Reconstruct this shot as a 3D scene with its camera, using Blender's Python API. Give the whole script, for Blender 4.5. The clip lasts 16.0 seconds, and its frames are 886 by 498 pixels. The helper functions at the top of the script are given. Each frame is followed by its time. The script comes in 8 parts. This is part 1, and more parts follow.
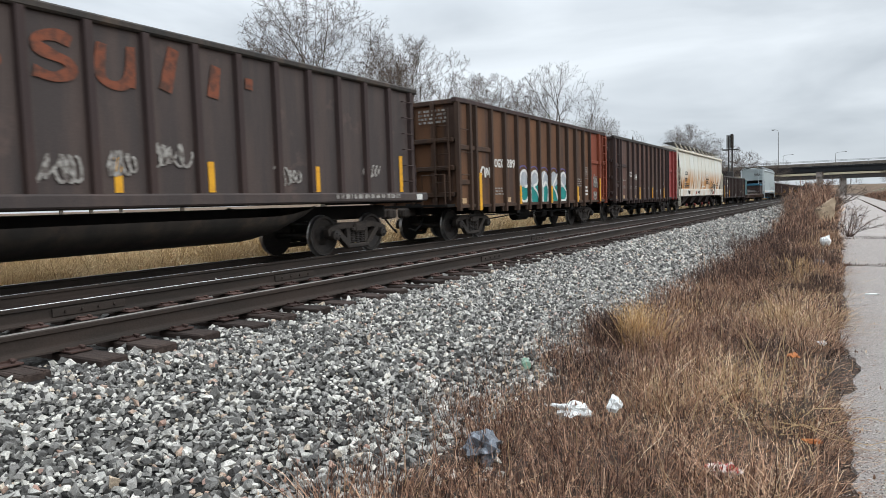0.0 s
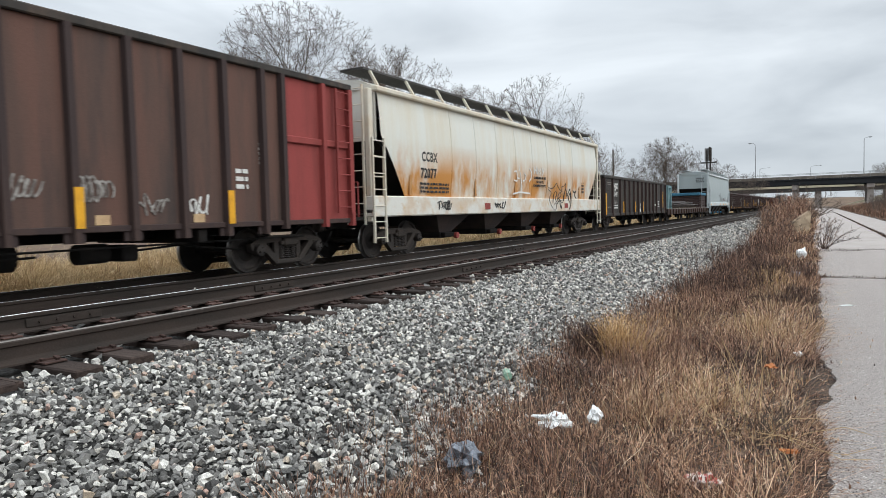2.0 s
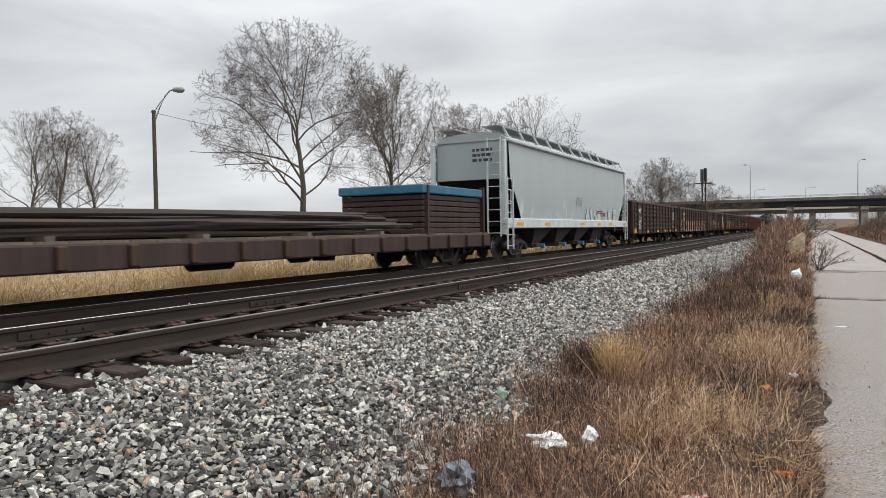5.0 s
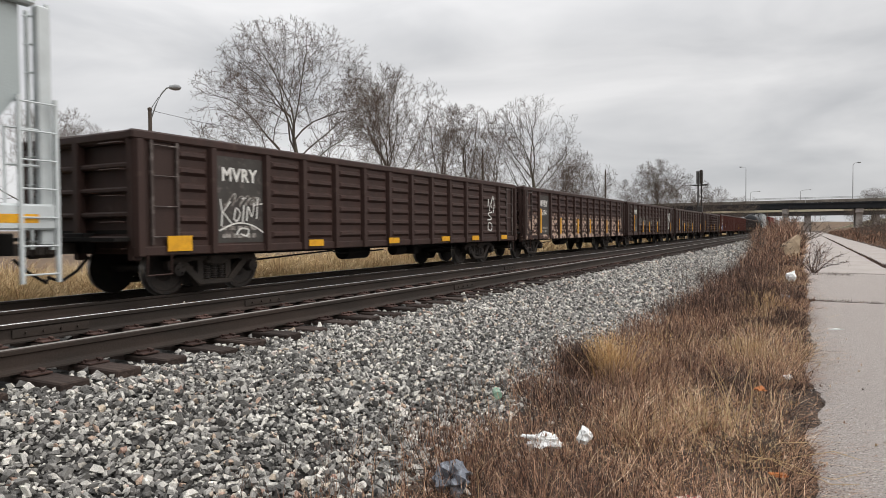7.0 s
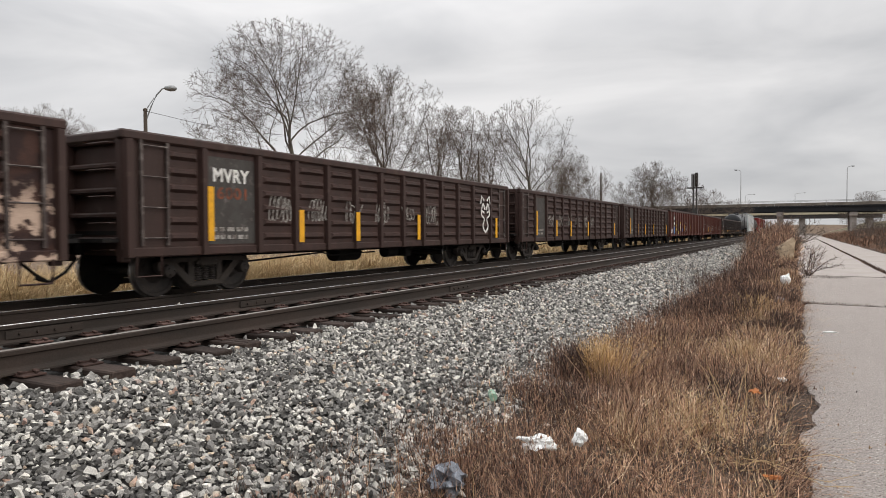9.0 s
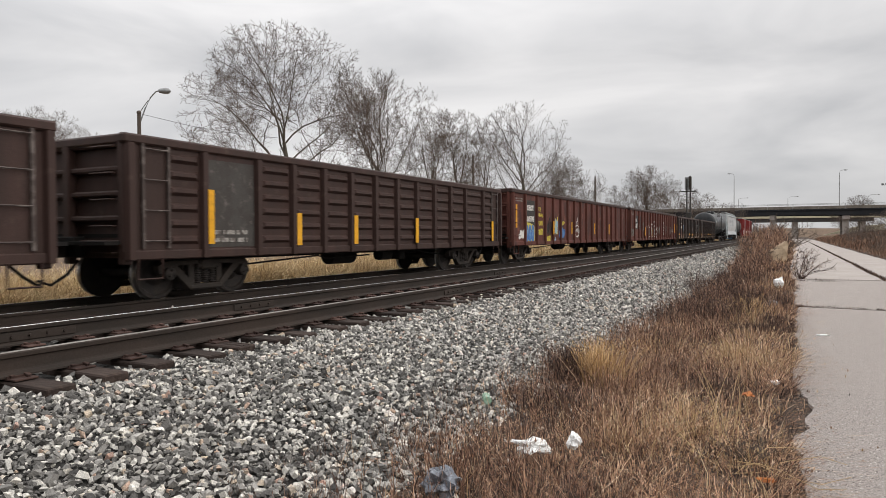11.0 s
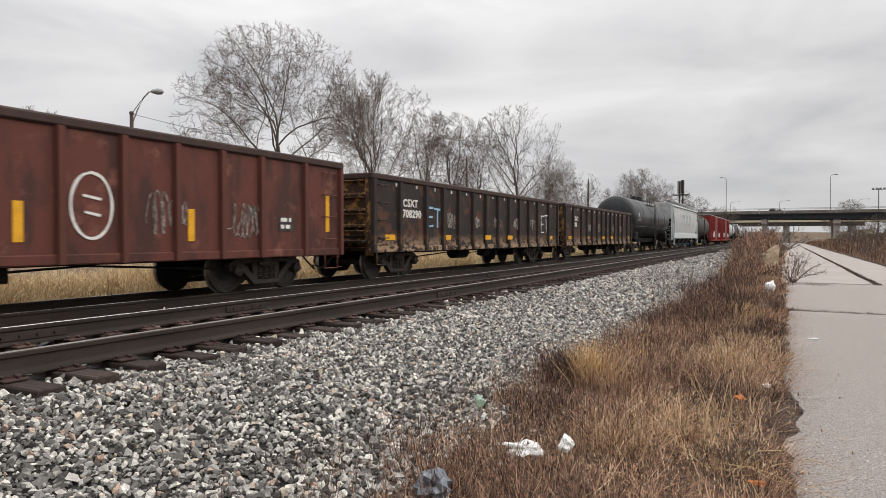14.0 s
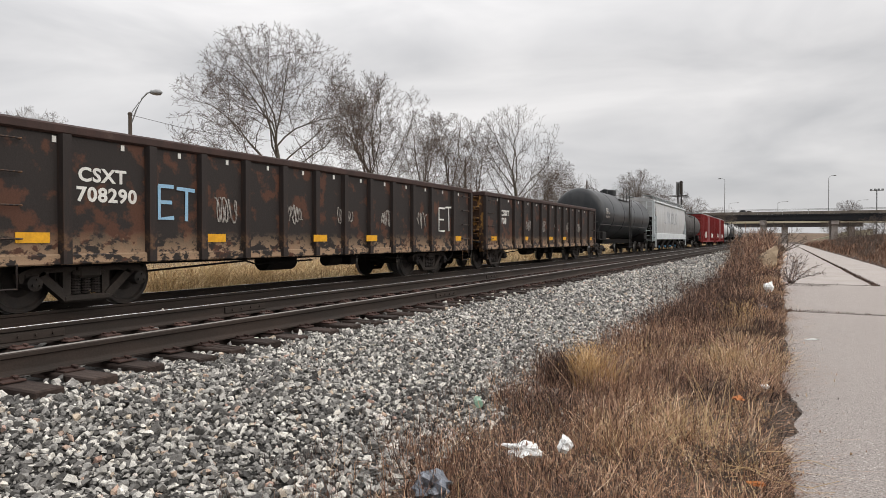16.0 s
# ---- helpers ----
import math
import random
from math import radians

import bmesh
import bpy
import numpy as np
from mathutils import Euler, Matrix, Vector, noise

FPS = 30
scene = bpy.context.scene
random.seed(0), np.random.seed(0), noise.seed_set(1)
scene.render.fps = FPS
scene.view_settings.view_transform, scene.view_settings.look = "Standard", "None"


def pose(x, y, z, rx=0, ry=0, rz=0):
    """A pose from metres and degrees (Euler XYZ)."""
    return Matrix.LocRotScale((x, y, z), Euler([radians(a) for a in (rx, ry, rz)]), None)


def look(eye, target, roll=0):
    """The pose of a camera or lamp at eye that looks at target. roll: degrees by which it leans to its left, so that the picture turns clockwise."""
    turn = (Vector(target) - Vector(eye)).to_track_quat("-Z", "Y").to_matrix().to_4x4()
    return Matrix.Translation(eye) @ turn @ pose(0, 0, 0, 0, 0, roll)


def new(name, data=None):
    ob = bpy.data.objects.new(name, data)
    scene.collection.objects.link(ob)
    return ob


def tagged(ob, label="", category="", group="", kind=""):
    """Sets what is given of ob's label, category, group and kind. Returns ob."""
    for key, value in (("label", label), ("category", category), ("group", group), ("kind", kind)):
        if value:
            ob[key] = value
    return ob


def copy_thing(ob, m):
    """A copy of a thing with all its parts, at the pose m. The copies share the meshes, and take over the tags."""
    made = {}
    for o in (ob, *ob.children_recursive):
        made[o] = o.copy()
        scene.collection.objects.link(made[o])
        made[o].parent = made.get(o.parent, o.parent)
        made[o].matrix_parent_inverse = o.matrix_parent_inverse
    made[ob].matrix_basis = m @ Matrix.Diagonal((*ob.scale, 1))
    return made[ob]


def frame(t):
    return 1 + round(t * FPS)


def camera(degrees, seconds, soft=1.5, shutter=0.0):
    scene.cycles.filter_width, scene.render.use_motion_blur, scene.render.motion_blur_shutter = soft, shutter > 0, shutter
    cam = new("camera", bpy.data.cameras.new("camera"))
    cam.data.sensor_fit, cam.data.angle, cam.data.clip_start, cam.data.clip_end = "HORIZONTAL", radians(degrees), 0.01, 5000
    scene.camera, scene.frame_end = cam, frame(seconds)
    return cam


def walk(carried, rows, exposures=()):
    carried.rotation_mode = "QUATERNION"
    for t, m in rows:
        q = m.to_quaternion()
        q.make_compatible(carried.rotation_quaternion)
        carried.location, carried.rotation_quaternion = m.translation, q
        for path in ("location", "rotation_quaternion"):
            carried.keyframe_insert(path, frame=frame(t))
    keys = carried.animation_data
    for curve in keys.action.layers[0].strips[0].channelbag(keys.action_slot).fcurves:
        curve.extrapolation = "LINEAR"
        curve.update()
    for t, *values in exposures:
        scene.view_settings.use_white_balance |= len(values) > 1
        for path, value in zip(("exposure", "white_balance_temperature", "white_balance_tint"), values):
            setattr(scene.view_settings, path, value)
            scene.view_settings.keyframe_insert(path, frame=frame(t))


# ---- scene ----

# The camera: hand-held on the trail's edge, turning slowly. Turn to the left of the track, tilt, lean.
cam = camera(67.2, 16.0, soft=0.6, shutter=0.1)
EYE = (0.0, 0.0, 1.5)
TURNS = [
    (0.0, (30.86, -3.93, -1.80)),
    (0.5, (30.11, -3.69, -1.92)),
    (1.0, (29.73, -3.49, -1.94)),
    (1.5, (29.49, -3.28, -1.73)),
    (2.0, (29.25, -3.07, -1.47)),
    (2.5, (29.04, -2.75, -1.31)),
    (3.0, (28.93, -2.43, -1.19)),
    (3.5, (28.93, -2.14, -1.11)),
    (4.0, (28.96, -1.86, -1.06)),
    (6.5, (28.60, -1.52, -0.53)),
    (7.0, (28.53, -1.58, -0.47)),
    (7.5, (28.47, -1.57, -0.44)),
    (8.0, (28.39, -1.54, -0.38)),
    (8.5, (28.28, -1.50, -0.29)),
    (9.0, (28.16, -1.42, -0.30)),
    (11.5, (27.56, -1.10, -0.21)),
    (12.0, (27.44, -1.06, -0.17)),
    (12.5, (27.34, -1.05, -0.13)),
    (13.0, (27.26, -1.03, -0.08)),
    (13.5, (27.19, -1.00, -0.06)),
    (14.0, (27.10, -0.95, 0.00)),
    (14.5, (27.01, -0.88, 0.02)),
    (14.6, (26.99, -0.87, 0.00)),
    (16.0, (26.99, -0.87, 0.00)),
]
walk(cam, [(t, pose(*EYE, 90 + tilt, 0, turn) @ pose(0, 0, 0, 0, 0, lean)) for t, (turn, tilt, lean) in TURNS],
     exposures=[(0.0, 0.18, 6080, 7), (2.5, 0.12, 6080, 7), (4.0, 0.0, 6250, 8), (6.5, 0.0, 6600, 11), (16.0, 0.04, 6700, 12)])

# ---- daylight: a low overcast ----
def sky_world():
    w = bpy.data.worlds.new("overcast")
    w.use_nodes = True
    nt = w.node_tree
    nt.nodes.clear()
    N = nt.nodes.new
    out, mix = N("ShaderNodeOutputWorld"), N("ShaderNodeMixShader")
    air, cloud = N("ShaderNodeBackground"), N("ShaderNodeBackground")
    sky = N("ShaderNodeTexSky")
    sky.sky_type, sky.sun_disc = "NISHITA", False
    sky.sun_elevation, sky.sun_rotation = radians(39), radians(72)
    air.inputs["Strength"].default_value = 0.06
    co, sq = N("ShaderNodeTexCoord"), N("ShaderNodeMapping")
    sq.inputs["Scale"].default_value = (1.3, 1.3, 5.0)
    sq.inputs["Location"].default_value = (0.35, 0.2, 0.1)
    n1, ramp = N("ShaderNodeTexNoise"), N("ShaderNodeValToRGB")
    n1.inputs["Scale"].default_value, n1.inputs["Detail"].default_value, n1.inputs["Roughness"].default_value = 1.6, 5, 0.5
    n1.inputs["Distortion"].default_value = 0.4
    e = ramp.color_ramp.elements
    e[0].position, e[0].color = 0.30, (0.47, 0.49, 0.515, 1)
    e[1].position, e[1].color = 0.66, (0.82, 0.83, 0.84, 1)
    L = nt.links.new
    L(co.outputs["Generated"], sq.inputs["Vector"])
    L(sq.outputs[0], n1.inputs["Vector"])
    L(n1.outputs["Fac"], ramp.inputs["Fac"])
    # an overcast sky brightens towards the zenith
    sep, rise = N("ShaderNodeSeparateXYZ"), N("ShaderNodeMapRange")
    rise.inputs["From Min"].default_value, rise.inputs["From Max"].default_value = 0.25, 1.0
    rise.inputs["To Min"].default_value, rise.inputs["To Max"].default_value = 1.0, 3.0
    L(co.outputs["Generated"], sep.inputs[0])
    L(sep.outputs["Z"], rise.inputs["Value"])
    # and is thinner over the west side than over the bridge
    drift, thin, both = N("ShaderNodeVectorMath"), N("ShaderNodeMapRange"), N("ShaderNodeMath")
    drift.operation, both.operation = "DOT_PRODUCT", "MULTIPLY"
    drift.inputs[1].default_value = (-0.94, 0.34, 0.0)
    thin.inputs["From Min"].default_value, thin.inputs["From Max"].default_value = 0.25, 0.85
    thin.inputs["To Min"].default_value, thin.inputs["To Max"].default_value = 0.97, 1.11
    L(co.outputs["Generated"], drift.inputs[0])
    L(drift.outputs["Value"], thin.inputs["Value"])
    L(rise.outputs[0], both.inputs[0])
    L(thin.outputs[0], both.inputs[1])
    L(both.outputs[0], cloud.inputs["Strength"])
    L(ramp.outputs["Color"], cloud.inputs["Color"])
    L(sky.outputs["Color"], air.inputs["Color"])
    mix.inputs["Fac"].default_value = 0.93
    L(air.outputs[0], mix.inputs[1])
    L(cloud.outputs[0], mix.inputs[2])
    L(mix.outputs[0], out.inputs["Surface"])
    scene.world = w


sky_world()
sun = new("sun", bpy.data.lights.new("sun", "SUN"))
sun.data.energy, sun.data.angle, sun.data.color = 1.55, radians(75), (1.0, 0.97, 0.93)
sun.matrix_world = look((42, 14, 36), (0, 0, 0))


# ---- materials ----
def material(name, base, rough=0.8, metal=0.0, second=None, scale=3.0, amount=0.5, edges=(0.42, 0.62), stretch=(1, 1, 1),
             grain=60.0, grain_amount=0.25, bump=0.2, bump_scale=None, third=None, third_scale=0.6, third_edges=(0.55, 0.7), third_stretch=None,
             island=0.0, per_object=0.0, spec=0.22, island_ramp=None, third_above=None):
    """A paint or surface: base, mottled with a second colour at one scale, a third in large patches, fine grain and relief."""
    m = bpy.data.materials.new(name)
    m.use_nodes = True
    nt = m.node_tree
    N, L = nt.nodes.new, nt.links.new
    p = nt.nodes["Principled BSDF"]
    p.inputs["Roughness"].default_value, p.inputs["Metallic"].default_value = rough, metal
    p.inputs["Specular IOR Level"].default_value = spec
    co = N("ShaderNodeTexCoord")

    def noise_at(sc, st, detail=5.0, rough_=0.6):
        mp, n = N("ShaderNodeMapping"), N("ShaderNodeTexNoise")
        mp.inputs["Scale"].default_value = st
        n.inputs["Scale"].default_value, n.inputs["Detail"].default_value, n.inputs["Roughness"].default_value = sc, detail, rough_
        L(co.outputs["Object"], mp.inputs["Vector"])
        L(mp.outputs[0], n.inputs["Vector"])
        return n.outputs["Fac"]

    def mask(fac, lo, hi, top=1.0):
        r = N("ShaderNodeMapRange")
        r.inputs["From Min"].default_value, r.inputs["From Max"].default_value, r.inputs["To Max"].default_value = lo, hi, top
        L(fac, r.inputs["Value"])
        return r.outputs[0]

    def blend(fac, a, b, kind="MIX"):
        x = N("ShaderNodeMix")
        x.data_type, x.blend_type = "RGBA", kind
        for sock, val in ((x.inputs["Factor"], fac), (x.inputs[6], a), (x.inputs[7], b)):
            if isinstance(val, (tuple, list)):
                sock.default_value = (*val, 1)
            elif isinstance(val, (float, int)):
                sock.default_value = val
            else:
                L(val, sock)
        return x.outputs[2]

    if island_ramp:
        g, r = N("ShaderNodeNewGeometry"), N("ShaderNodeValToRGB")
        els = r.color_ramp.elements
        for k, (pos, c) in enumerate(island_ramp):
            el = els[k] if k < 2 else els.new(pos)
            el.position, el.color = pos, (*c, 1)
        if per_object:
            oi = N("ShaderNodeObjectInfo")
            L(oi.outputs["Random"], r.inputs["Fac"])
        else:
            L(g.outputs["Random Per Island"], r.inputs["Fac"])
        col = r.outputs["Color"]
    else:
        col = base
    if second:
        col = blend(mask(noise_at(scale, stretch), *edges, amount), col, second)
    if third:
        f = mask(noise_at(third_scale, third_stretch or (1, 1, 1), 7.0, 0.65), *third_edges)
        if third_above is not None:
            sep, mul = N("ShaderNodeSeparateXYZ"), N("ShaderNodeMath")
            mul.operation = "MULTIPLY"
            L(co.outputs["Object"], sep.inputs[0])
            L(f, mul.inputs[0])
            L(mask(sep.outputs["Z"], *third_above), mul.inputs[1])
            f = mul.outputs[0]
        col = blend(f, col, third)
    gr = noise_at(grain, (1, 1, 1), 3.0)
    col = blend(grain_amount, col, blend(mask(gr, 0.25, 0.75), (0.35, 0.35, 0.35), (1.6, 1.6, 1.6)), "MULTIPLY")
    if island or (per_object and not island_ramp):
        hv = N("ShaderNodeHueSaturation")
        src = N("ShaderNodeNewGeometry").outputs["Random Per Island"] if island else N("ShaderNodeObjectInfo").outputs["Random"]
        r = N("ShaderNodeMapRange")
        k = island or per_object
        r.inputs["To Min"].default_value, r.inputs["To Max"].default_value = 1 - k, 1 + k
        L(src, r.inputs["Value"])
        L(r.outputs[0], hv.inputs["Value"])
        L(col, hv.inputs["Color"])
        col = hv.outputs["Color"]
    if isinstance(col, tuple):
        p.inputs["Base Color"].default_value = (*col, 1)
    else:
        L(col, p.inputs["Base Color"])
    if bump:
        b = N("ShaderNodeBump")
        b.inputs["Strength"].default_value, b.inputs["Distance"].default_value = bump, 0.02
        L(noise_at(bump_scale or grain * 0.5, (1, 1, 1), 4.0), b.inputs["Height"])
        L(b.outputs[0], p.inputs["Normal"])
    return m


STREAK = (1.6, 1.6, 0.18)
M = {
    "black_paint": material("black_paint", (0.029, 0.026, 0.023), 0.65, second=(0.068, 0.052, 0.041), scale=2.2, stretch=STREAK, third=(0.10, 0.066, 0.046), third_scale=1.5, third_edges=(0.54, 0.78)),
    "coal_brown": material("coal_brown", (0.056, 0.045, 0.042), 0.7, second=(0.099, 0.069, 0.058), scale=1.6, stretch=STREAK, third=(0.149, 0.099, 0.083), third_scale=1.2, third_edges=(0.6, 0.85)),
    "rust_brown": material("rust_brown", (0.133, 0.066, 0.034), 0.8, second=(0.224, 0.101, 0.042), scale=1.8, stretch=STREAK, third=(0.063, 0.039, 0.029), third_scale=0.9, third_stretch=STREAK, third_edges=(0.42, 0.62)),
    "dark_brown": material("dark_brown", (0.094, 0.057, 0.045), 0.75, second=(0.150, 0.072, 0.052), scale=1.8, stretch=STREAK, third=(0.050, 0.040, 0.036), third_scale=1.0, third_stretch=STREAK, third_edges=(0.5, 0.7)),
    # stake colours: rust and grime, plus shade painted in to set stakes off
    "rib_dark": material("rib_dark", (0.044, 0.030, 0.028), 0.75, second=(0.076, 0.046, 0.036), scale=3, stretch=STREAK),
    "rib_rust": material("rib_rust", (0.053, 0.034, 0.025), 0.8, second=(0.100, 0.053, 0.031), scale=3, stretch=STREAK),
    "red_end": material("red_end", (0.26, 0.052, 0.046), 0.7, second=(0.15, 0.036, 0.030), scale=2, stretch=STREAK),
    "orange_end": material("orange_end", (0.21, 0.052, 0.026), 0.75, second=(0.11, 0.04, 0.025), scale=2, stretch=STREAK),
    "oxide_red": material("oxide_red", (0.110, 0.036, 0.027), 0.68, second=(0.045, 0.023, 0.019), scale=1.5, stretch=(1.4, 1.4, 0.5), edges=(0.45, 0.60), amount=0.8, third=(0.19, 0.078, 0.056), third_scale=2.4, third_edges=(0.56, 0.72)),
    "oxide_rib": material("oxide_rib", (0.106, 0.037, 0.027), 0.72, second=(0.062, 0.027, 0.022), scale=3, stretch=STREAK),
    "mv_brown": material("mv_brown", (0.038, 0.022, 0.018), 0.6, second=(0.062, 0.032, 0.026), scale=2.2, stretch=STREAK, third=(0.10, 0.070, 0.057), third_scale=1.7, third_edges=(0.58, 0.82)),
    "mv_worn": material("mv_worn", (0.03, 0.016, 0.014), 0.7, second=(0.08, 0.036, 0.024), scale=3.2, edges=(0.48, 0.6), third=(0.48, 0.35, 0.27), third_scale=2.8, third_stretch=(1, 1, 1.4), third_edges=(0.49, 0.55), third_above=(1.95, 1.5)),
    "peeling_black": material("peeling_black", (0.024, 0.019, 0.017), 0.6, second=(0.085, 0.036, 0.021), scale=2.4, edges=(0.53, 0.60), amount=0.9, third=(0.36, 0.24, 0.15), third_scale=4.2, third_stretch=(1, 1, 1.6), third_edges=(0.47, 0.52), third_above=(1.25, 0.72)),
    "peeling_rib": material("peeling_rib", (0.026, 0.020, 0.018), 0.6, second=(0.08, 0.04, 0.025), scale=3.0, stretch=STREAK, edges=(0.52, 0.64), third=(0.16, 0.085, 0.045), third_scale=3.0, third_edges=(0.50, 0.6), third_above=(1.3, 0.95)),
    "mv_panel": material("mv_panel", (0.06, 0.055, 0.05), 0.7, second=(0.04, 0.032, 0.028), scale=3, third=(0.14, 0.12, 0.11), third_scale=4, third_edges=(0.55, 0.7)),
    # dark steel; the pale second colour paints in light caught by the rungs
    "ladder_steel": material("ladder_steel", (0.06, 0.045, 0.04), 0.55, second=(0.22, 0.19, 0.17), scale=6, edges=(0.5, 0.65)),
    "splash": material("splash", (0.50, 0.53, 0.53), 0.6, second=(0.38, 0.415, 0.415), scale=6, edges=(0.4, 0.6), amount=0.9),
    "rust_stain": material("rust_stain", (0.40, 0.19, 0.06), 0.8, second=(0.5, 0.36, 0.2), scale=3),
    "yellow_rust": material("yellow_rust", (0.30, 0.155, 0.045), 0.75, second=(0.045, 0.026, 0.019), scale=4, edges=(0.42, 0.50), amount=0.95),
    "cream": material("cream", (0.63, 0.625, 0.565), 0.5, second=(0.58, 0.50, 0.36), scale=1.0, stretch=STREAK, third=(0.50, 0.225, 0.055), third_scale=0.8, third_stretch=(1, 1, 0.42), third_edges=(0.40, 0.56), third_above=(3.1, 2.2), grain_amount=0.12),
    "cream_sill": material("cream_sill", (0.64, 0.62, 0.56), 0.6, second=(0.50, 0.30, 0.13), scale=1.3, edges=(0.44, 0.60), third=(0.55, 0.40, 0.24), third_scale=3.0, grain_amount=0.15),
    "reflector_tan": material("reflector_tan", (0.52, 0.36, 0.20), 0.6, second=(0.38, 0.24, 0.13), scale=6),
    "cream_clean": material("cream_clean", (0.60, 0.555, 0.46), 0.55, second=(0.47, 0.33, 0.19), scale=1.6, edges=(0.44, 0.68), grain_amount=0.1),
    "pale_grey": material("pale_grey", (0.360, 0.400, 0.398), 0.5, second=(0.325, 0.360, 0.358), scale=0.8, stretch=STREAK, third=(0.60, 0.63, 0.63), third_scale=2.2, third_stretch=(1, 1, 0.35), third_edges=(0.56, 0.66), third_above=(2.5, 1.6), grain_amount=0.08),
    "pale_trim": material("pale_trim", (0.552, 0.588, 0.588), 0.5, second=(0.408, 0.432, 0.432), scale=2, grain_amount=0.1),
    "tank_black": material("tank_black", (0.022, 0.024, 0.026), 0.32, second=(0.04, 0.042, 0.044), scale=1.5, stretch=STREAK, grain_amount=0.15, bump=0.05),
    "tank_white": material("tank_white", (0.45, 0.46, 0.46), 0.4, second=(0.3, 0.28, 0.26), scale=1.5, stretch=STREAK, grain_amount=0.1),
    "box_red": material("box_red", (0.23, 0.025, 0.024), 0.6, second=(0.13, 0.022, 0.02), scale=1.6, stretch=STREAK),
    "teal_paint": material("teal_paint", (0.13, 0.22, 0.23), 0.7, second=(0.24, 0.30, 0.29), scale=2.5, edges=(0.45, 0.6), third=(0.10, 0.05, 0.03), third_scale=2.0, third_edges=(0.6, 0.7)),
    "blue_paint": material("blue_paint", (0.04, 0.13, 0.20), 0.7, second=(0.07, 0.19, 0.26), scale=3),
    "truck_iron": material("truck_iron", (0.038, 0.032, 0.028), 0.8, second=(0.068, 0.052, 0.042), scale=5, bump=0.3),
    "wheel_iron": material("wheel_iron", (0.030, 0.026, 0.024), 0.7, second=(0.055, 0.043, 0.036), scale=6),
    "tread": material("tread", (0.30, 0.29, 0.28), 0.4, 0.9, second=(0.16, 0.14, 0.13), scale=8),
    # near black, with the shade under the cars put into the colour
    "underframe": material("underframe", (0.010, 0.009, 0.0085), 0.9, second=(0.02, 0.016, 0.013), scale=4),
    "yellow": material("yellow", (0.72, 0.36, 0.02), 0.5, second=(0.5, 0.24, 0.02), scale=8, grain_amount=0.15),
    "white_paint": material("white_paint", (0.68, 0.67, 0.63), 0.7, second=(0.4, 0.36, 0.32), scale=7, edges=(0.5, 0.7), grain_amount=0.2),
    "faded_white": material("faded_white", (0.34, 0.32, 0.29), 0.8, second=(0.10, 0.08, 0.07), scale=9, edges=(0.42, 0.58), amount=0.9),
    "faded_orange": material("faded_orange", (0.20, 0.065, 0.035), 0.8, second=(0.07, 0.04, 0.03), scale=5, edges=(0.42, 0.62), amount=0.9),
    "black_letter": material("black_letter", (0.025, 0.025, 0.025), 0.7, second=(0.1, 0.09, 0.08), scale=9),
    "teal_spray": material("teal_spray", (0.02, 0.19, 0.17), 0.6, second=(0.03, 0.30, 0.27), scale=3),
    "grey_spray": material("grey_spray", (0.34, 0.36, 0.38), 0.6, second=(0.5, 0.5, 0.52), scale=3),
    "violet_spray": material("violet_spray", (0.10, 0.08, 0.20), 0.6, second=(0.14, 0.11, 0.26), scale=4),
    "blue_spray": material("blue_spray", (0.05, 0.14, 0.36), 0.6, second=(0.12, 0.26, 0.45), scale=4),
    "pale_blue_spray": material("pale_blue_spray", (0.24, 0.42, 0.58), 0.6, second=(0.3, 0.45, 0.55), scale=6),
    "yellow_spray": material("yellow_spray", (0.58, 0.48, 0.06), 0.6, second=(0.45, 0.4, 0.1), scale=5),
    "rail_side": material("rail_side", (0.030, 0.024, 0.020), 0.8, second=(0.055, 0.038, 0.030), scale=4, stretch=(1, 0.2, 1), bump=0.15),
    "rail_top": material("rail_top", (0.62, 0.61, 0.60), 0.22, 1.0, second=(0.45, 0.43, 0.41), scale=3, stretch=(6, 0.1, 1), grain_amount=0.1, bump=0.03),
    "rail_top_dull": material("rail_top_dull", (0.26, 0.24, 0.22), 0.5, 0.6, second=(0.12, 0.10, 0.09), scale=3, stretch=(6, 0.2, 1)),
    "tie_wood": material("tie_wood", (0.028, 0.020, 0.017), 0.95, second=(0.065, 0.046, 0.037), scale=7, stretch=(0.25, 3, 3), grain=40, bump=0.6, bump_scale=25, per_object=0.35),
    "plate_rust": material("plate_rust", (0.080, 0.045, 0.036), 0.85, second=(0.045, 0.03, 0.026), scale=9, per_object=0.5),
    "stone": material("stone", (0.3, 0.3, 0.3), 0.8, second=(0.16, 0.155, 0.15), scale=26, amount=0.35, grain=190, grain_amount=0.6, bump=0.5, bump_scale=110, spec=0.3,
                      island_ramp=[(0.0, (0.040, 0.038, 0.035)), (1.0, (0.90, 0.88, 0.82)), (0.22, (0.105, 0.100, 0.092)), (0.5, (0.275, 0.264, 0.243)), (0.72, (0.49, 0.472, 0.432)), (0.92, (0.80, 0.765, 0.69)), (0.965, (0.56, 0.45, 0.33)), (0.985, (0.47, 0.29, 0.23))]),
    "stone_single": material("stone_single", (0.3, 0.3, 0.3), 0.8, second=(0.16, 0.155, 0.15), scale=26, amount=0.35, grain=190, grain_amount=0.6, bump=0.5, bump_scale=110, spec=0.3,
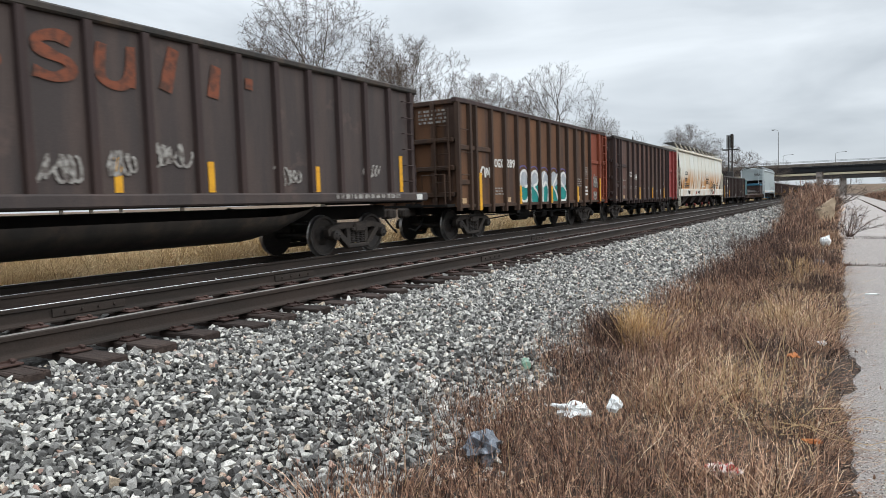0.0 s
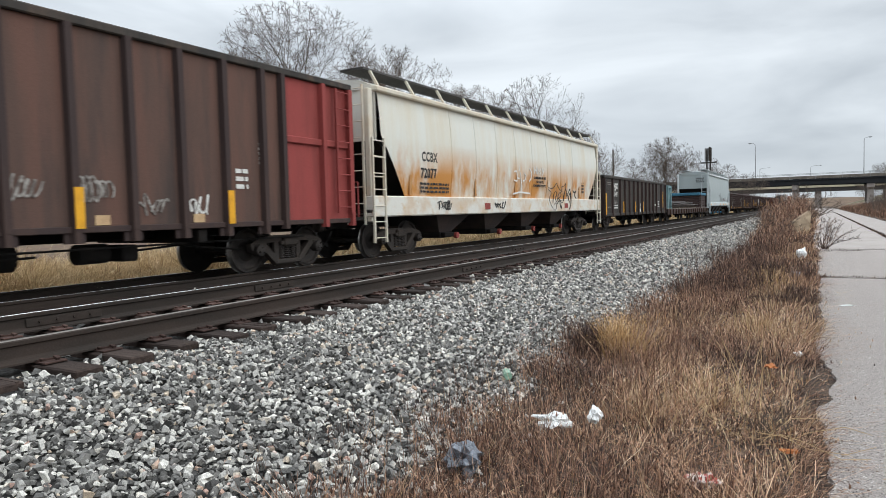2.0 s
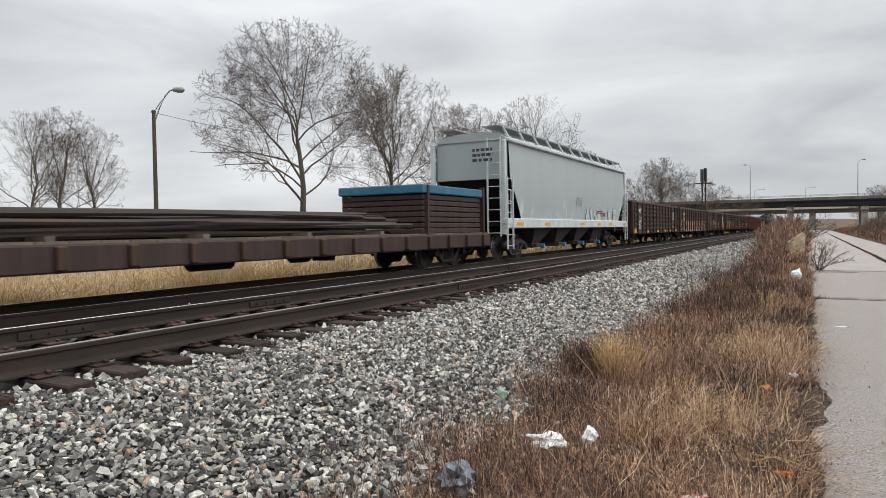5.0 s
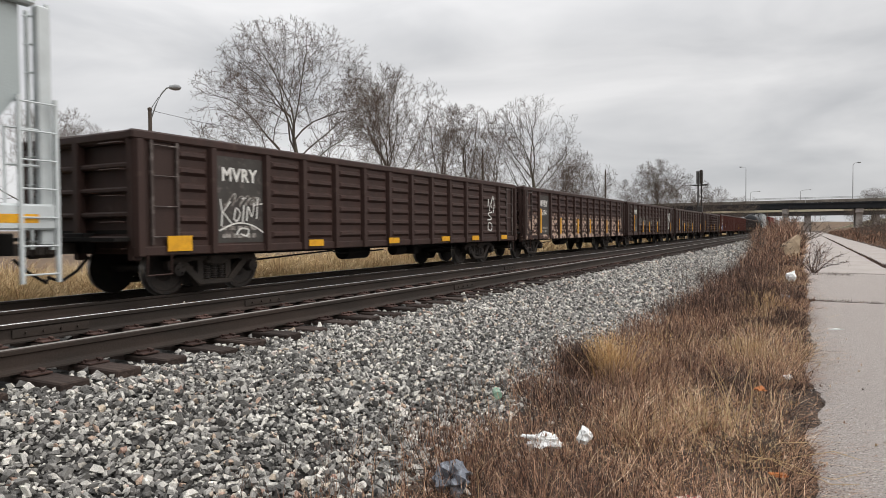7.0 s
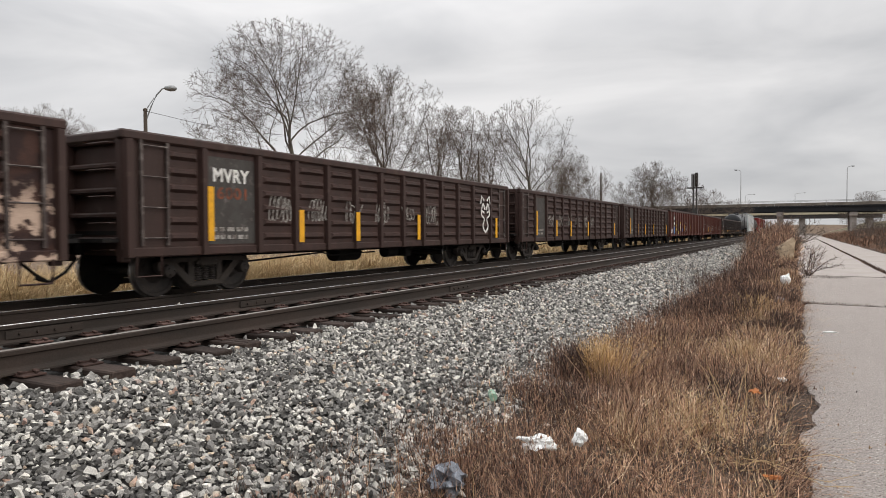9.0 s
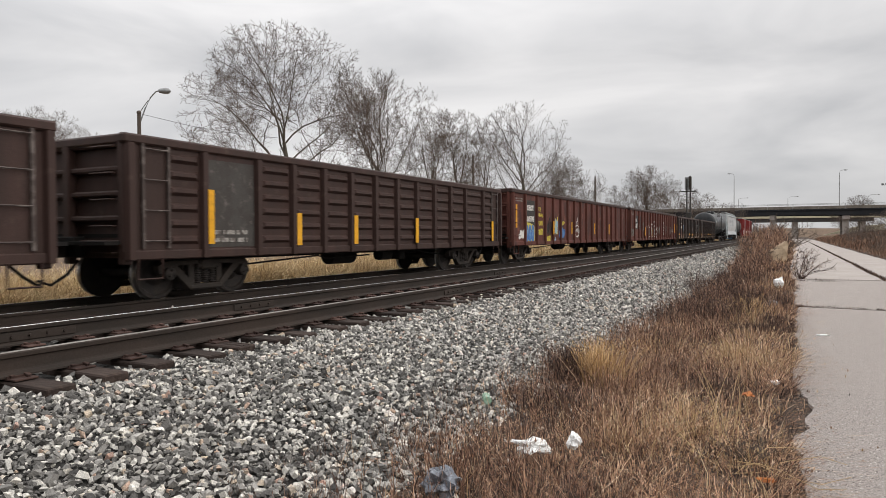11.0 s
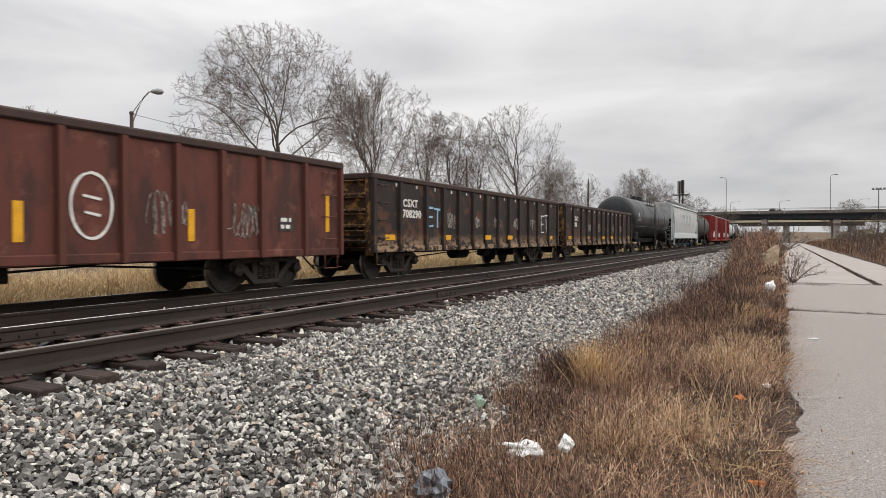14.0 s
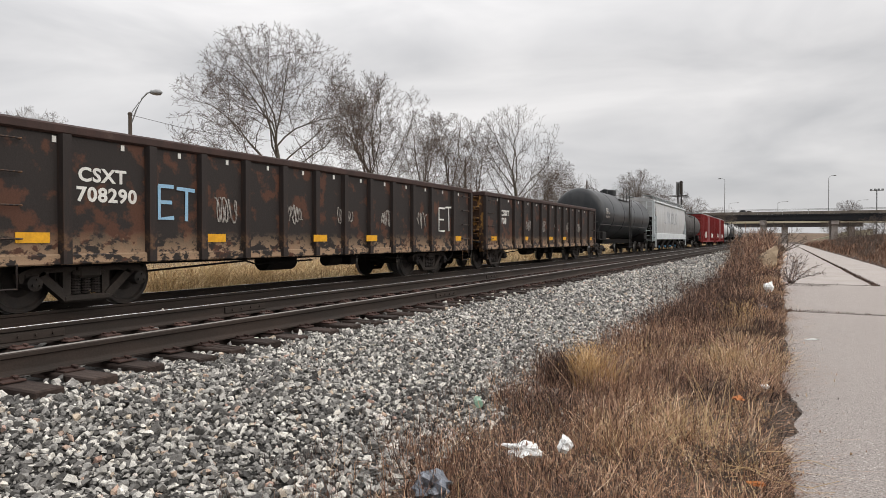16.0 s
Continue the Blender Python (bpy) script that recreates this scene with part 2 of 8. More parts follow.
                      island_ramp=[(0.0, (0.040, 0.038, 0.035)), (1.0, (0.90, 0.88, 0.82)), (0.22, (0.105, 0.100, 0.092)), (0.5, (0.275, 0.264, 0.243)), (0.72, (0.49, 0.472, 0.432)), (0.92, (0.80, 0.765, 0.69)), (0.965, (0.56, 0.45, 0.33)), (0.985, (0.47, 0.29, 0.23))], per_object=1.0),
    # near black: shade in the gaps between the grey stones, put into the colour
    "shaded_ballast_bed": material("shaded_ballast_bed", (0.016, 0.015, 0.014), 0.95, second=(0.045, 0.043, 0.04), scale=22, edges=(0.45, 0.62), amount=0.9, grain=60, grain_amount=0.6, bump=1.0, bump_scale=24),
    "soil": material("soil", (0.040, 0.028, 0.022), 0.95, second=(0.085, 0.060, 0.045), scale=9, third=(0.16, 0.12, 0.09), third_scale=2.8, grain=45, grain_amount=0.6, bump=0.9, bump_scale=22),
    "field": material("field", (0.12, 0.082, 0.056), 0.95, second=(0.19, 0.135, 0.085), scale=0.5, third=(0.10, 0.065, 0.048), third_scale=0.09, grain=4, grain_amount=0.5, bump=0.8, bump_scale=3),
    "bank_weed": material("bank_weed", (0.1, 0.07, 0.05), 0.85, grain=30, grain_amount=0.2, bump=0, spec=0.2,
                          island_ramp=[(0.0, (0.05, 0.032, 0.025)), (1.0, (0.32, 0.20, 0.135)), (0.5, (0.15, 0.085, 0.058))]),
    "leaf_litter": material("leaf_litter", (0.2, 0.12, 0.08), 0.9, grain=40, grain_amount=0.3, bump=0, spec=0.2,
                            island_ramp=[(0.0, (0.07, 0.045, 0.033)), (1.0, (0.42, 0.26, 0.15)), (0.4, (0.15, 0.09, 0.06)), (0.8, (0.28, 0.15, 0.08))]),
    "asphalt": material("asphalt", (0.350, 0.312, 0.288), 0.95, second=(0.12, 0.108, 0.10), scale=62, edges=(0.555, 0.60), amount=0.85, third=(0.72, 0.68, 0.64), third_scale=52, third_edges=(0.60, 0.64), grain=95, grain_amount=0.8, bump=1.0, bump_scale=80, spec=0.15),
    "aggregate": material("aggregate", (0.4, 0.38, 0.36), 0.9, grain=120, grain_amount=0.2, bump=0, spec=0.2,
                          island_ramp=[(0.0, (0.06, 0.053, 0.05)), (1.0, (0.78, 0.74, 0.70)), (0.42, (0.16, 0.145, 0.135)), (0.5, (0.50, 0.47, 0.44))]),
    "concrete": material("concrete", (0.36, 0.325, 0.30), 0.95, second=(0.27, 0.24, 0.22), scale=0.7, stretch=(1, 1, 0.3), grain=60, grain_amount=0.35, spec=0.15),
    "girder": material("girder", (0.018, 0.020, 0.024), 0.7, second=(0.03, 0.03, 0.03), scale=0.5, grain=10),
    "parapet": material("parapet", (0.19, 0.17, 0.145), 0.85, second=(0.08, 0.07, 0.06), scale=0.5, stretch=(1, 1, 0.3), grain=10),
    "far_beige": material("far_beige", (0.55, 0.50, 0.36), 0.85, second=(0.45, 0.41, 0.31), scale=0.2, grain=5),
    "galvanised": material("galvanised", (0.30, 0.31, 0.31), 0.5, 0.6, second=(0.2, 0.2, 0.2), scale=4),
    "pole_brown": material("pole_brown", (0.10, 0.08, 0.065), 0.85, second=(0.06, 0.05, 0.04), scale=4, stretch=(3, 3, 0.3)),
    "dark_post": material("dark_post", (0.05, 0.047, 0.045), 0.7, second=(0.09, 0.08, 0.075), scale=2),
    "bark": material("bark", (0.085, 0.072, 0.058), 0.9, second=(0.14, 0.125, 0.105), scale=3, stretch=(2, 2, 0.4), third=(0.095, 0.10, 0.055), third_scale=0.7, grain=20, bump=0.8),
    "twigs": material("twigs", (0.095, 0.073, 0.058), 0.9, second=(0.15, 0.118, 0.095), scale=1.0, grain=8, bump=0.0, island=0.3),
    "dark_twigs": material("dark_twigs", (0.095, 0.075, 0.062), 0.9, second=(0.14, 0.11, 0.09), scale=1.0, grain=8, bump=0.0, island=0.3),
    "straw": material("straw", (0.4, 0.3, 0.15), 0.8, grain=30, grain_amount=0.2, bump=0, spec=0.15,
                      island_ramp=[(0.0, (0.29, 0.18, 0.095)), (1.0, (0.72, 0.57, 0.36)), (0.5, (0.52, 0.37, 0.20))]),
    "golden_straw": material("golden_straw", (0.6, 0.4, 0.15), 0.8, grain=30, grain_amount=0.2, bump=0, spec=0.15,
                      island_ramp=[(0.0, (0.36, 0.21, 0.09)), (1.0, (0.82, 0.62, 0.38)), (0.5, (0.60, 0.40, 0.19))]),
    "dry_weed": material("dry_weed", (0.2, 0.12, 0.07), 0.85, grain=30, grain_amount=0.2, bump=0, spec=0.15,
                         island_ramp=[(0.0, (0.045, 0.028, 0.021)), (1.0, (0.84, 0.67, 0.49)), (0.35, (0.245, 0.140, 0.090)), (0.72, (0.55, 0.335, 0.215)), (0.9, (0.74, 0.525, 0.35))]),
    "red_weed": material("red_weed", (0.15, 0.08, 0.05), 0.85, grain=30, grain_amount=0.2, bump=0, spec=0.15,
                         island_ramp=[(0.0, (0.030, 0.018, 0.015)), (1.0, (0.64, 0.44, 0.305)), (0.4, (0.162, 0.092, 0.065)), (0.75, (0.36, 0.208, 0.140))]),
    "dark_weed": material("dark_weed", (0.05, 0.03, 0.03), 0.85, grain=30, grain_amount=0.2, bump=0, spec=0.15,
                          island_ramp=[(0.0, (0.016, 0.010, 0.010)), (1.0, (0.25, 0.17, 0.125)), (0.6, (0.070, 0.044, 0.038))]),
    "bank_grass": material("bank_grass", (0.345, 0.230, 0.115), 0.85, grain=30, grain_amount=0.2, bump=0, spec=0.2,
                           island_ramp=[(0.0, (0.27, 0.17, 0.09)), (1.0, (0.88, 0.73, 0.47)), (0.5, (0.64, 0.475, 0.265))]),
    "litter_white": material("litter_white", (0.82, 0.83, 0.82), 0.45, second=(0.6, 0.6, 0.58), scale=20, bump=0.5),
    "litter_clear": material("litter_clear", (0.12, 0.135, 0.16), 0.3, second=(0.34, 0.36, 0.40), scale=30, edges=(0.55, 0.62), bump=0.6, spec=0.7),
    "litter_red": material("litter_red", (0.58, 0.50, 0.45), 0.5, second=(0.42, 0.07, 0.06), scale=22, edges=(0.5, 0.54), amount=1.0),
    "leaf_orange": material("leaf_orange", (0.36, 0.12, 0.03), 0.7, second=(0.2, 0.07, 0.03), scale=20),
    "buff_rock": material("buff_rock", (0.46, 0.36, 0.25), 0.9, second=(0.30, 0.23, 0.16), scale=2.5, grain=25, bump=0.8),
    "glass_green": material("glass_green", (0.25, 0.42, 0.30), 0.25, second=(0.4, 0.5, 0.42), scale=25, spec=0.6),
    "steel_stock": material("steel_stock", (0.04, 0.034, 0.032), 0.6, second=(0.085, 0.055, 0.04), scale=3, stretch=(3, 0.2, 3), per_object=0.3),
    "deck_wood": material("deck_wood", (0.12, 0.10, 0.08), 0.9, second=(0.2, 0.17, 0.13), scale=4, per_object=0.3),
    "hopper_red": material("hopper_red", (0.30, 0.06, 0.05), 0.7, second=(0.14, 0.05, 0.045), scale=5),
    "gate_blue": material("gate_blue", (0.05, 0.24, 0.45), 0.5, second=(0.08, 0.3, 0.5), scale=5),
}


# ---- mesh tools ----
class Geo:
    """Collects verts and faces for one mesh."""

    def __init__(self):
        self.v, self.f = [], []

    def add(self, v, f):
        n = len(self.v)
        self.v.extend(tuple(p) for p in v)
        self.f.extend(tuple(n + i for i in q) for q in f)
        return self

    def box(self, x0, x1, y0, y1, z0, z1, c=0.0):
        if x0 > x1: x0, x1 = x1, x0
        if y0 > y1: y0, y1 = y1, y0
        if z0 > z1: z0, z1 = z1, z0
        if c <= 0:
            v = [(x, y, z) for z in (z0, z1) for y in (y0, y1) for x in (x0, x1)]
            return self.add(v, [(0, 2, 3, 1), (4, 5, 7, 6), (0, 1, 5, 4), (2, 6, 7, 3), (0, 4, 6, 2), (1, 3, 7, 5)])
        c = min(c, (x1 - x0) * 0.45, (y1 - y0) * 0.45, (z1 - z0) * 0.45)
        bm = bmesh.new()
        bmesh.ops.create_cube(bm, size=1)
        for w in bm.verts:
            w.co = ((x0 + x1) / 2 + w.co.x * (x1 - x0), (y0 + y1) / 2 + w.co.y * (y1 - y0), (z0 + z1) / 2 + w.co.z * (z1 - z0))
        bmesh.ops.bevel(bm, geom=bm.edges[:], offset=c, segments=1, affect="EDGES")
        bm.verts.index_update()
        self.add([w.co[:] for w in bm.verts], [[w.index for w in q.verts] for q in bm.faces])
        bm.free()
        return self

    def beam(self, p, q, w, h):
        """A bar of w by h from p to q."""
        p, q = Vector(p), Vector(q)
        d = (q - p).normalized()
        a = d.cross(Vector((0, 0, 1)) if abs(d.z) < 0.9 else Vector((1, 0, 0))).normalized()
        b = a.cross(d)
        v = [e + a * sa * w / 2 + b * sb * h / 2 for e in (p, q) for sa, sb in ((-1, -1), (1, -1), (1, 1), (-1, 1))]
        return self.add(v, [(0, 1, 2, 3), (7, 6, 5, 4), (0, 4, 5, 1), (1, 5, 6, 2), (2, 6, 7, 3), (3, 7, 4, 0)])

    def tube(self, pts, radii, n=8, caps=True):
        pts = [Vector(p) for p in pts]
        if not isinstance(radii, (list, tuple)):
            radii = [radii] * len(pts)
        rings = []
        for i, p in enumerate(pts):
            d = (pts[min(i + 1, len(pts) - 1)] - pts[max(i - 1, 0)]).normalized()
            a = d.cross(Vector((0, 0, 1)) if abs(d.z) < 0.9 else Vector((1, 0, 0))).normalized()
            b = d.cross(a)
            rings.append([p + (a * math.cos(2 * math.pi * k / n) + b * math.sin(2 * math.pi * k / n)) * radii[i] for k in range(n)])
        f = [(i * n + k, i * n + (k + 1) % n, (i + 1) * n + (k + 1) % n, (i + 1) * n + k) for i in range(len(pts) - 1) for k in range(n)]
        if caps:
            f += [tuple(range(n - 1, -1, -1)), tuple((len(pts) - 1) * n + k for k in range(n))]
        return self.add([p for r in rings for p in r], f)

    def prism(self, outline, axis, a, b):
        """A closed outline of two coordinates, drawn out along an axis from a to b."""
        n = len(outline)

        def at(p, t):
            return {"x": (t, p[0], p[1]), "y": (p[0], t, p[1]), "z": (p[0], p[1], t)}[axis]

        v = [at(p, a) for p in outline] + [at(p, b) for p in outline]
        return self.add(v, [(k, (k + 1) % n, n + (k + 1) % n, n + k) for k in range(n)] + [tuple(range(n - 1, -1, -1)), tuple(range(n, 2 * n))])

    def lathe(self, profile, axis="x", centre=(0, 0, 0), n=20):
        """profile: (along, radius) pairs, turned about the axis."""
        v = []
        for s, r in profile:
            for k in range(n):
                c, q = r * math.cos(2 * math.pi * k / n), r * math.sin(2 * math.pi * k / n)
                p = {"x": (s, c, q), "y": (c, s, q), "z": (c, q, s)}[axis]
                v.append(tuple(p[i] + centre[i] for i in range(3)))
        f = [(i * n + k, i * n + (k + 1) % n, (i + 1) * n + (k + 1) % n, (i + 1) * n + k) for i in range(len(profile) - 1) for k in range(n)]
        f += [tuple(range(n - 1, -1, -1)), tuple((len(profile) - 1) * n + k for k in range(n))]
        return self.add(v, f)

    def mesh(self, name, mats, smooth=False, picks=None):
        me = bpy.data.meshes.new(name)
        me.from_pydata(self.v, [], self.f)
        for m in mats if isinstance(mats, (list, tuple)) else [mats]:
            me.materials.append(M[m])
        if picks is not None:
            me.polygons.foreach_set("material_index", picks)
        if smooth:
            me.polygons.foreach_set("use_smooth", [True] * len(me.polygons))
            me.set_sharp_from_angle(angle=radians(38))
        me.update()
        return me


KEPT = {}


def part(name, geo, mat, parent, label="", at=(0, 0, 0), smooth=False, turn=0.0, key=None):
    """One mesh object under a thing or a part; alike pieces share a mesh by their key."""
    if key is not None and key in KEPT:
        me = KEPT[key]
    else:
        me = geo if isinstance(geo, bpy.types.Mesh) else geo.mesh(name, mat, smooth)
        if key is not None:
            KEPT[key] = me
    ob = new(name, me)
    ob.parent = parent
    ob.location = at
    if turn:
        ob.rotation_euler = (0, 0, radians(turn))
    if label:
        ob["label"] = label
    return ob


def letters(text, size, mat, key_extra=""):
    """Flat letters in the plane x = 0, facing +x, reading along +y; 8 mm thick."""
    key = ("letters", text, size, mat, key_extra)
    if key in KEPT:
        return KEPT[key]
    cu = bpy.data.curves.new("letters", "FONT")
    cu.body, cu.size, cu.extrude, cu.resolution_u, cu.offset = text, size, 0.003, 3, size * 0.03
    cu.space_character = 1.08
    ob = bpy.data.objects.new("letters", cu)
    me = bpy.data.meshes.new_from_object(ob)
    bpy.data.objects.remove(ob)
    me.transform(Matrix(((0, 0, 1, 0), (1, 0, 0, 0), (0, 1, 0, 0), (0, 0, 0, 1))))
    me.materials.clear()
    me.materials.append(M[mat])
    KEPT[key] = me
    return me


def rounded(pts, closed=False, n=4):
    """The same line of (y, z) points, drawn as a smooth curve."""
    m, out = len(pts), []
    for i in range(m if closed else m - 1):
        a, b, c, d = [pts[(i + k) % m] if closed else pts[min(max(i + k, 0), m - 1)] for k in (-1, 0, 1, 2)]
        for j in range(n):
            t = j / n
            out.append(tuple(0.5 * (2 * b[q] + (c[q] - a[q]) * t + (2 * a[q] - 5 * b[q] + 4 * c[q] - d[q]) * t * t + (3 * b[q] - a[q] - 3 * c[q] + d[q]) * t ** 3) for q in (0, 1)))
    return out if closed else out + [tuple(pts[-1])]


def ribbon(geo, pts, w, x=0.0, th=0.006):
    """A flat painted stroke through (y, z) points, standing th proud of the plane x."""
    pts = [Vector(p) for p in (rounded(pts) if 4 <= len(pts) < 15 else pts)]
    n = len(pts)
    v, lift = [], len(geo.v) * 2.5e-5
    for i, p in enumerate(pts):
        d = pts[min(i + 1, n - 1)] - pts[max(i - 1, 0)]
        d = Vector((-d.y, d.x)).normalized() * w / 2 * (0.85 + 0.15 * math.sin(i * 0.6))
        o = x + th + lift + i * 1e-4
        v += [(x, p.x - d.x, p.y - d.y), (x, p.x + d.x, p.y + d.y), (o, p.x - d.x, p.y - d.y), (o, p.x + d.x, p.y + d.y)]
    f = []
    for i in range(n - 1):
        a, b = i * 4, i * 4 + 4
        f += [(a + 2, b + 2, b + 3, a + 3), (a, b, b + 2, a + 2), (a + 3, b + 3, b + 1, a + 1)]
    return geo.add(v, f)


def curl(rng, y, z, w, h, n=26, loops=2.5):
    """Points of a loose looping stroke inside a field w by h."""
    ph = [rng.uniform(0, 6.28) for _ in range(4)]
    out = []
    for i in range(n):
        t = i / (n - 1)
        out.append((y + w * (0.12 + 0.76 * t + 0.16 * math.sin(loops * 6.28 * t + ph[0])),
                    z + h * (0.5 + 0.36 * math.sin(loops * 6.28 * t * 1.0 + ph[1]) + 0.12 * math.sin(17 * t + ph[2]))))
    return out

# ---- ground: one sheet, with the two track beds, the trail's bench and the banks ----
RAIL_A, RAIL_B = 0.616, 0.391          # tops of rail of the near track and of the train's track
TRACK_A, TRACK_B = -6.10, -10.85       # centre lines
PROFILE = [(-3000, 2.0), (-120, 2.0), (-40, 1.2), (-24, 0.5), (-16, 0.15), (-13.6, 0.10), (-12.9, 0.14), (-12.3, 0.19), (-9.4, 0.19), (-8.6, 0.24), (-7.7, 0.34),
           (-7.4, 0.355), (-5.0, 0.355), (-4.7, 0.34), (-4.4, 0.315), (-2.35, 0.03), (-1.9, 0.01), (-0.6, 0.0), (0.0, -0.03), (4.6, -0.03), (5.2, 0.02), (7.0, 0.22), (11.0, 0.8), (16, 1.5),
           (30, 2.4), (60, 3.2), (120, 4), (3000, 6)]


def ground_z(x, y=0.0):
    for (xa, za), (xb, zb) in zip(PROFILE, PROFILE[1:]):
        if x <= xb:
            z = za + (zb - za) * (x - xa) / (xb - xa)
            break
    if x > 5.2:
        z = 0.02 + (z - 0.02) * min(1.0, max(0.15, (y - 10) / 60))
    return z


def build_ground():
    xs = sorted({p[0] for p in PROFILE} | {-11.5, -10.85, -10, -9, -8.2, -7, -6.1, -5.2, -4.1, -3.7, -3.3, -2.9, -2.6, -2.1, -1.5, -1.2, -0.9, -0.3, 5.8, 6.4, 8, 9, 10, 13, 20, 45, -30, -20, -14.5, -60})
    ys = [-300, -60, -20, -8, -4] + [i * 1.0 for i in range(0, 41)] + [45, 50, 60, 70, 85, 100, 130, 160, 200, 260, 330, 450, 800, 3000]
    v, f, pick = [], [], []
    for y in ys:
        for x in xs:
            z = ground_z(x, y)
            if -2.4 < x < -0.2 or x > 5 or -24 < x < -13:
                z += 0.05 * noise.noise((x * 0.9, y * 0.7, 0.3))
            v.append((x, y, z))
    n = len(xs)
    for j in range(len(ys) - 1):
        for i in range(n - 1):
            f.append((j * n + i, j * n + i + 1, (j + 1) * n + i + 1, (j + 1) * n + i))
            xm = (xs[i] + xs[i + 1]) / 2
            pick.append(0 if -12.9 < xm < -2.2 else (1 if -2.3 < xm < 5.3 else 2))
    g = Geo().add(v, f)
    ob = new("ground", g.mesh("ground", ["shaded_ballast_bed", "soil", "field"], picks=pick))
    return tagged(ob, "shade-dark railway bed under grey crushed stone, beside brown weedy soil", "ground", kind="structure")


ground = build_ground()


# ---- trail ----
def build_trail():
    g = Geo()
    rng = random.Random(4)
    ys = [-12 + i * 0.15 for i in range(0, 248)] + [25.2]
    # near slab, with a ragged weedy edge, up to the joint
    lo, hi = [], []
    ys = [y for y in ys if y < 25.1] + [25.1]
    for y in ys:
        lo.append((0.06 + 0.16 * noise.noise((y * 0.55, 0, 0)) + 0.12 * noise.noise((y * 1.9, 3, 0)) + 0.06 * noise.noise((y * 5.0, 6, 0)) + rng.uniform(-0.015, 0.015), y))
        hi.append((4.62 + rng.uniform(-0.06, 0.06), y))
    g.prism(lo + hi[::-1], "z", -0.16, 0.0)
    near = new("pavement", g.mesh("pavement", "asphalt"))
    tagged(near, "worn grey asphalt trail with cracks and pale speckle", "path", kind="structure")
    g = Geo()
    lo, hi = [], []
    for i in range(0, 90):
        y = 25.3 + i * 2.4
        lo.append((-0.08 + rng.uniform(-0.06, 0.06), y))
        hi.append((2.55 + rng.uniform(-0.04, 0.04), y))
    g.prism(lo + hi[::-1], "z", -0.16, 0.004)
    far = new("pavement", g.mesh("pavement", "concrete"))
    tagged(far, "pale concrete trail slab beyond a straight joint", "path", kind="structure")
    g = Geo()
    lo = [(2.78 + rng.uniform(-0.04, 0.04), 25.3 + i * 2.4) for i in range(90)]
    hi = [(4.7 + rng.uniform(-0.08, 0.08), 25.3 + i * 2.4) for i in range(90)]
    g.prism(lo + hi[::-1], "z", -0.16, -0.006)
    side = new("pavement", g.mesh("pavement", "concrete"))
    tagged(side, "pale concrete side strip behind a weed-filled seam", "path", kind="structure")
    g = Geo()
    # cracks in the asphalt: shallow dark strips of weeds' soil
    for y0, x0, x1, w in ((15.55, 0.1, 4.5, 0.06),):
        pts = []
        n = 16
        for k in range(n + 1):
            pts.append((x0 + (x1 - x0) * k / n, y0 + 0.12 * noise.noise((k * 0.7, y0, 0))))
        out = [(x, y - w * (0.5 + 0.5 * rng.random())) for x, y in pts] + [(x, y + w * (0.5 + 0.5 * rng.random())) for x, y in pts[::-1]]
        g.prism(out, "z", 0.0005, 0.004)
    part("crack", g, "soil", near, "soil-filled cracks")


build_trail()


# ---- tracks ----
RAIL_OUT = [(-0.070, -0.186), (0.070, -0.186), (0.070, -0.172), (0.014, -0.150), (0.009, -0.140), (0.009, -0.052), (0.034, -0.040), (0.037, -0.010), (0.030, -0.001),
            (-0.030, -0.001), (-0.037, -0.010), (-0.034, -0.040), (-0.009, -0.052), (-0.009, -0.140), (-0.014, -0.150), (-0.070, -0.172)]


def build_track(name, label, cx, top, polish):
    t = tagged(new(name), label, "railway track")
    t.location = (cx, 0, top)
    for s in (-0.7525, 0.7525):
        g = Geo().prism([(s + x, z) for x, z in RAIL_OUT], "y", -30, 420)
        r = part("rail", g, "rail_side", t)
        g = Geo().prism([(s - 0.029, -0.0035), (s + 0.029, -0.0035), (s + 0.024, 0.0022), (s - 0.024, 0.0022)], "y", -30, 420)
        part("running_surface", g, polish[0 if s < 0 else 1], r, "polished steel running surface")
    return t


track_near = build_track("railway_track", "empty railway track with weathered wooden ties on grey ballast", TRACK_A, RAIL_A, ("rail_top", "rail_top_dull"))
track_far = build_track("railway_track", "railway track under the passing freight train", TRACK_B, RAIL_B, ("rail_top", "rail_top"))


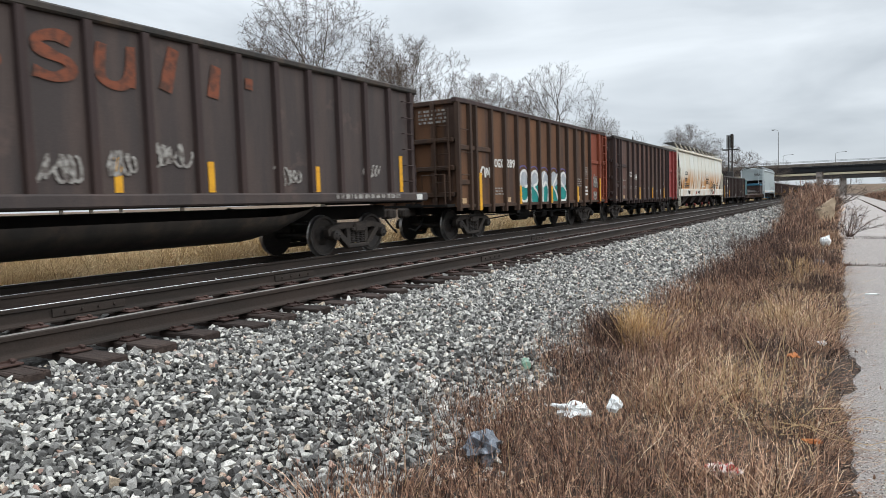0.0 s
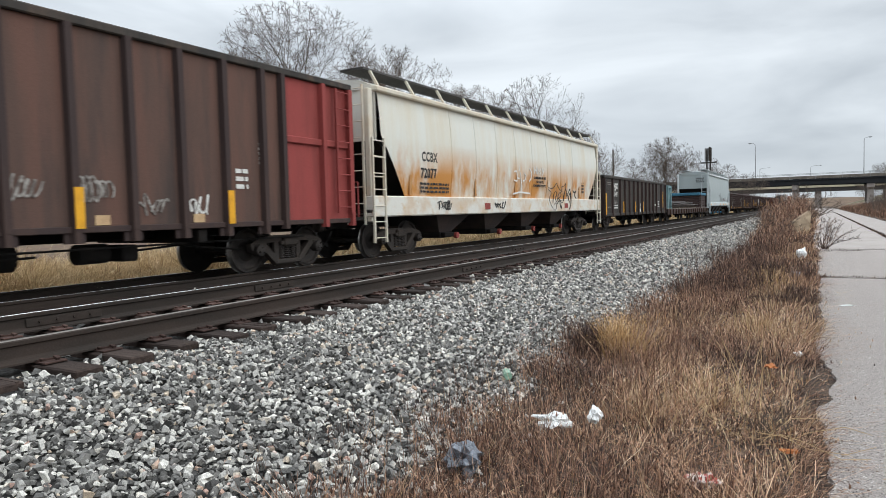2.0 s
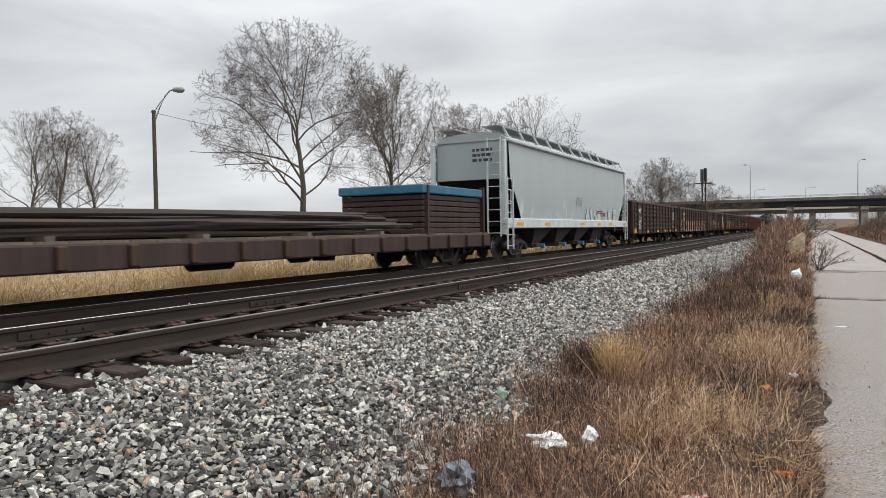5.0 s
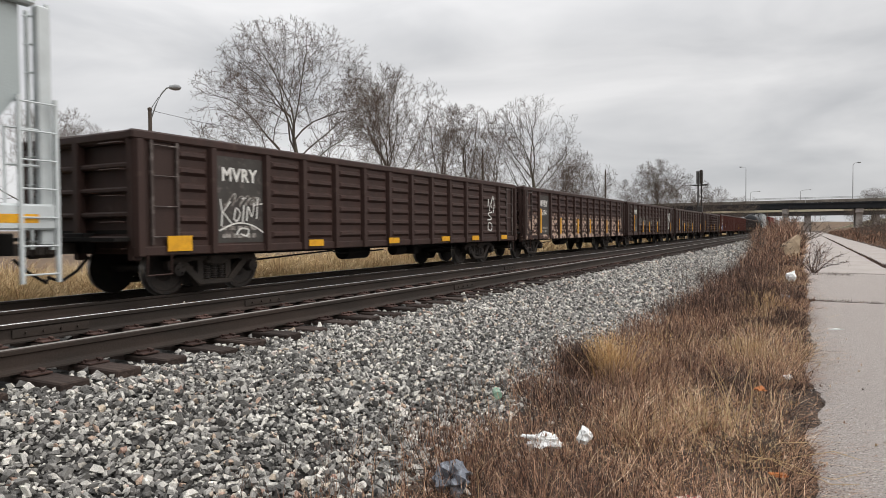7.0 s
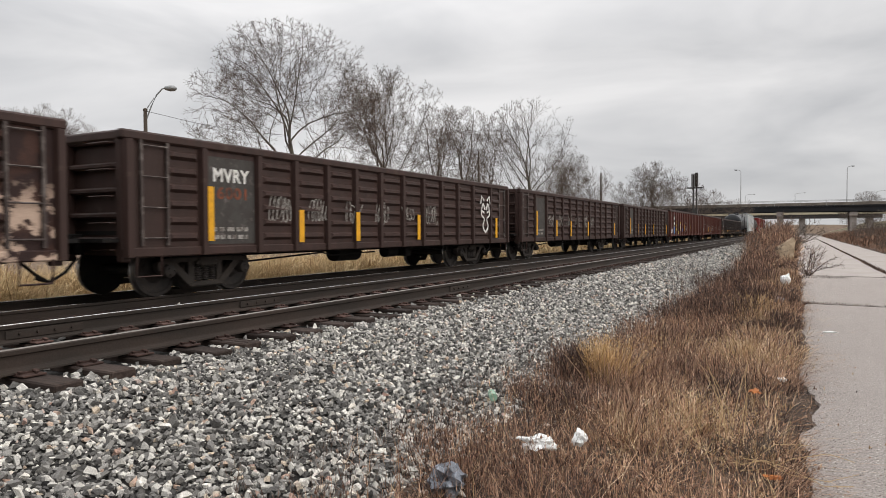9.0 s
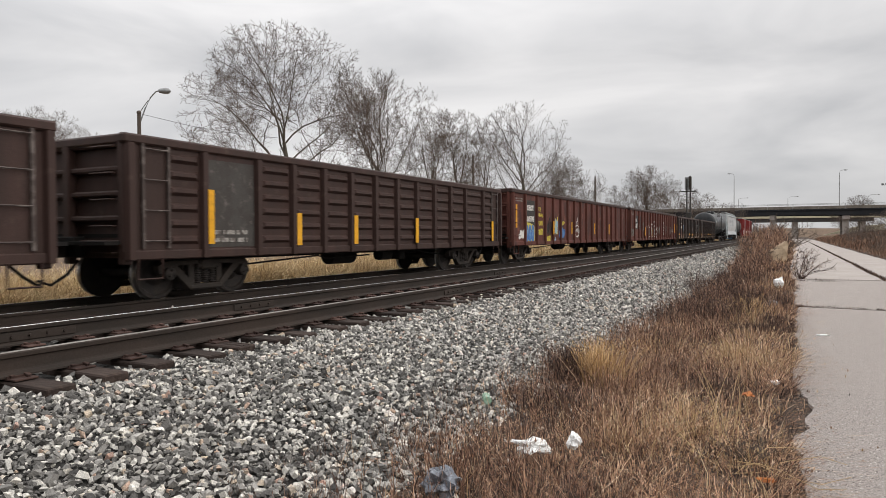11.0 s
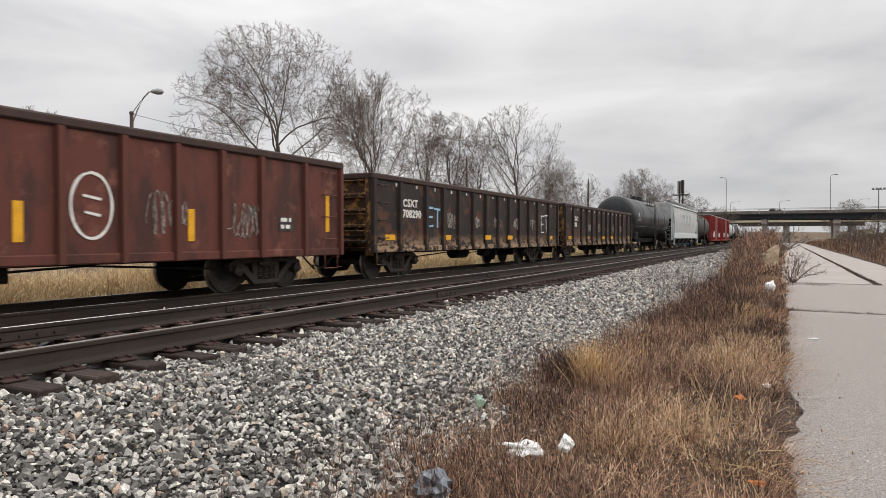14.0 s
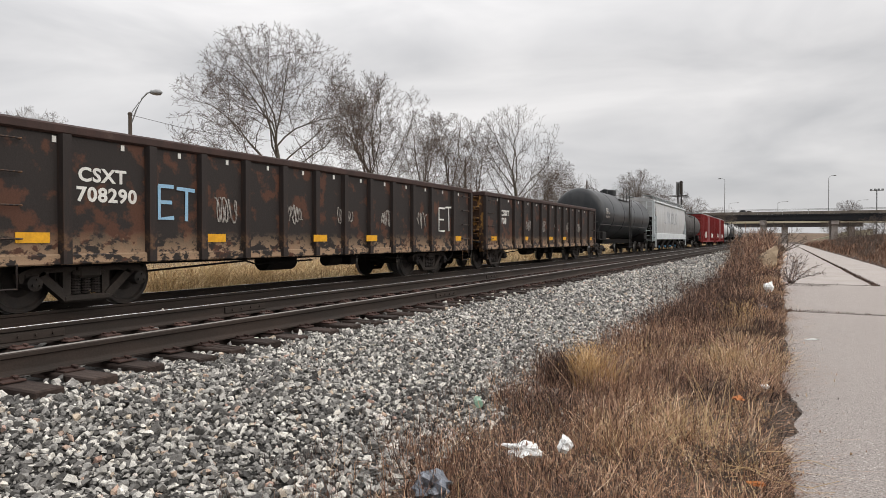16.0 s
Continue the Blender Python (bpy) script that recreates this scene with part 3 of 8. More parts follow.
# ---- bridges, poles, signal ----
def build_bridge():
    b = tagged(new("road_bridge"), "dark steel girder road bridge with concrete parapet and piers", "bridge")
    b.location = (0, 200, 0)
    X0, X1 = -60, 192
    part("deck", Geo().box(X0, X1, 0, 12, 7.72, 8.05), "girder", b)
    xs = [X0, -30, 0, 20, 40, X1]
    bot = [6.55, 6.55, 6.55, 6.3, 6.05, 6.0]
    for y in (0.3, 4, 8, 11.5):
        out = list(zip(xs, bot)) + [(X1, 7.72), (X0, 7.72)]
        part("girder", Geo().prism([(x, z) for x, z in out], "y", y, y + 0.25), "girder", b)
    for k in range(42):
        x = X0 + k * 6.0
        part("parapet_panel", Geo().box(0, 5.96, -0.15, 0.15, 0, 0.75, 0.03), "parapet", b, at=(x, 0.1, 8.06), key="parapet_panel")
    for k in range(43):
        part("rail_post", Geo().box(-0.06, 0.06, -0.06, 0.06, 0, 0.55), "galvanised", b, at=(X0 + k * 6.0, 0.1, 8.88), key="bridge_post")
    for z in (9.18, 9.42):
        part("handrail", Geo().beam((X0, 0.1, z), (X1, 0.1, z), 0.08, 0.08), "galvanised", b)
    for x, w in ((-34, 3.4), (-4.9, 1.4), (12.1, 1.8), (40, 2.6)):
        p = part("pier", Geo().box(x - w * 0.42, x + w * 0.42, 1.5, 3.2, -0.5, 5.2, 0.1), "concrete", b)
        part("pier", Geo().box(x - w * 0.42, x + w * 0.42, 9, 10.6, -0.5, 5.2, 0.1), "concrete", b)
        part("pier_cap", Geo().box(x - w * 0.5, x + w * 0.5, 0.6, 11.6, 5.2, 6.7 if x < 10 else 6.3, 0.12), "concrete", p)
    return b


build_bridge()


def bridge_truck():
    """A dark pickup with a load on its bed, crossing the bridge; its front points to -x."""
    t = tagged(new("pickup_truck"), "dark pickup truck with a loaded bed crossing the road bridge", "truck")
    t.location = (170, 206, 8.05)
    body = [(-2.2, 0.4), (2.2, 0.4), (2.2, 0.95), (-0.8, 0.95), (-0.85, 1.0), (-2.1, 0.9), (-2.2, 0.75)]
    part("body", Geo().prism(body, "y", -0.95, 0.95), "dark_post", t)
    cab = part("cab", Geo().prism([(-1.15, 0.95), (0.6, 0.95), (0.5, 1.5), (-0.55, 1.55), (-0.7, 1.48)], "y", -0.85, 0.85), "dark_post", t)
    part("window", Geo().prism([(-0.85, 1.03), (0.45, 1.03), (0.4, 1.4), (-0.6, 1.43)], "y", -0.87, 0.87), "tank_black", cab, "dark side glass")
    part("tailgate", Geo().box(2.2, 2.26, -0.9, 0.9, 0.45, 1.05, 0.02), "dark_post", t)
    part("side_board", Geo().box(0.62, 2.2, -0.95, -0.88, 0.95, 1.1, 0.02), "dark_post", t)
    part("load", Geo().add(*slab(0.8, 2.1, 0.96, 1.35)), "truck_iron", t, "dark heaped load")
    for x in (-1.45, 1.4):
        for y in (-0.85, 0.85):
            part("wheel", Geo().lathe([(-0.12, 0.2), (-0.12, 0.34), (0.12, 0.34), (0.12, 0.2)], "y", (0, 0, 0), 16), "underframe", t, at=(x, y, 0.34), key="truck_wheel")
    return t


def slab(x0, x1, z0, z1):
    """A heap: flat foot, uneven top."""
    v, f, n = [], [], 6
    for i in range(n):
        for j in range(n):
            a, b = i / (n - 1), j / (n - 1)
            rim = min(a, b, 1 - a, 1 - b) > 0
            v.append((x0 + (x1 - x0) * a, -0.8 + 1.6 * b, z0 + (z1 - z0) * (0.7 + 0.5 * noise.noise((a * 3, b * 3, 0))) if rim else z0))
    for i in range(n - 1):
        f += [(i * n + j, (i + 1) * n + j, (i + 1) * n + j + 1, i * n + j + 1) for j in range(n - 1)]
    return v, f


truck = bridge_truck()


def build_far_bridge():
    b = tagged(new("road_bridge"), "pale beige concrete road bridge far down the line", "bridge")
    b.location = (0, 330, 0)
    part("deck", Geo().box(-90, 140, 0, 12, 8.4, 9.7, 0.1), "far_beige", b)
    part("girder", Geo().box(-90, 30, 0.5, 11.5, 6.8, 8.4), "dark_post", b)
    for k in range(40):
        part("rail_post", Geo().box(-0.1, 0.1, -0.08, 0.08, 0, 1.4), "galvanised", b, at=(-90 + k * 5.9, 0.2, 9.8), key="far_post")
    part("handrail", Geo().beam((-90, 0.2, 11.1), (140, 0.2, 11.1), 0.14, 0.14), "galvanised", b)
    for x in (-28, 0.8, 26, 52):
        part("pier", Geo().box(x - 1.3, x + 1.3, 2, 9, -1, 6.8, 0.1), "concrete", b)
    # sloped abutment
    part("abutment", Geo().prism([(5, -1), (34, -1), (34, 5.6), (24, 4.6)], "y", 3, 9), "far_beige", b)
    return b


build_far_bridge()


def street_lamp(at, height, arm, face, label, thick=0.11):
    p = tagged(new("street_lamp"), label, "street lamp", group="street lamps")
    p.location = at
    p.rotation_euler = (0, 0, radians(face))
    part("pole", Geo().tube([(0, 0, -0.3), (0, 0, height * 0.6), (0, 0, height * 0.93)], [thick, thick * 0.8, thick * 0.6], 8), "galvanised", p, smooth=True)
    pts = [(0, 0, height * 0.93), (arm * 0.12, 0, height * 0.965), (arm * 0.4, 0, height * 0.99), (arm, 0, height)]
    part("arm", Geo().tube(pts, thick * 0.5, 6), "galvanised", p, smooth=True)
    h = Geo().lathe([(-0.42, 0.04), (-0.36, 0.10), (-0.1, 0.17), (0.2, 0.16), (0.4, 0.08), (0.44, 0.02)], "x", (arm + 0.3, 0, height - 0.02), 10)
    part("lamp_head", h, "galvanised", p, smooth=True)
    return p


street_lamp((-14.4, 200.5, 8.0), 10.3, 1.0, 180, "tall grey street lamp on the road bridge", 0.11)
street_lamp((10.6, 200.5, 8.0), 10.0, 1.0, 0, "tall grey street lamp on the road bridge", 0.11)
mast = tagged(new("light_mast"), "grey floodlight mast with a cross arm behind the road bridge", "light mast")
mast.location = (22.6, 214, 2.0)
part("pole", Geo().tube([(0, 0, -0.5), (0, 0, 13.0)], [0.22, 0.13], 8), "galvanised", mast, smooth=True)
part("cross_arm", Geo().box(-1.6, 1.6, -0.08, 0.08, 12.5, 12.65, 0.02), "galvanised", mast)
for k in range(4):
    part("floodlight", Geo().box(-0.26, 0.26, -0.25, 0.15, 12.65, 13.1, 0.05), "galvanised", mast, at=(-1.3 + k * 0.87, 0, 0), key="floodlight")
for x, y in ((-2, 332), (28, 332), (47, 332), (-22, 332)):
    street_lamp((x, y, 9.0), 9.0, 3.4, 0, "distant street lamp on the far bridge", 0.14)


def distant_rise():
    """The wooded rise that closes the view behind the far bridge."""
    v, f = [], []
    xs = [-900 + k * 40 for k in range(46)]
    for y, h in ((380, 0.0), (430, 0.75), (520, 1.0), (700, 0.9)):
        for x in xs:
            v.append((x, y, -0.5 + h * (5.5 + 1.8 * noise.noise((x * 0.012, 1.7, 0)) + 1.2 * noise.noise((x * 0.06, 4.0, 0)))))
    n = len(xs)
    for j in range(3):
        f += [(j * n + i, j * n + i + 1, (j + 1) * n + i + 1, (j + 1) * n + i) for i in range(n - 1)]
    ob = new("backdrop", Geo().add(v, f).mesh("backdrop", "field"))
    tagged(ob, "low brown wooded rise far behind the bridges", "hill", kind="structure")


distant_rise()


def roadside_lamp():
    p = tagged(new("street_lamp"), "street lamp with a curved truss arm on a brown pole", "street lamp", group="street lamps")
    p.location = (-35.8, 27.9, 0.8)
    part("pole", Geo().tube([(0, 0, -0.5), (0, 0, 8.4)], [0.15, 0.11], 9), "pole_brown", p, smooth=True)
    part("cap", Geo().lathe([(8.3, 0.13), (8.42, 0.14), (8.5, 0.05)], "z", (0, 0, 0), 9), "pole_brown", p)
    a = Vector((math.cos(radians(38)), math.sin(radians(38)), 0))
    pts = [(a * s) + Vector((0, 0, z)) for s, z in ((0, 7.6), (0.35, 8.6), (0.7, 9.35), (1.0, 9.7), (1.25, 9.78))]
    part("arm", Geo().tube(pts, 0.045, 6), "galvanised", p, smooth=True)
    pts = [(a * s) + Vector((0, 0, z)) for s, z in ((0, 8.3), (0.28, 8.75), (0.55, 9.15))]
    part("brace", Geo().tube(pts, 0.03, 5), "galvanised", p)
    h = Geo().lathe([(-0.36, 0.05), (-0.3, 0.12), (0.0, 0.19), (0.25, 0.17), (0.38, 0.05)], "x", (0, 0, 0), 10)
    part("lamp_head", h, "galvanised", p, at=tuple(a * 1.5 + Vector((0, 0, 9.76))), turn=38, smooth=True)


roadside_lamp()


cable = new("overhead_cable", Geo().tube([(-35.7, 27.9, 9.1), (-34.0, 30.3, 8.55), (-32.2, 32.6, 8.2), (-30.3, 34.6, 8.05)], 0.014, 5).mesh("overhead_cable", "dark_post"))
tagged(cable, "thin dark cable from the lamp pole to a tree", "cable")


def signal_mast():
    p = tagged(new("railway_signal"), "dark railway signal mast with a tall back board and platform", "railway signal")
    p.location = (-13.35, 102, 0.1)
    part("mast", Geo().box(-0.34, 0.34, -0.3, 0.3, -0.3, 4.6, 0.05), "dark_post", p)
    part("mast", Geo().box(-0.34, -0.16, -0.12, 0.12, 4.6, 9.5, 0.02).box(0.12, 0.3, -0.12, 0.12, 4.6, 9.5, 0.02), "dark_post", p)
    part("platform", Geo().box(-1.05, 1.05, -0.5, 0.5, 7.55, 7.7).box(-1.05, -0.98, -0.5, -0.44, 7.6, 7.9), "dark_post", p)
    part("back_board", Geo().box(-0.55, 0.42, 0.0, 0.08, 7.8, 9.7, 0.03), "galvanised", p)
    part("signal_head", Geo().box(0.02, 0.36, -0.34, -0.02, 7.9, 9.8, 0.05), "black_paint", p)
    for z in (8.3, 8.85, 9.4):
        part("hood", Geo().lathe([(-0.75, 0.11), (-0.34, 0.12)], "y", (0.15, 0, z), 10), "black_paint", p)


signal_mast()


def thin_pole(x, y, h):
    p = tagged(new("utility_pole"), "slim grey utility pole among bare trees", "utility pole", group="utility poles")
    p.location = (x, y, 0.4)
    part("pole", Geo().tube([(0, 0, -0.5), (0, 0, h)], [0.14, 0.09], 7), "pole_brown", p, smooth=True)
    part("insulator", Geo().lathe([(h, 0.05), (h + 0.2, 0.04)], "z", (0, 0, 0), 6), "galvanised", p)


thin_pole(-22.5, 85, 8.6)
thin_pole(-29, 62, 9.4)

# ---- the train ----
HALF = 1.55
SPEED, STOP = 16.6, 14.57
CARS, WHEELSETS, FACES = [], [], {}


def wheel_mesh():
    if "wheelset" in KEPT:
        return KEPT["wheelset"]
    g = Geo()
    g.lathe([(-1.02, 0.075), (1.02, 0.075)], "x", (0, 0, 0), 10)
    picks = [0] * len(g.f)
    for s in (-1, 1):
        prof = [(0.665, 0.14), (0.668, 0.36), (0.672, 0.40), (0.678, 0.475), (0.70, 0.478), (0.712, 0.46), (0.80, 0.452), (0.806, 0.395), (0.765, 0.37), (0.735, 0.22), (0.80, 0.145), (0.815, 0.09)]
        g.lathe([(s * a, r) for a, r in prof], "x", (0, 0, 0), 28)
        picks += [1 if i // 28 in (3, 4, 5) else 0 for i in range(28 * (len(prof) - 1))] + [0, 0]
        # bearing cap and bolts
        g.lathe([(s * 1.0, 0.12), (s * 1.16, 0.115), (s * 1.19, 0.06)], "x", (0, 0, 0), 12)
        picks += [0] * (24 + 2)
        for k in range(3):
            a = 2.1 * k
            g.box(s * 1.17, s * 1.215, 0.06 * math.cos(a) - 0.014, 0.06 * math.cos(a) + 0.014, 0.06 * math.sin(a) - 0.014, 0.06 * math.sin(a) + 0.014)
            picks += [0] * 6
    KEPT["wheelset"] = g.mesh("wheelset", ["wheel_iron", "tread"], True, picks)
    return KEPT["wheelset"]


def side_frame_geo(s):
    """Cast side frame in the plane x = s: journal boxes, arch bar, sloped tension members, spring window."""
    g = Geo()
    x0, x1 = (s - 0.07, s + 0.07)
    top = [(-1.06, 0.46), (-1.08, 0.60), (-0.95, 0.66), (-0.55, 0.74), (0.55, 0.74), (0.95, 0.66), (1.08, 0.60), (1.06, 0.46), (0.98, 0.46), (0.96, 0.54), (0.78, 0.54), (0.60, 0.60), (-0.60, 0.60), (-0.78, 0.54), (-0.96, 0.54), (-0.98, 0.46)]
    g.prism(top, "x", x0, x1)
    for d in (-1, 1):
        g.beam((s, d * 0.76, 0.58), (s, d * 0.34, 0.20), 0.14, 0.13)
        g.beam((s, d * 0.33, 0.20), (s, d * 0.33, 0.62), 0.13, 0.09)
        g.box(s - 0.085, s + 0.085, d * 0.89 - 0.11, d * 0.89 + 0.11, 0.40, 0.60, 0.02)
    g.box(s - 0.085, s + 0.085, -0.40, 0.40, 0.13, 0.24, 0.03)
    return g


def spring_geo():
    prof = []
    for k in range(7):
        z = 0.25 + k * 0.042
        prof += [(z, 0.062), (z + 0.012, 0.08), (z + 0.026, 0.08), (z + 0.036, 0.062)]
    return Geo().lathe(prof, "z", (0, 0, 0), 10)


def add_truck(car, y):
    g = Geo().box(-1.15, 1.15, -0.2, 0.2, 0.50, 0.72, 0.04).lathe([(0.70, 0.34), (0.80, 0.34)], "z", (0, 0, 0), 14)
    t = part("truck", g, "truck_iron", car, at=(0, y, 0), key="truck")
    for s in (-1.0, 1.0):
        part("side_frame", None if ("side_frame", s) in KEPT else side_frame_geo(s), "truck_iron", t, key=("side_frame", s))
        part("spring_cap", Geo().box(-0.13, 0.13, -0.27, 0.27, 0.535, 0.62, 0.02), "truck_iron", t, at=(s, 0, 0), key="spring_cap")
        for d in (-0.17, 0.0, 0.17):
            part("spring", None if "spring" in KEPT else spring_geo(), "wheel_iron", t, at=(s, d, 0), key="spring")
    for d in (-0.89, 0.89):
        g = Geo().box(-0.9, -0.62, -0.05, 0.05, 0.32, 0.60, 0.01).box(0.62, 0.9, -0.05, 0.05, 0.32, 0.60, 0.01).beam((-0.9, 0, 0.42), (0.9, 0, 0.42), 0.07, 0.1)
        part("brake_beam", g, "truck_iron", t, at=(0, d * 0.42, 0), key="brake_beam")
        w = new("wheelset", wheel_mesh())
        w.parent = t
        w.location = (0, d, 0.457)
        WHEELSETS.append((w, d))
    return t


def add_coupler(car, y, way):
    g = Geo().beam((0, y, 0.86), (0, y + way * 0.42, 0.86), 0.16, 0.18)
    g.box(-0.16, 0.15, y + way * 0.40, y + way * 0.68, 0.72, 1.0, 0.05)
    g.box(0.02, 0.18, y + way * 0.60, y + way * 0.78, 0.74, 0.98, 0.04)
    c = part("coupler", g, "truck_iron", car)
    pts = [(0.32, y, 0.72), (0.36, y + way * 0.22, 0.5), (0.34, y + way * 0.48, 0.34), (0.2, y + way * 0.62, 0.42)]
    part("air_hose", Geo().tube(pts, 0.026, 6), "underframe", c, "black rubber air hose", smooth=True)


def add_running_gear(car, L, inset=2.0, sill=0.95, clean=False):
    add_truck(car, inset)
    add_truck(car, L - inset)
    add_coupler(car, 0.05, -1)
    add_coupler(car, L - 0.05, 1)
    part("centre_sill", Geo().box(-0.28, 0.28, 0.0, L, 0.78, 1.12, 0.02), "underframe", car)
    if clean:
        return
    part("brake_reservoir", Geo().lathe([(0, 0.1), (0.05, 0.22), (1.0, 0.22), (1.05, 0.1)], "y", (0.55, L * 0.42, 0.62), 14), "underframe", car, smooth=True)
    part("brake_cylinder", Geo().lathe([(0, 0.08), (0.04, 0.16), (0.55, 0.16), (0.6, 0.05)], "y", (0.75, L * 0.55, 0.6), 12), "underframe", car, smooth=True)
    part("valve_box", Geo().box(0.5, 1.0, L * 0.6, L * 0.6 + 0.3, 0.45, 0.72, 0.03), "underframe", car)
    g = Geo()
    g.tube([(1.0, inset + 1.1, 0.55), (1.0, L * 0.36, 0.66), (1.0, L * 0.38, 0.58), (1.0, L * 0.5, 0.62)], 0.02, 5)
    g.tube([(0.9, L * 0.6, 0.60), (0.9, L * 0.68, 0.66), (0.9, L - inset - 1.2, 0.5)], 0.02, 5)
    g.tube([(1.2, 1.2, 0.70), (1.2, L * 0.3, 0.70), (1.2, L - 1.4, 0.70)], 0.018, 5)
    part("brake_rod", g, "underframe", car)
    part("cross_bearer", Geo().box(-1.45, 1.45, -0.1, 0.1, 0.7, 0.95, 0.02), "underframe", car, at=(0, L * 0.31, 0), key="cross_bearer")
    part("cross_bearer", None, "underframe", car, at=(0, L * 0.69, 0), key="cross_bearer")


def add_ladder(car, x, y, z0, z1, w, rungs, mat, side=1, stiles=True, across=False):
    """A ladder on the plane x; across: on an end wall, the plane y. Without stiles it is a row of grab irons."""
    g = Geo()
    for k in range(rungs):
        z = z0 + (z1 - z0) * k / (rungs - 1)
        if across:
            p = [(0, 0, 0), (0.01, side * 0.07, 0), (w - 0.01, side * 0.07, 0), (w, 0, 0)]
        else:
            p = [(0, 0, 0), (side * 0.07, 0.01, 0), (side * 0.07, w - 0.01, 0), (0, w, 0)]
        if not stiles:
            part("grab_iron", Geo().tube(p, 0.014, 5), mat, car, at=(x, y, z), key=("grab_iron", w, mat, side, across))
        else:
            g.tube([(a + x, b + y, z) for a, b, c in p], 0.014, 5)
    if stiles:
        for d in (0, w):
            b = (x + side * 0.05, y + d) if not across else (x + d, y + side * 0.05)
            g.beam((b[0], b[1], z0 - 0.12), (b[0], b[1], z1 + 0.08), 0.05, 0.05)
        part("ladder", g, mat, car)


def stripe(car, y, z0, z1, w=0.13, mat="yellow"):
    """A strip stuck on a stake's face where one stands there, else on the sheet."""
    places, on, off = FACES.get(car.name, ((), 0, HALF + 0.012))
    x = on if any(abs(q - y - w / 2) < 0.14 for q in places) else off
    part("reflective_stripe", Geo().box(0, 0.012, 0, w, 0, z1 - z0), mat, car, "yellow reflective strip", at=(x, y, z0), key=("stripe", w, round(z1 - z0, 3), mat))


def write(car, text, size, y, z, mat="white_paint", x=None, name="lettering", width=None):
    me = letters(text, size, mat)
    ob = part(name, me, mat, car, at=((HALF + 0.014) if x is None else x, y, z))
    if width:
        ob.scale = (1, width / max(w.co.y for w in me.vertices), 1)
    return ob


def scrawl(car, seed, y, z, w, h, mat="faded_white", stroke=0.05, n=3, x=None, name="graffiti"):
    rng = random.Random(seed)
    g = Geo()
    for k in range(n):
        ribbon(g, curl(rng, y + w * k / n * 0.9, z, w / n * 1.25, h, 30, rng.uniform(1.6, 3.2)), stroke)
    return part(name, g, mat, car, "sprayed scrawl", at=((HALF + 0.013) if x is None else x, 0, 0))


def bars(car, seed, y, z, w, rows_, h=0.07, mat="faded_white", x=None):
    """Small stencilled lines too fine to read."""
    rng = random.Random(seed)
    g = Geo()
    for r in range(rows_):
        yy = y
        while yy < y + w:
            d = rng.uniform(0.06, 0.2)
            g.box(0, 0.006, yy, min(yy + d, y + w), z - r * h * 1.8, z - r * h * 1.8 + h)
            yy += d + rng.uniform(0.03, 0.07)
    ob = part("stencil", g, mat, car, at=((HALF + 0.013) if x is None else x, 0, 0))
    return tagged(ob, kind="stuff")


def rib_geo(z0, z1, w=0.14, d=0.10):
    """A pressed side stake with tapered foot and flanges."""
    return Geo().prism([(-w / 2, 0), (-w * 0.36, d), (w * 0.36, d), (w / 2, 0)], "z", z0, z1)


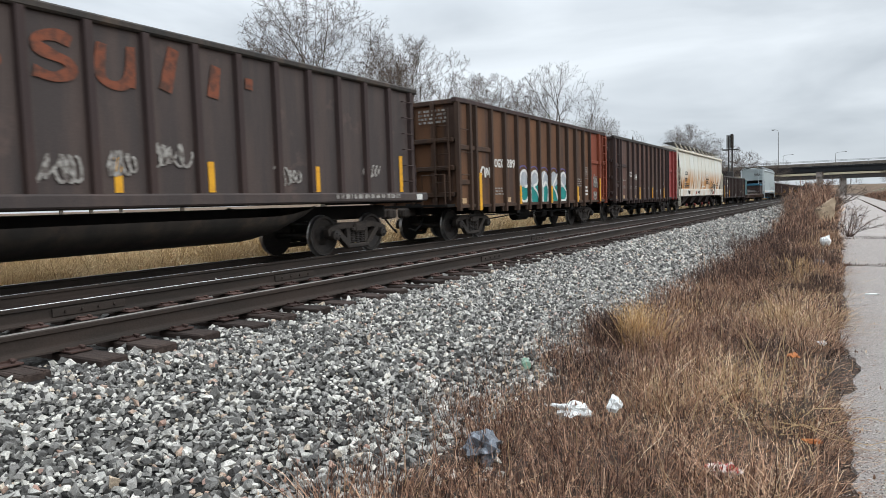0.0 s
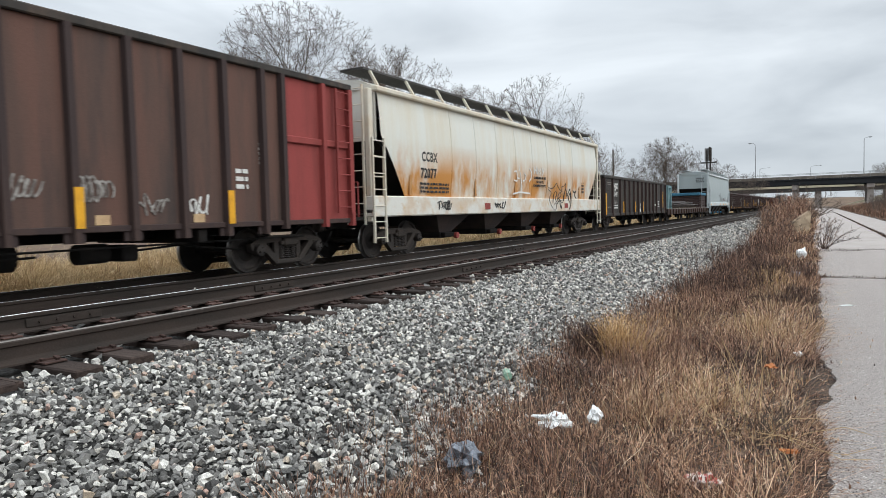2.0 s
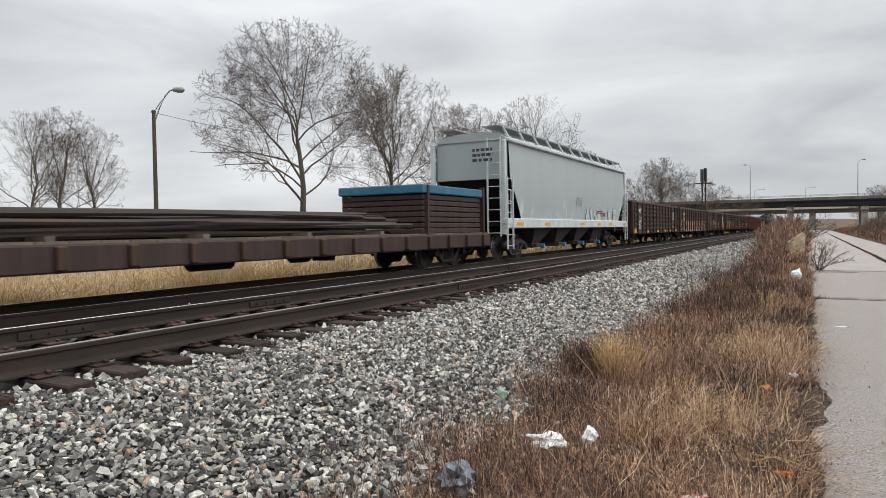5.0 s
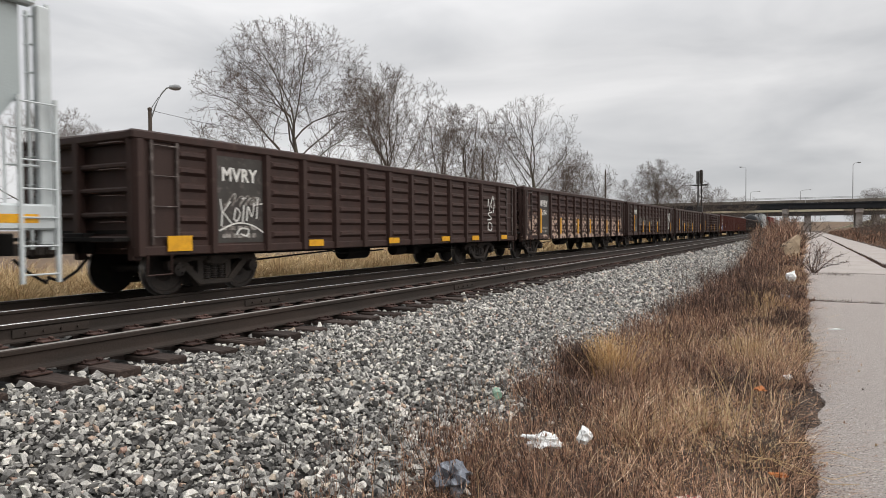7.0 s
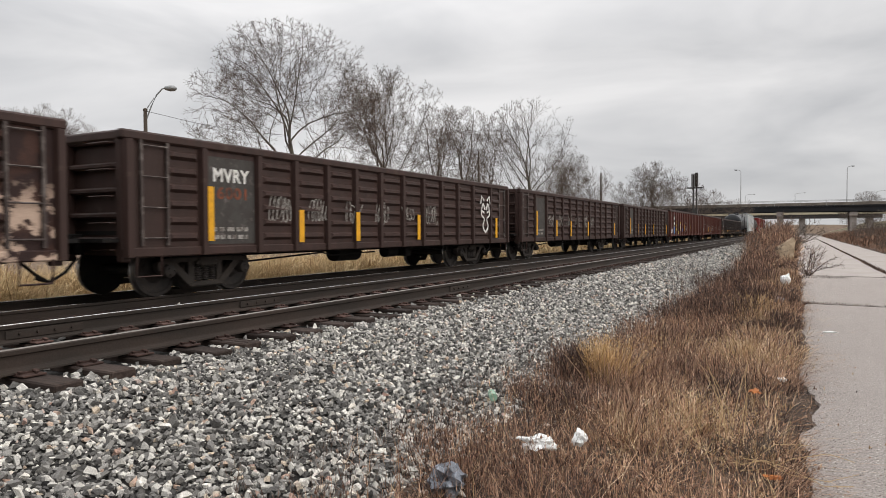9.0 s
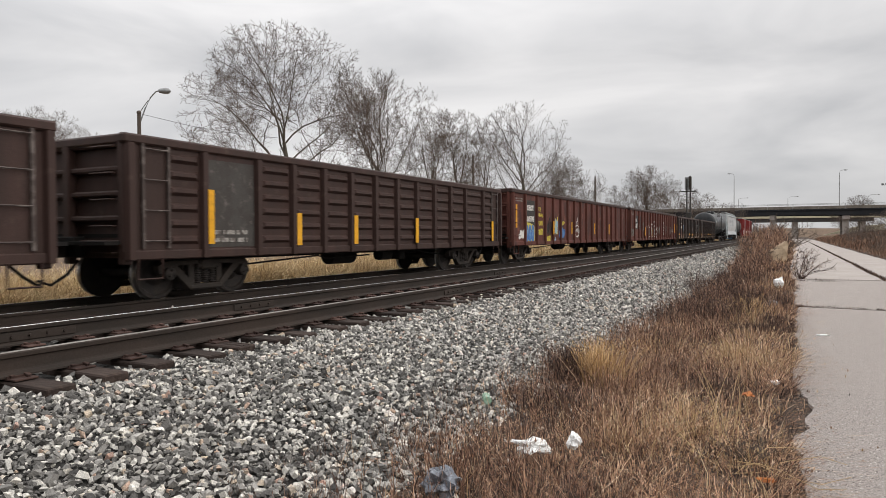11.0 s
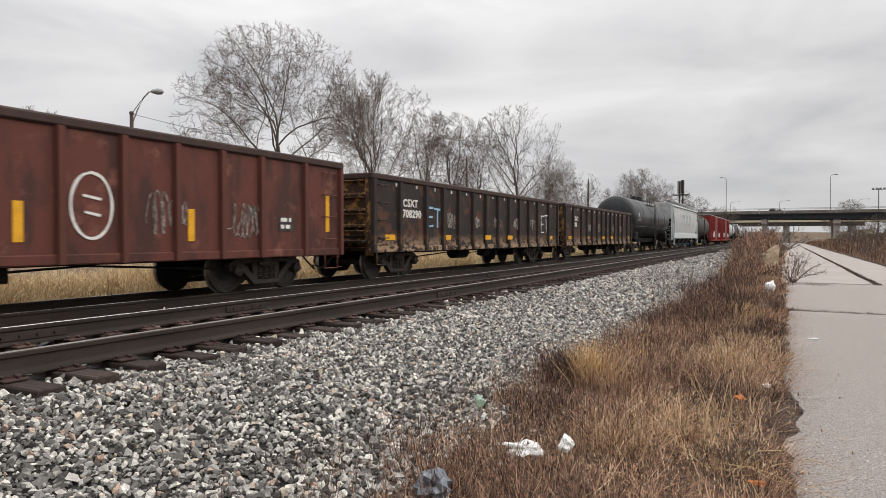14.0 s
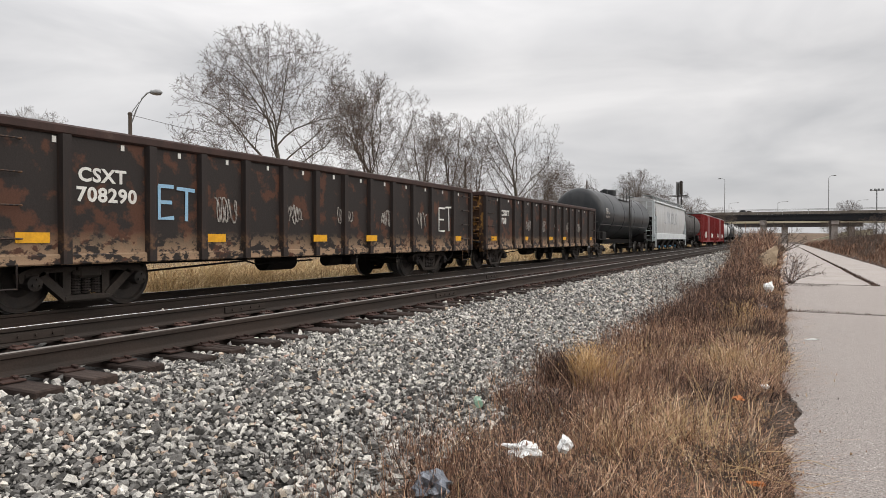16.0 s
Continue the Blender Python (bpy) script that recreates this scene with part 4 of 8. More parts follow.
def gondola(u, L, name, label, body, rib, top_mat, z0=0.76, z1=2.72, bays=14, rib_w=0.15, corrugated=False, end_mat=None, first=0.0, group="gondola cars", inset=2.1, outer=(1.5, 2.95)):
    """An open gondola: side sheets, stakes, top chord, ends, floor, running gear."""
    car = tagged(new(name), label, "railway wagon", group=group)
    CARS.append((car, u))
    add_running_gear(car, L, inset)
    w, xs = 0.05, HALF - 0.09
    step = (L - 2 * outer[1]) / bays
    places = [0.12, outer[0]] + [outer[1] + k * step for k in range(bays + 1)] + [L - outer[0], L - 0.12]
    FACES[car.name] = (places, HALF + 0.057, HALF + (0.024 if corrugated else -0.038))
    for s in (-1, 1):
        x0, x1 = sorted((s * xs, s * (xs + w)))
        part("side_sheet", Geo().box(x0, x1, 0.1, L - 0.1, z0, z1), body, car)
        xa, xb = sorted((s * (xs - 0.05), s * HALF))
        part("top_chord", Geo().box(xa - 0.01, xb + 0.02, 0.0, L, z1 - 0.06, z1 + 0.10, 0.03), top_mat, car)
        part("side_sill", Geo().box(xa, xb, 0.05, L - 0.05, z0 - 0.03, z0 + 0.13, 0.02), body, car)
        for y in places:
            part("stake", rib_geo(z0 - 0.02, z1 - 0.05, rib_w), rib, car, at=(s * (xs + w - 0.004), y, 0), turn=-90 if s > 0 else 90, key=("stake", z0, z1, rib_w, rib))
        if corrugated and s > 0:
            for k, (ya, yb) in enumerate(zip(places, places[1:])):
                if k == 1:
                    continue
                if k in (0, len(places) - 2):
                    ya, yb = (ya + 0.62, yb) if k == 0 else (ya, yb - 0.62)
                hw = (yb - ya) / 2 - rib_w / 2 - 0.03
                v, n = [(0, -hw, z0 + 0.14), (0, hw, z0 + 0.14)], 6
                for j in range(n):
                    zc = z0 + 0.30 + (z1 - z0 - 0.52) * j / (n - 1)
                    v += [(0, -hw, zc - 0.08), (0, hw, zc - 0.08), (0.06, -hw + 0.08, zc - 0.025), (0.06, hw - 0.08, zc - 0.025), (0.055, -hw + 0.08, zc + 0.035), (0.055, hw - 0.08, zc + 0.035), (0, -hw, zc + 0.07), (0, hw, zc + 0.07)]
                v += [(0, -hw, z1 - 0.08), (0, hw, z1 - 0.08)]
                f = [(2 * i, 2 * i + 1, 2 * i + 3, 2 * i + 2) for i in range(len(v) // 2 - 1)]
                for j in range(n):
                    b = 2 + 8 * j
                    f += [(b, b + 2, b + 4, b + 6), (b + 1, b + 7, b + 5, b + 3)]
                part("pressed_panel", Geo().add(v, f), body, car, at=(xs + w + 0.002, (ya + yb) / 2, 0), key=("pressed", z0, z1, round(hw, 3), body))
    for y, way in ((0.05, 1), (L - 0.05, -1)):
        ya, yb = sorted((y + way * 0.16, y + way * 0.22))
        part("end_sheet", Geo().box(-xs, xs, ya, yb, z0, z1), end_mat or body, car)
        n = 5
        for j in range(n):
            zc = z0 + 0.25 + (z1 - z0 - 0.3) * j / (n - 1)
            part("end_rib", Geo().box(-xs, xs, 0, 0.17, -0.05, 0.05, 0.03), end_mat or rib, car, at=(0, ya if way < 0 else ya - 0.12, zc), key=("end_rib", rib, end_mat))
        for xx in (-xs + 0.06, 0.0, xs - 0.06):
            g = Geo().box(-0.08, 0.08, 0, 0.16, z0 - 0.1, z1, 0.02)
            part("corner_post", g, rib if end_mat is None else end_mat, car, at=(xx, y if way > 0 else y - 0.16, 0), key=("corner_post", z0, z1, rib, end_mat))
        part("end_chord", Geo().box(-xs - 0.02, xs + 0.02, y, y + way * 0.26, z1 - 0.06, z1 + 0.10, 0.03), top_mat, car)
        add_ladder(car, 0.75, y, z0 + 0.1, z1 - 0.1, 0.55, 5, rib, side=-way, across=True, stiles=False)
        part("end_platform", Geo().box(-1.4, 1.4, min(y, y - way * 0.28), max(y, y - way * 0.28), 0.98, 1.04), "underframe", car)
        if corrugated:
            add_ladder(car, HALF - 0.06, 0.36 if way > 0 else L - 0.86, z0 + 0.28, z1 - 0.12, 0.5, 4, "ladder_steel")
        else:
            add_ladder(car, HALF - 0.02, 0.3 if way > 0 else L - 0.8, z0 + 0.35, z1 - 0.2, 0.48, 4, rib, stiles=False)
        part("stirrup", Geo().tube([(HALF, 0.25, z0), (HALF, 0.25, 0.42), (HALF, 0.72, 0.42), (HALF, 0.72, z0)], 0.018, 5), rib, car, at=(0, 0 if way > 0 else L - 0.97, 0), key=("stirrup", z0, rib))
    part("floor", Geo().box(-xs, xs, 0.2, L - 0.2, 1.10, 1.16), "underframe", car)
    return car, step


def high_gondola(u, L, label, body, rib, end_bay, top_mat, first=2.2):
    """A tall aggregate gondola with stakes that run below the side sheet, deep ends and a ledge in the outer bays."""
    car = tagged(new("high_side_gondola_car"), label, "railway wagon", group="gondola cars")
    CARS.append((car, u))
    add_running_gear(car, L, 1.75)
    z0, z1, xs, w = 0.98, 4.0, HALF - 0.12, 0.05
    red = L - 2.3
    step = 0.955
    places = [0.10, 0.80, 1.16] + [first + k * step for k in range(10)] + [red, L - 1.05, L - 0.10]
    FACES[car.name] = (places, HALF + 0.048, HALF - 0.068)
    for s in (-1, 1):
        x0, x1 = sorted((s * xs, s * (xs + w)))
        part("side_sheet", Geo().box(x0, x1, 0.1, red if s > 0 else L - 0.1, z0, z1), body, car)
        if s > 0:
            part("end_bay_sheet", Geo().box(x0, x1, red, L - 0.1, z0, z1), end_bay, car, "repainted red end panel")
        xa, xb = sorted((s * (xs - 0.04), s * (HALF + 0.01)))
        part("top_chord", Geo().box(xa, xb, 0.0, L, z1 - 0.05, z1 + 0.09, 0.02), top_mat, car)
        for k, y in enumerate(places):
            low = k < 3 or k > len(places) - 4
            tail = k > len(places) - 3
            g = rib_geo(z0 - (0.1 if low else 0.0), z1 - 0.04, 0.15, 0.12)
            if not low:
                g.prism([(-0.075, 0), (-0.05, 0.115), (0.05, 0.115), (0.075, 0)], "z", 0.80, z0)
                g.box(-0.16, 0.16, -0.03, 0.02, 0.80, z0 + 0.05)
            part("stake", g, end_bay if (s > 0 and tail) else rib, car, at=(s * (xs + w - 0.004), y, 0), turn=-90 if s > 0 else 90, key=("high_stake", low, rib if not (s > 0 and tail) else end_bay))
        for ya, yb, m, zz in ((0.12, 2.2, rib, 2.62), (0.12, 0.8, rib, 1.62), (red, L - 0.12, end_bay, 2.62)):
            part("ledge", Geo().box(min(s * xs, s * (HALF - 0.01)), max(s * xs, s * (HALF - 0.01)), ya, yb, zz, zz + 0.15, 0.02), m if s > 0 else rib, car)
        part("side_sill", Geo().box(min(s * xs, s * (HALF - 0.02)), max(s * xs, s * (HALF - 0.02)), 0.1, L - 0.1, z0 - 0.03, z0 + 0.07, 0.01), rib, car)
    for y, way in ((0.0, 1), (L, -1)):
        m = rib if way > 0 else end_bay
        ya, yb = sorted((y + way * 0.12, y + way * 0.18))
        part("end_sheet", Geo().box(-xs, xs, ya, yb, z0, z1), body if way > 0 else end_bay, car)
        for zc, d in ((1.35, 0.2), (2.1, 0.22), (2.9, 0.22), (z1 - 0.02, 0.16)):
            part("end_beam", Geo().box(-xs, xs, min(y - way * (d - 0.18), y + way * 0.14), max(y - way * (d - 0.18), y + way * 0.14), zc - 0.07, zc + 0.07, 0.02), m, car)
        for xx in (-0.75, 0.0, 0.75):
            part("end_post", Geo().box(xx - 0.07, xx + 0.07, min(y, y + way * 0.14), max(y, y + way * 0.14), z0, z1, 0.02), m, car)
        part("end_platform", Geo().box(-1.45, 1.45, min(y, y - way * 0.45), max(y, y - way * 0.45), 1.0, 1.07), "underframe", car)
        add_ladder(car, HALF - 0.03, 0.16 if way > 0 else L - 0.62, 1.3 if way < 0 else 1.9, z1 - 0.15 if way < 0 else 3.2, 0.46, 8 if way < 0 else 3, m, stiles=way < 0)
        add_ladder(car, 0.85, y, 1.3, z1 - 0.3, 0.45, 7, m, side=-way, across=True)
        part("end_railing", Geo().tube([(1.35, y - way * 0.4, 1.05), (1.35, y - way * 0.4, 1.9), (0.6, y - way * 0.4, 1.9), (0.6, y - way * 0.4, 1.05)], 0.022, 6), m, car)
    part("floor", Geo().box(-xs, xs, 0.2, L - 0.2, 1.12, 1.18), "underframe", car)
    return car


def tub_gondola(u, L):
    """A coal gondola with a heavy side sill and two round-bottomed tubs below it."""
    car = tagged(new("coal_gondola_car"), "dark grimy coal gondola with faded orange lettering and round tubs", "railway wagon", group="gondola cars")
    CARS.append((car, u))
    add_running_gear(car, L, 2.2, clean=True)
    z0, z1, xs = 1.38, 3.92, HALF - 0.12
    FACES[car.name] = ([0.35 + k * 0.93 for k in range(19)], HALF + 0.028, HALF - 0.068)
    for s in (-1, 1):
        x0, x1 = sorted((s * xs, s * (xs + 0.05)))
        part("side_sheet", Geo().box(x0, x1, 0.3, L - 0.45, z0, z1), "coal_brown", car)
        xa, xb = sorted((s * (xs - 0.04), s * (HALF + 0.02)))
        part("top_chord", Geo().box(xa, xb, 0.1, L - 0.2, z1 - 0.04, z1 + 0.09, 0.03), "black_paint", car)
        part("side_sill", Geo().box(xa, s * (HALF + 0.06) if s > 0 else xb, 0.0, L + 0.1, z0 - 0.19, z0 + 0.02, 0.03), "coal_brown", car)
        for k in range(19):
            part("stake", rib_geo(z0, z1 - 0.03, 0.16, 0.10), "rib_dark", car, at=(s * (xs + 0.046), 0.35 + k * 0.93, 0), turn=-90 if s > 0 else 90, key="tub_stake")
    for y, way in ((0.3, 1), (L - 0.45, -1)):
        v = [(-xs, y, z0), (xs, y, z0), (xs, y - way * 0.28, z1), (-xs, y - way * 0.28, z1), (-xs, y + way * 0.05, z0), (xs, y + way * 0.05, z0), (xs, y - way * 0.23, z1), (-xs, y - way * 0.23, z1)]
        part("end_sheet", Geo().add(v, [(0, 1, 2, 3), (7, 6, 5, 4), (0, 4, 5, 1), (2, 6, 7, 3), (1, 5, 6, 2), (0, 3, 7, 4)]), "rib_dark", car)
        for xx in (-0.7, 0.7):
            part("end_post", Geo().beam((xx, y - way * 0.06, z0), (xx, y - way * 0.32, z1 - 0.1), 0.12, 0.14), "rib_dark", car)
        part("end_platform", Geo().box(-1.45, 1.45, min(y, y - way * 0.5), max(y, y - way * 0.5), 1.15, 1.24), "underframe", car)
        add_ladder(car, HALF, y - 0.1 if way > 0 else y - 0.5, z0 + 0.3, z1 - 0.3, 0.42, 6, "rib_dark", stiles=False)
        part("end_railing", Geo().tube([(1.3, y - way * 0.45, 1.24), (1.3, y - way * 0.45, 2.1), (0.2, y - way * 0.45, 2.1)], 0.022, 6), "rib_dark", car)
    # the tub
    out = []
    for k in range(13):
        a = math.pi * k / 12
        out.append((-math.cos(a) * 1.36, 0.95 - math.sin(a) * 0.52))
    n = len(out)
    v, f = [], []
    secs = [(3.9, 0.15), (4.2, 0.55), (4.7, 0.88), (5.2, 1.0), (L - 5.2, 1.0), (L - 4.7, 0.88), (L - 4.2, 0.55), (L - 3.9, 0.15)]
    for y, k in secs:
        v += [(x, y, 1.2 - (1.2 - z) * k) for x, z in out]
    for i in range(len(secs) - 1):
        f += [(i * n + j, i * n + j + 1, (i + 1) * n + j + 1, (i + 1) * n + j) for j in range(n - 1)]
    part("tub", Geo().add(v, f), "black_paint", car, smooth=True)
    part("floor", Geo().box(-xs, xs, 0.3, L - 0.5, 1.2, 1.26), "underframe", car)
    return car


def covered_hopper(u, L, label, body, trim, sill_mat, lower, gate, eave=4.16, sill=(1.06, 1.58), group="covered hopper cars", bays=4, bulge=0.10, post_mat=None):
    """A covered hopper: curved sides cut away over sloped ends, roof walk, hoppers with gates, end cages."""
    car = tagged(new("covered_hopper_car"), label, "railway wagon", group=group)
    CARS.append((car, u))
    add_running_gear(car, L, 2.0, clean=True)
    post_mat = post_mat or trim
    z0, z1 = sill[1], eave
    for s in (-1, 1):
        # curved side sheets, sheared off along the end slopes
        ys = [0.55, 1.0, 1.4, 1.75, 3.0] + [3.0 + (L - 6.0) * k / 10 for k in range(1, 10)] + [L - 3.0, L - 1.75, L - 1.4, L - 1.0, L - 0.55]
        v, f, nz = [], [], 9
        for y in ys:
            e = min(y, L - y)
            lo = z0 - 0.1 if e >= 1.75 else z0 - 0.1 + (1.75 - e) / 1.2 * 1.6
            for j in range(nz):
                t = j / (nz - 1)
                z = lo + (z1 - lo) * t
                tt = (z - z0) / (z1 - z0)
                v.append((s * (HALF - 0.10 + bulge * math.sin(math.pi * min(1, max(0, tt)) ** 0.9)), y, z))
        for i in range(len(ys) - 1):
            for j in range(nz - 1):
                q = (i * nz + j, (i + 1) * nz + j, (i + 1) * nz + j + 1, i * nz + j + 1)
                f.append(q if s > 0 else q[::-1])
        part("side_sheet", Geo().add(v, f), body, car, smooth=True)
        part("side_sill", Geo().box(min(s * (HALF - 0.22), s * (HALF + 0.02)), max(s * (HALF - 0.22), s * (HALF + 0.02)), 0.1, L - 0.1, sill[0], sill[1], 0.03), sill_mat, car)
        part("eave", Geo().box(min(s * (HALF - 0.16), s * (HALF + 0.04)), max(s * (HALF - 0.16), s * (HALF + 0.04)), 0.35, L - 0.35, eave - 0.05, eave + 0.09, 0.03), trim, car)
        # seams of the side sheets
        for k in range(1, 9 if trim != "pale_trim" else 1):
            y = 2.6 + (L - 5.2) * k / 9
            pts = []
            for j in range(8):
                t = j / 7
                z = z0 + (z1 - z0) * t
                pts.append((s * (HALF - 0.098 + bulge * math.sin(math.pi * t ** 0.9)), y, z))
            part("weld_seam", Geo().tube(pts, 0.012, 4), body, car)
    # roof
    out = [(-HALF + 0.02, eave + 0.05), (-1.0, eave + 0.28), (-0.4, eave + 0.36), (0.4, eave + 0.36), (1.0, eave + 0.28), (HALF - 0.02, eave + 0.05)]
    part("roof", Geo().prism(out, "y", 0.45, L - 0.45), body, car)
    w = part("roof_walk", Geo().box(0.55, 1.25, 0.3, L - 0.3, eave + 0.50, eave + 0.55).box(-1.25, -0.55, 0.3, L - 0.3, eave + 0.50, eave + 0.55), "galvanised" if trim == "pale_trim" else "dark_post", car)
    nb = 12
    for k in range(nb):
        y = 0.6 + (L - 1.2) * k / (nb - 1)
        for s in (-1, 1):
            part("walk_bracket", Geo().beam((s * (HALF - 0.06), 0, eave + 0.06), (s * 1.22, 0, eave + 0.52), 0.06, 0.06), trim, w, at=(0, y, 0), key=("walk_bracket", s, trim, eave))
    for k in range(5):
        part("hatch", Geo().box(-0.32, 0.32, -0.6, 0.6, eave + 0.34, eave + 0.46, 0.04), trim, car, at=(0, 2.4 + (L - 4.8) * k / 4, 0), key=("hatch", trim, eave))
    # ends: slope sheets, cages, ladders
    for y, way in ((0.0, 1), (L, -1)):
        xs = HALF - 0.14
        v = [(-xs, y + way * 0.55, 3.0), (xs, y + way * 0.55, 3.0), (xs, y + way * 2.7, z0 - 0.3), (-xs, y + way * 2.7, z0 - 0.3)]
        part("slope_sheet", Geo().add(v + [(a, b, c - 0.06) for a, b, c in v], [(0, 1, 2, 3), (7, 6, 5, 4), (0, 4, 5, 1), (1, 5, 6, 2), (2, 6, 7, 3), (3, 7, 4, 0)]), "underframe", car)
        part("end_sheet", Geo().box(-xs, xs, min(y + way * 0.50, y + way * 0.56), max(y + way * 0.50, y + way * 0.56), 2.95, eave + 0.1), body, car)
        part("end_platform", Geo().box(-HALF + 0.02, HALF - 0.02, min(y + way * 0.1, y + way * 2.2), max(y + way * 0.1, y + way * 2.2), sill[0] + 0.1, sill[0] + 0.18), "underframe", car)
        for s in (-1, 1):
            part("corner_post", Geo().box(s * (HALF - 0.12) - 0.07, s * (HALF - 0.12) + 0.07, min(y + way * 0.12, y + way * 0.30), max(y + way * 0.12, y + way * 0.30), 0.95, eave, 0.02), post_mat, car)
        add_ladder(car, HALF - 0.02, y + (0.12 if way > 0 else -0.62), 0.55, 2.9, 0.5, 7, post_mat)
        add_ladder(car, 0.85, y + way * 0.12, 1.0, eave, 0.5, 9, post_mat, side=-way, across=True)
        part("end_railing", Geo().tube([(HALF - 0.1, y + way * 0.75, sill[1]), (HALF - 0.1, y + way * 0.75, 2.55), (HALF - 0.1, y + way * 0.2, 2.55)], 0.022, 6).tube([(HALF - 0.1, y + way * 0.75, 2.05), (HALF - 0.1, y + way * 0.2, 2.05)], 0.02, 6), post_mat, car)
    # hoppers
    span = (L - 6.6) / bays
    for k in range(bays):
        yc = 3.3 + span * (k + 0.5)
        a, b = span * 0.49, 0.36
        v = [(-1.4, -a, 1.45), (1.4, -a, 1.45), (1.4, a, 1.45), (-1.4, a, 1.45), (-0.85, -b, 0.52), (0.85, -b, 0.52), (0.85, b, 0.52), (-0.85, b, 0.52)]
        h = part("hopper_bay", Geo().add(v, [(0, 4, 5, 1), (1, 5, 6, 2), (2, 6, 7, 3), (3, 7, 4, 0), (4, 7, 6, 5)]), lower, car, at=(0, yc, 0), key=("hopper_bay", L, lower))
        part("outlet_gate", Geo().box(-0.9, 0.9, -0.42, 0.42, 0.36, 0.54, 0.03).box(0.85, 1.05, -0.36, 0.36, 0.38, 0.52, 0.02), lower if gate == "gate_blue" else "underframe", h, key=("gate", lower))
        part("gate_drive", Geo().lathe([(0.98, 0.05), (1.04, 0.10), (1.14, 0.10)], "x", (0, 0.3, 0.42), 12), gate, h, key=("gate_drive", gate))
    return car


def tank_car(u, L, label, mat, r=1.5, zc=2.66):
    car = tagged(new("tank_car"), label, "railway wagon", group="tank cars")
    CARS.append((car, u))
    add_running_gear(car, L, 1.9, clean=True)
    a, b = 0.55, L - 0.55
    prof = [(a, 0.02), (a + 0.04, 0.5 * r), (a + 0.16, 0.8 * r), (a + 0.36, 0.95 * r), (a + 0.6, r)]
    k = [(L - s, q) for s, q in reversed(prof)]
    t = part("tank", Geo().lathe(prof + [(L * 0.3, r), (L * 0.5, r), (L * 0.7, r)] + k, "y", (0, 0, zc), 36), mat, car, smooth=True)
    for s in (0.22, 0.4, 0.6, 0.78):
        part("weld_band", Geo().lathe([(L * s, r + 0.001), (L * s + 0.01, r + 0.012), (L * s + 0.05, r + 0.012), (L * s + 0.06, r + 0.001)], "y", (0, 0, zc), 36), mat, t, smooth=True)
    part("dome", Geo().lathe([(zc + r - 0.15, 0.55), (zc + r + 0.28, 0.55), (zc + r + 0.34, 0.5), (zc + r + 0.36, 0.1)], "z", (0, L / 2, 0), 18), mat, car, smooth=True)
    part("valve_housing", Geo().lathe([(zc + r - 0.1, 0.2), (zc + r + 0.3, 0.2), (zc + r + 0.36, 0.1)], "z", (0, L / 2 - 0.95, 0), 12), mat, car)
    g = Geo()
    for s in (-1, 1):
        g.box(s * 0.75, s * 1.15, L / 2 - 1.6, L / 2 + 1.6, zc + 1.05, zc + 1.1)
    w = part("walkway", g, "dark_post", car)
    g = Geo()
    for s in (-1, 1):
        for y in (-1.55, -0.5, 0.5, 1.55):
            g.tube([(s * 1.15, L / 2 + y, zc + 1.0), (s * 1.15, L / 2 + y, zc + 2.0)], 0.022, 5)
        for z in (1.5, 2.0):
            g.tube([(s * 1.15, L / 2 - 1.55, zc + z), (s * 1.15, L / 2 + 1.55, zc + z)], 0.022, 5)
    part("handrail", g, "dark_post", w)
    for y in (1.9, L - 1.9):
        part("saddle", Geo().box(-1.35, 1.35, y - 0.5, y + 0.5, 0.85, 1.55, 0.05), "underframe", car)
    for s in (-1, 1):
        part("side_walk", Geo().box(min(s * 1.15, s * 1.5), max(s * 1.15, s * 1.5), 0.1, 2.6, 1.05, 1.12).box(min(s * 1.15, s * 1.5), max(s * 1.15, s * 1.5), L - 2.6, L - 0.1, 1.05, 1.12), "underframe", car)
        part("safety_rail", Geo().tube([(s * 1.46, 0.3, 1.12), (s * 1.46, 0.3, 1.95), (s * 1.46, L - 0.3, 1.95), (s * 1.46, L - 0.3, 1.12)], 0.02, 5), "dark_post", car)
        add_ladder(car, s * 1.47, L / 2 - 0.25, 0.6, zc + 1.05, 0.5, 8, "dark_post", side=s)
    for y, way in ((0.1, 1), (L - 0.1, -1)):
        part("end_railing", Geo().tube([(-1.4, y, 1.1), (-1.4, y, 2.1), (1.4, y, 2.1), (1.4, y, 1.1)], 0.022, 6), "dark_post", car)
    return car


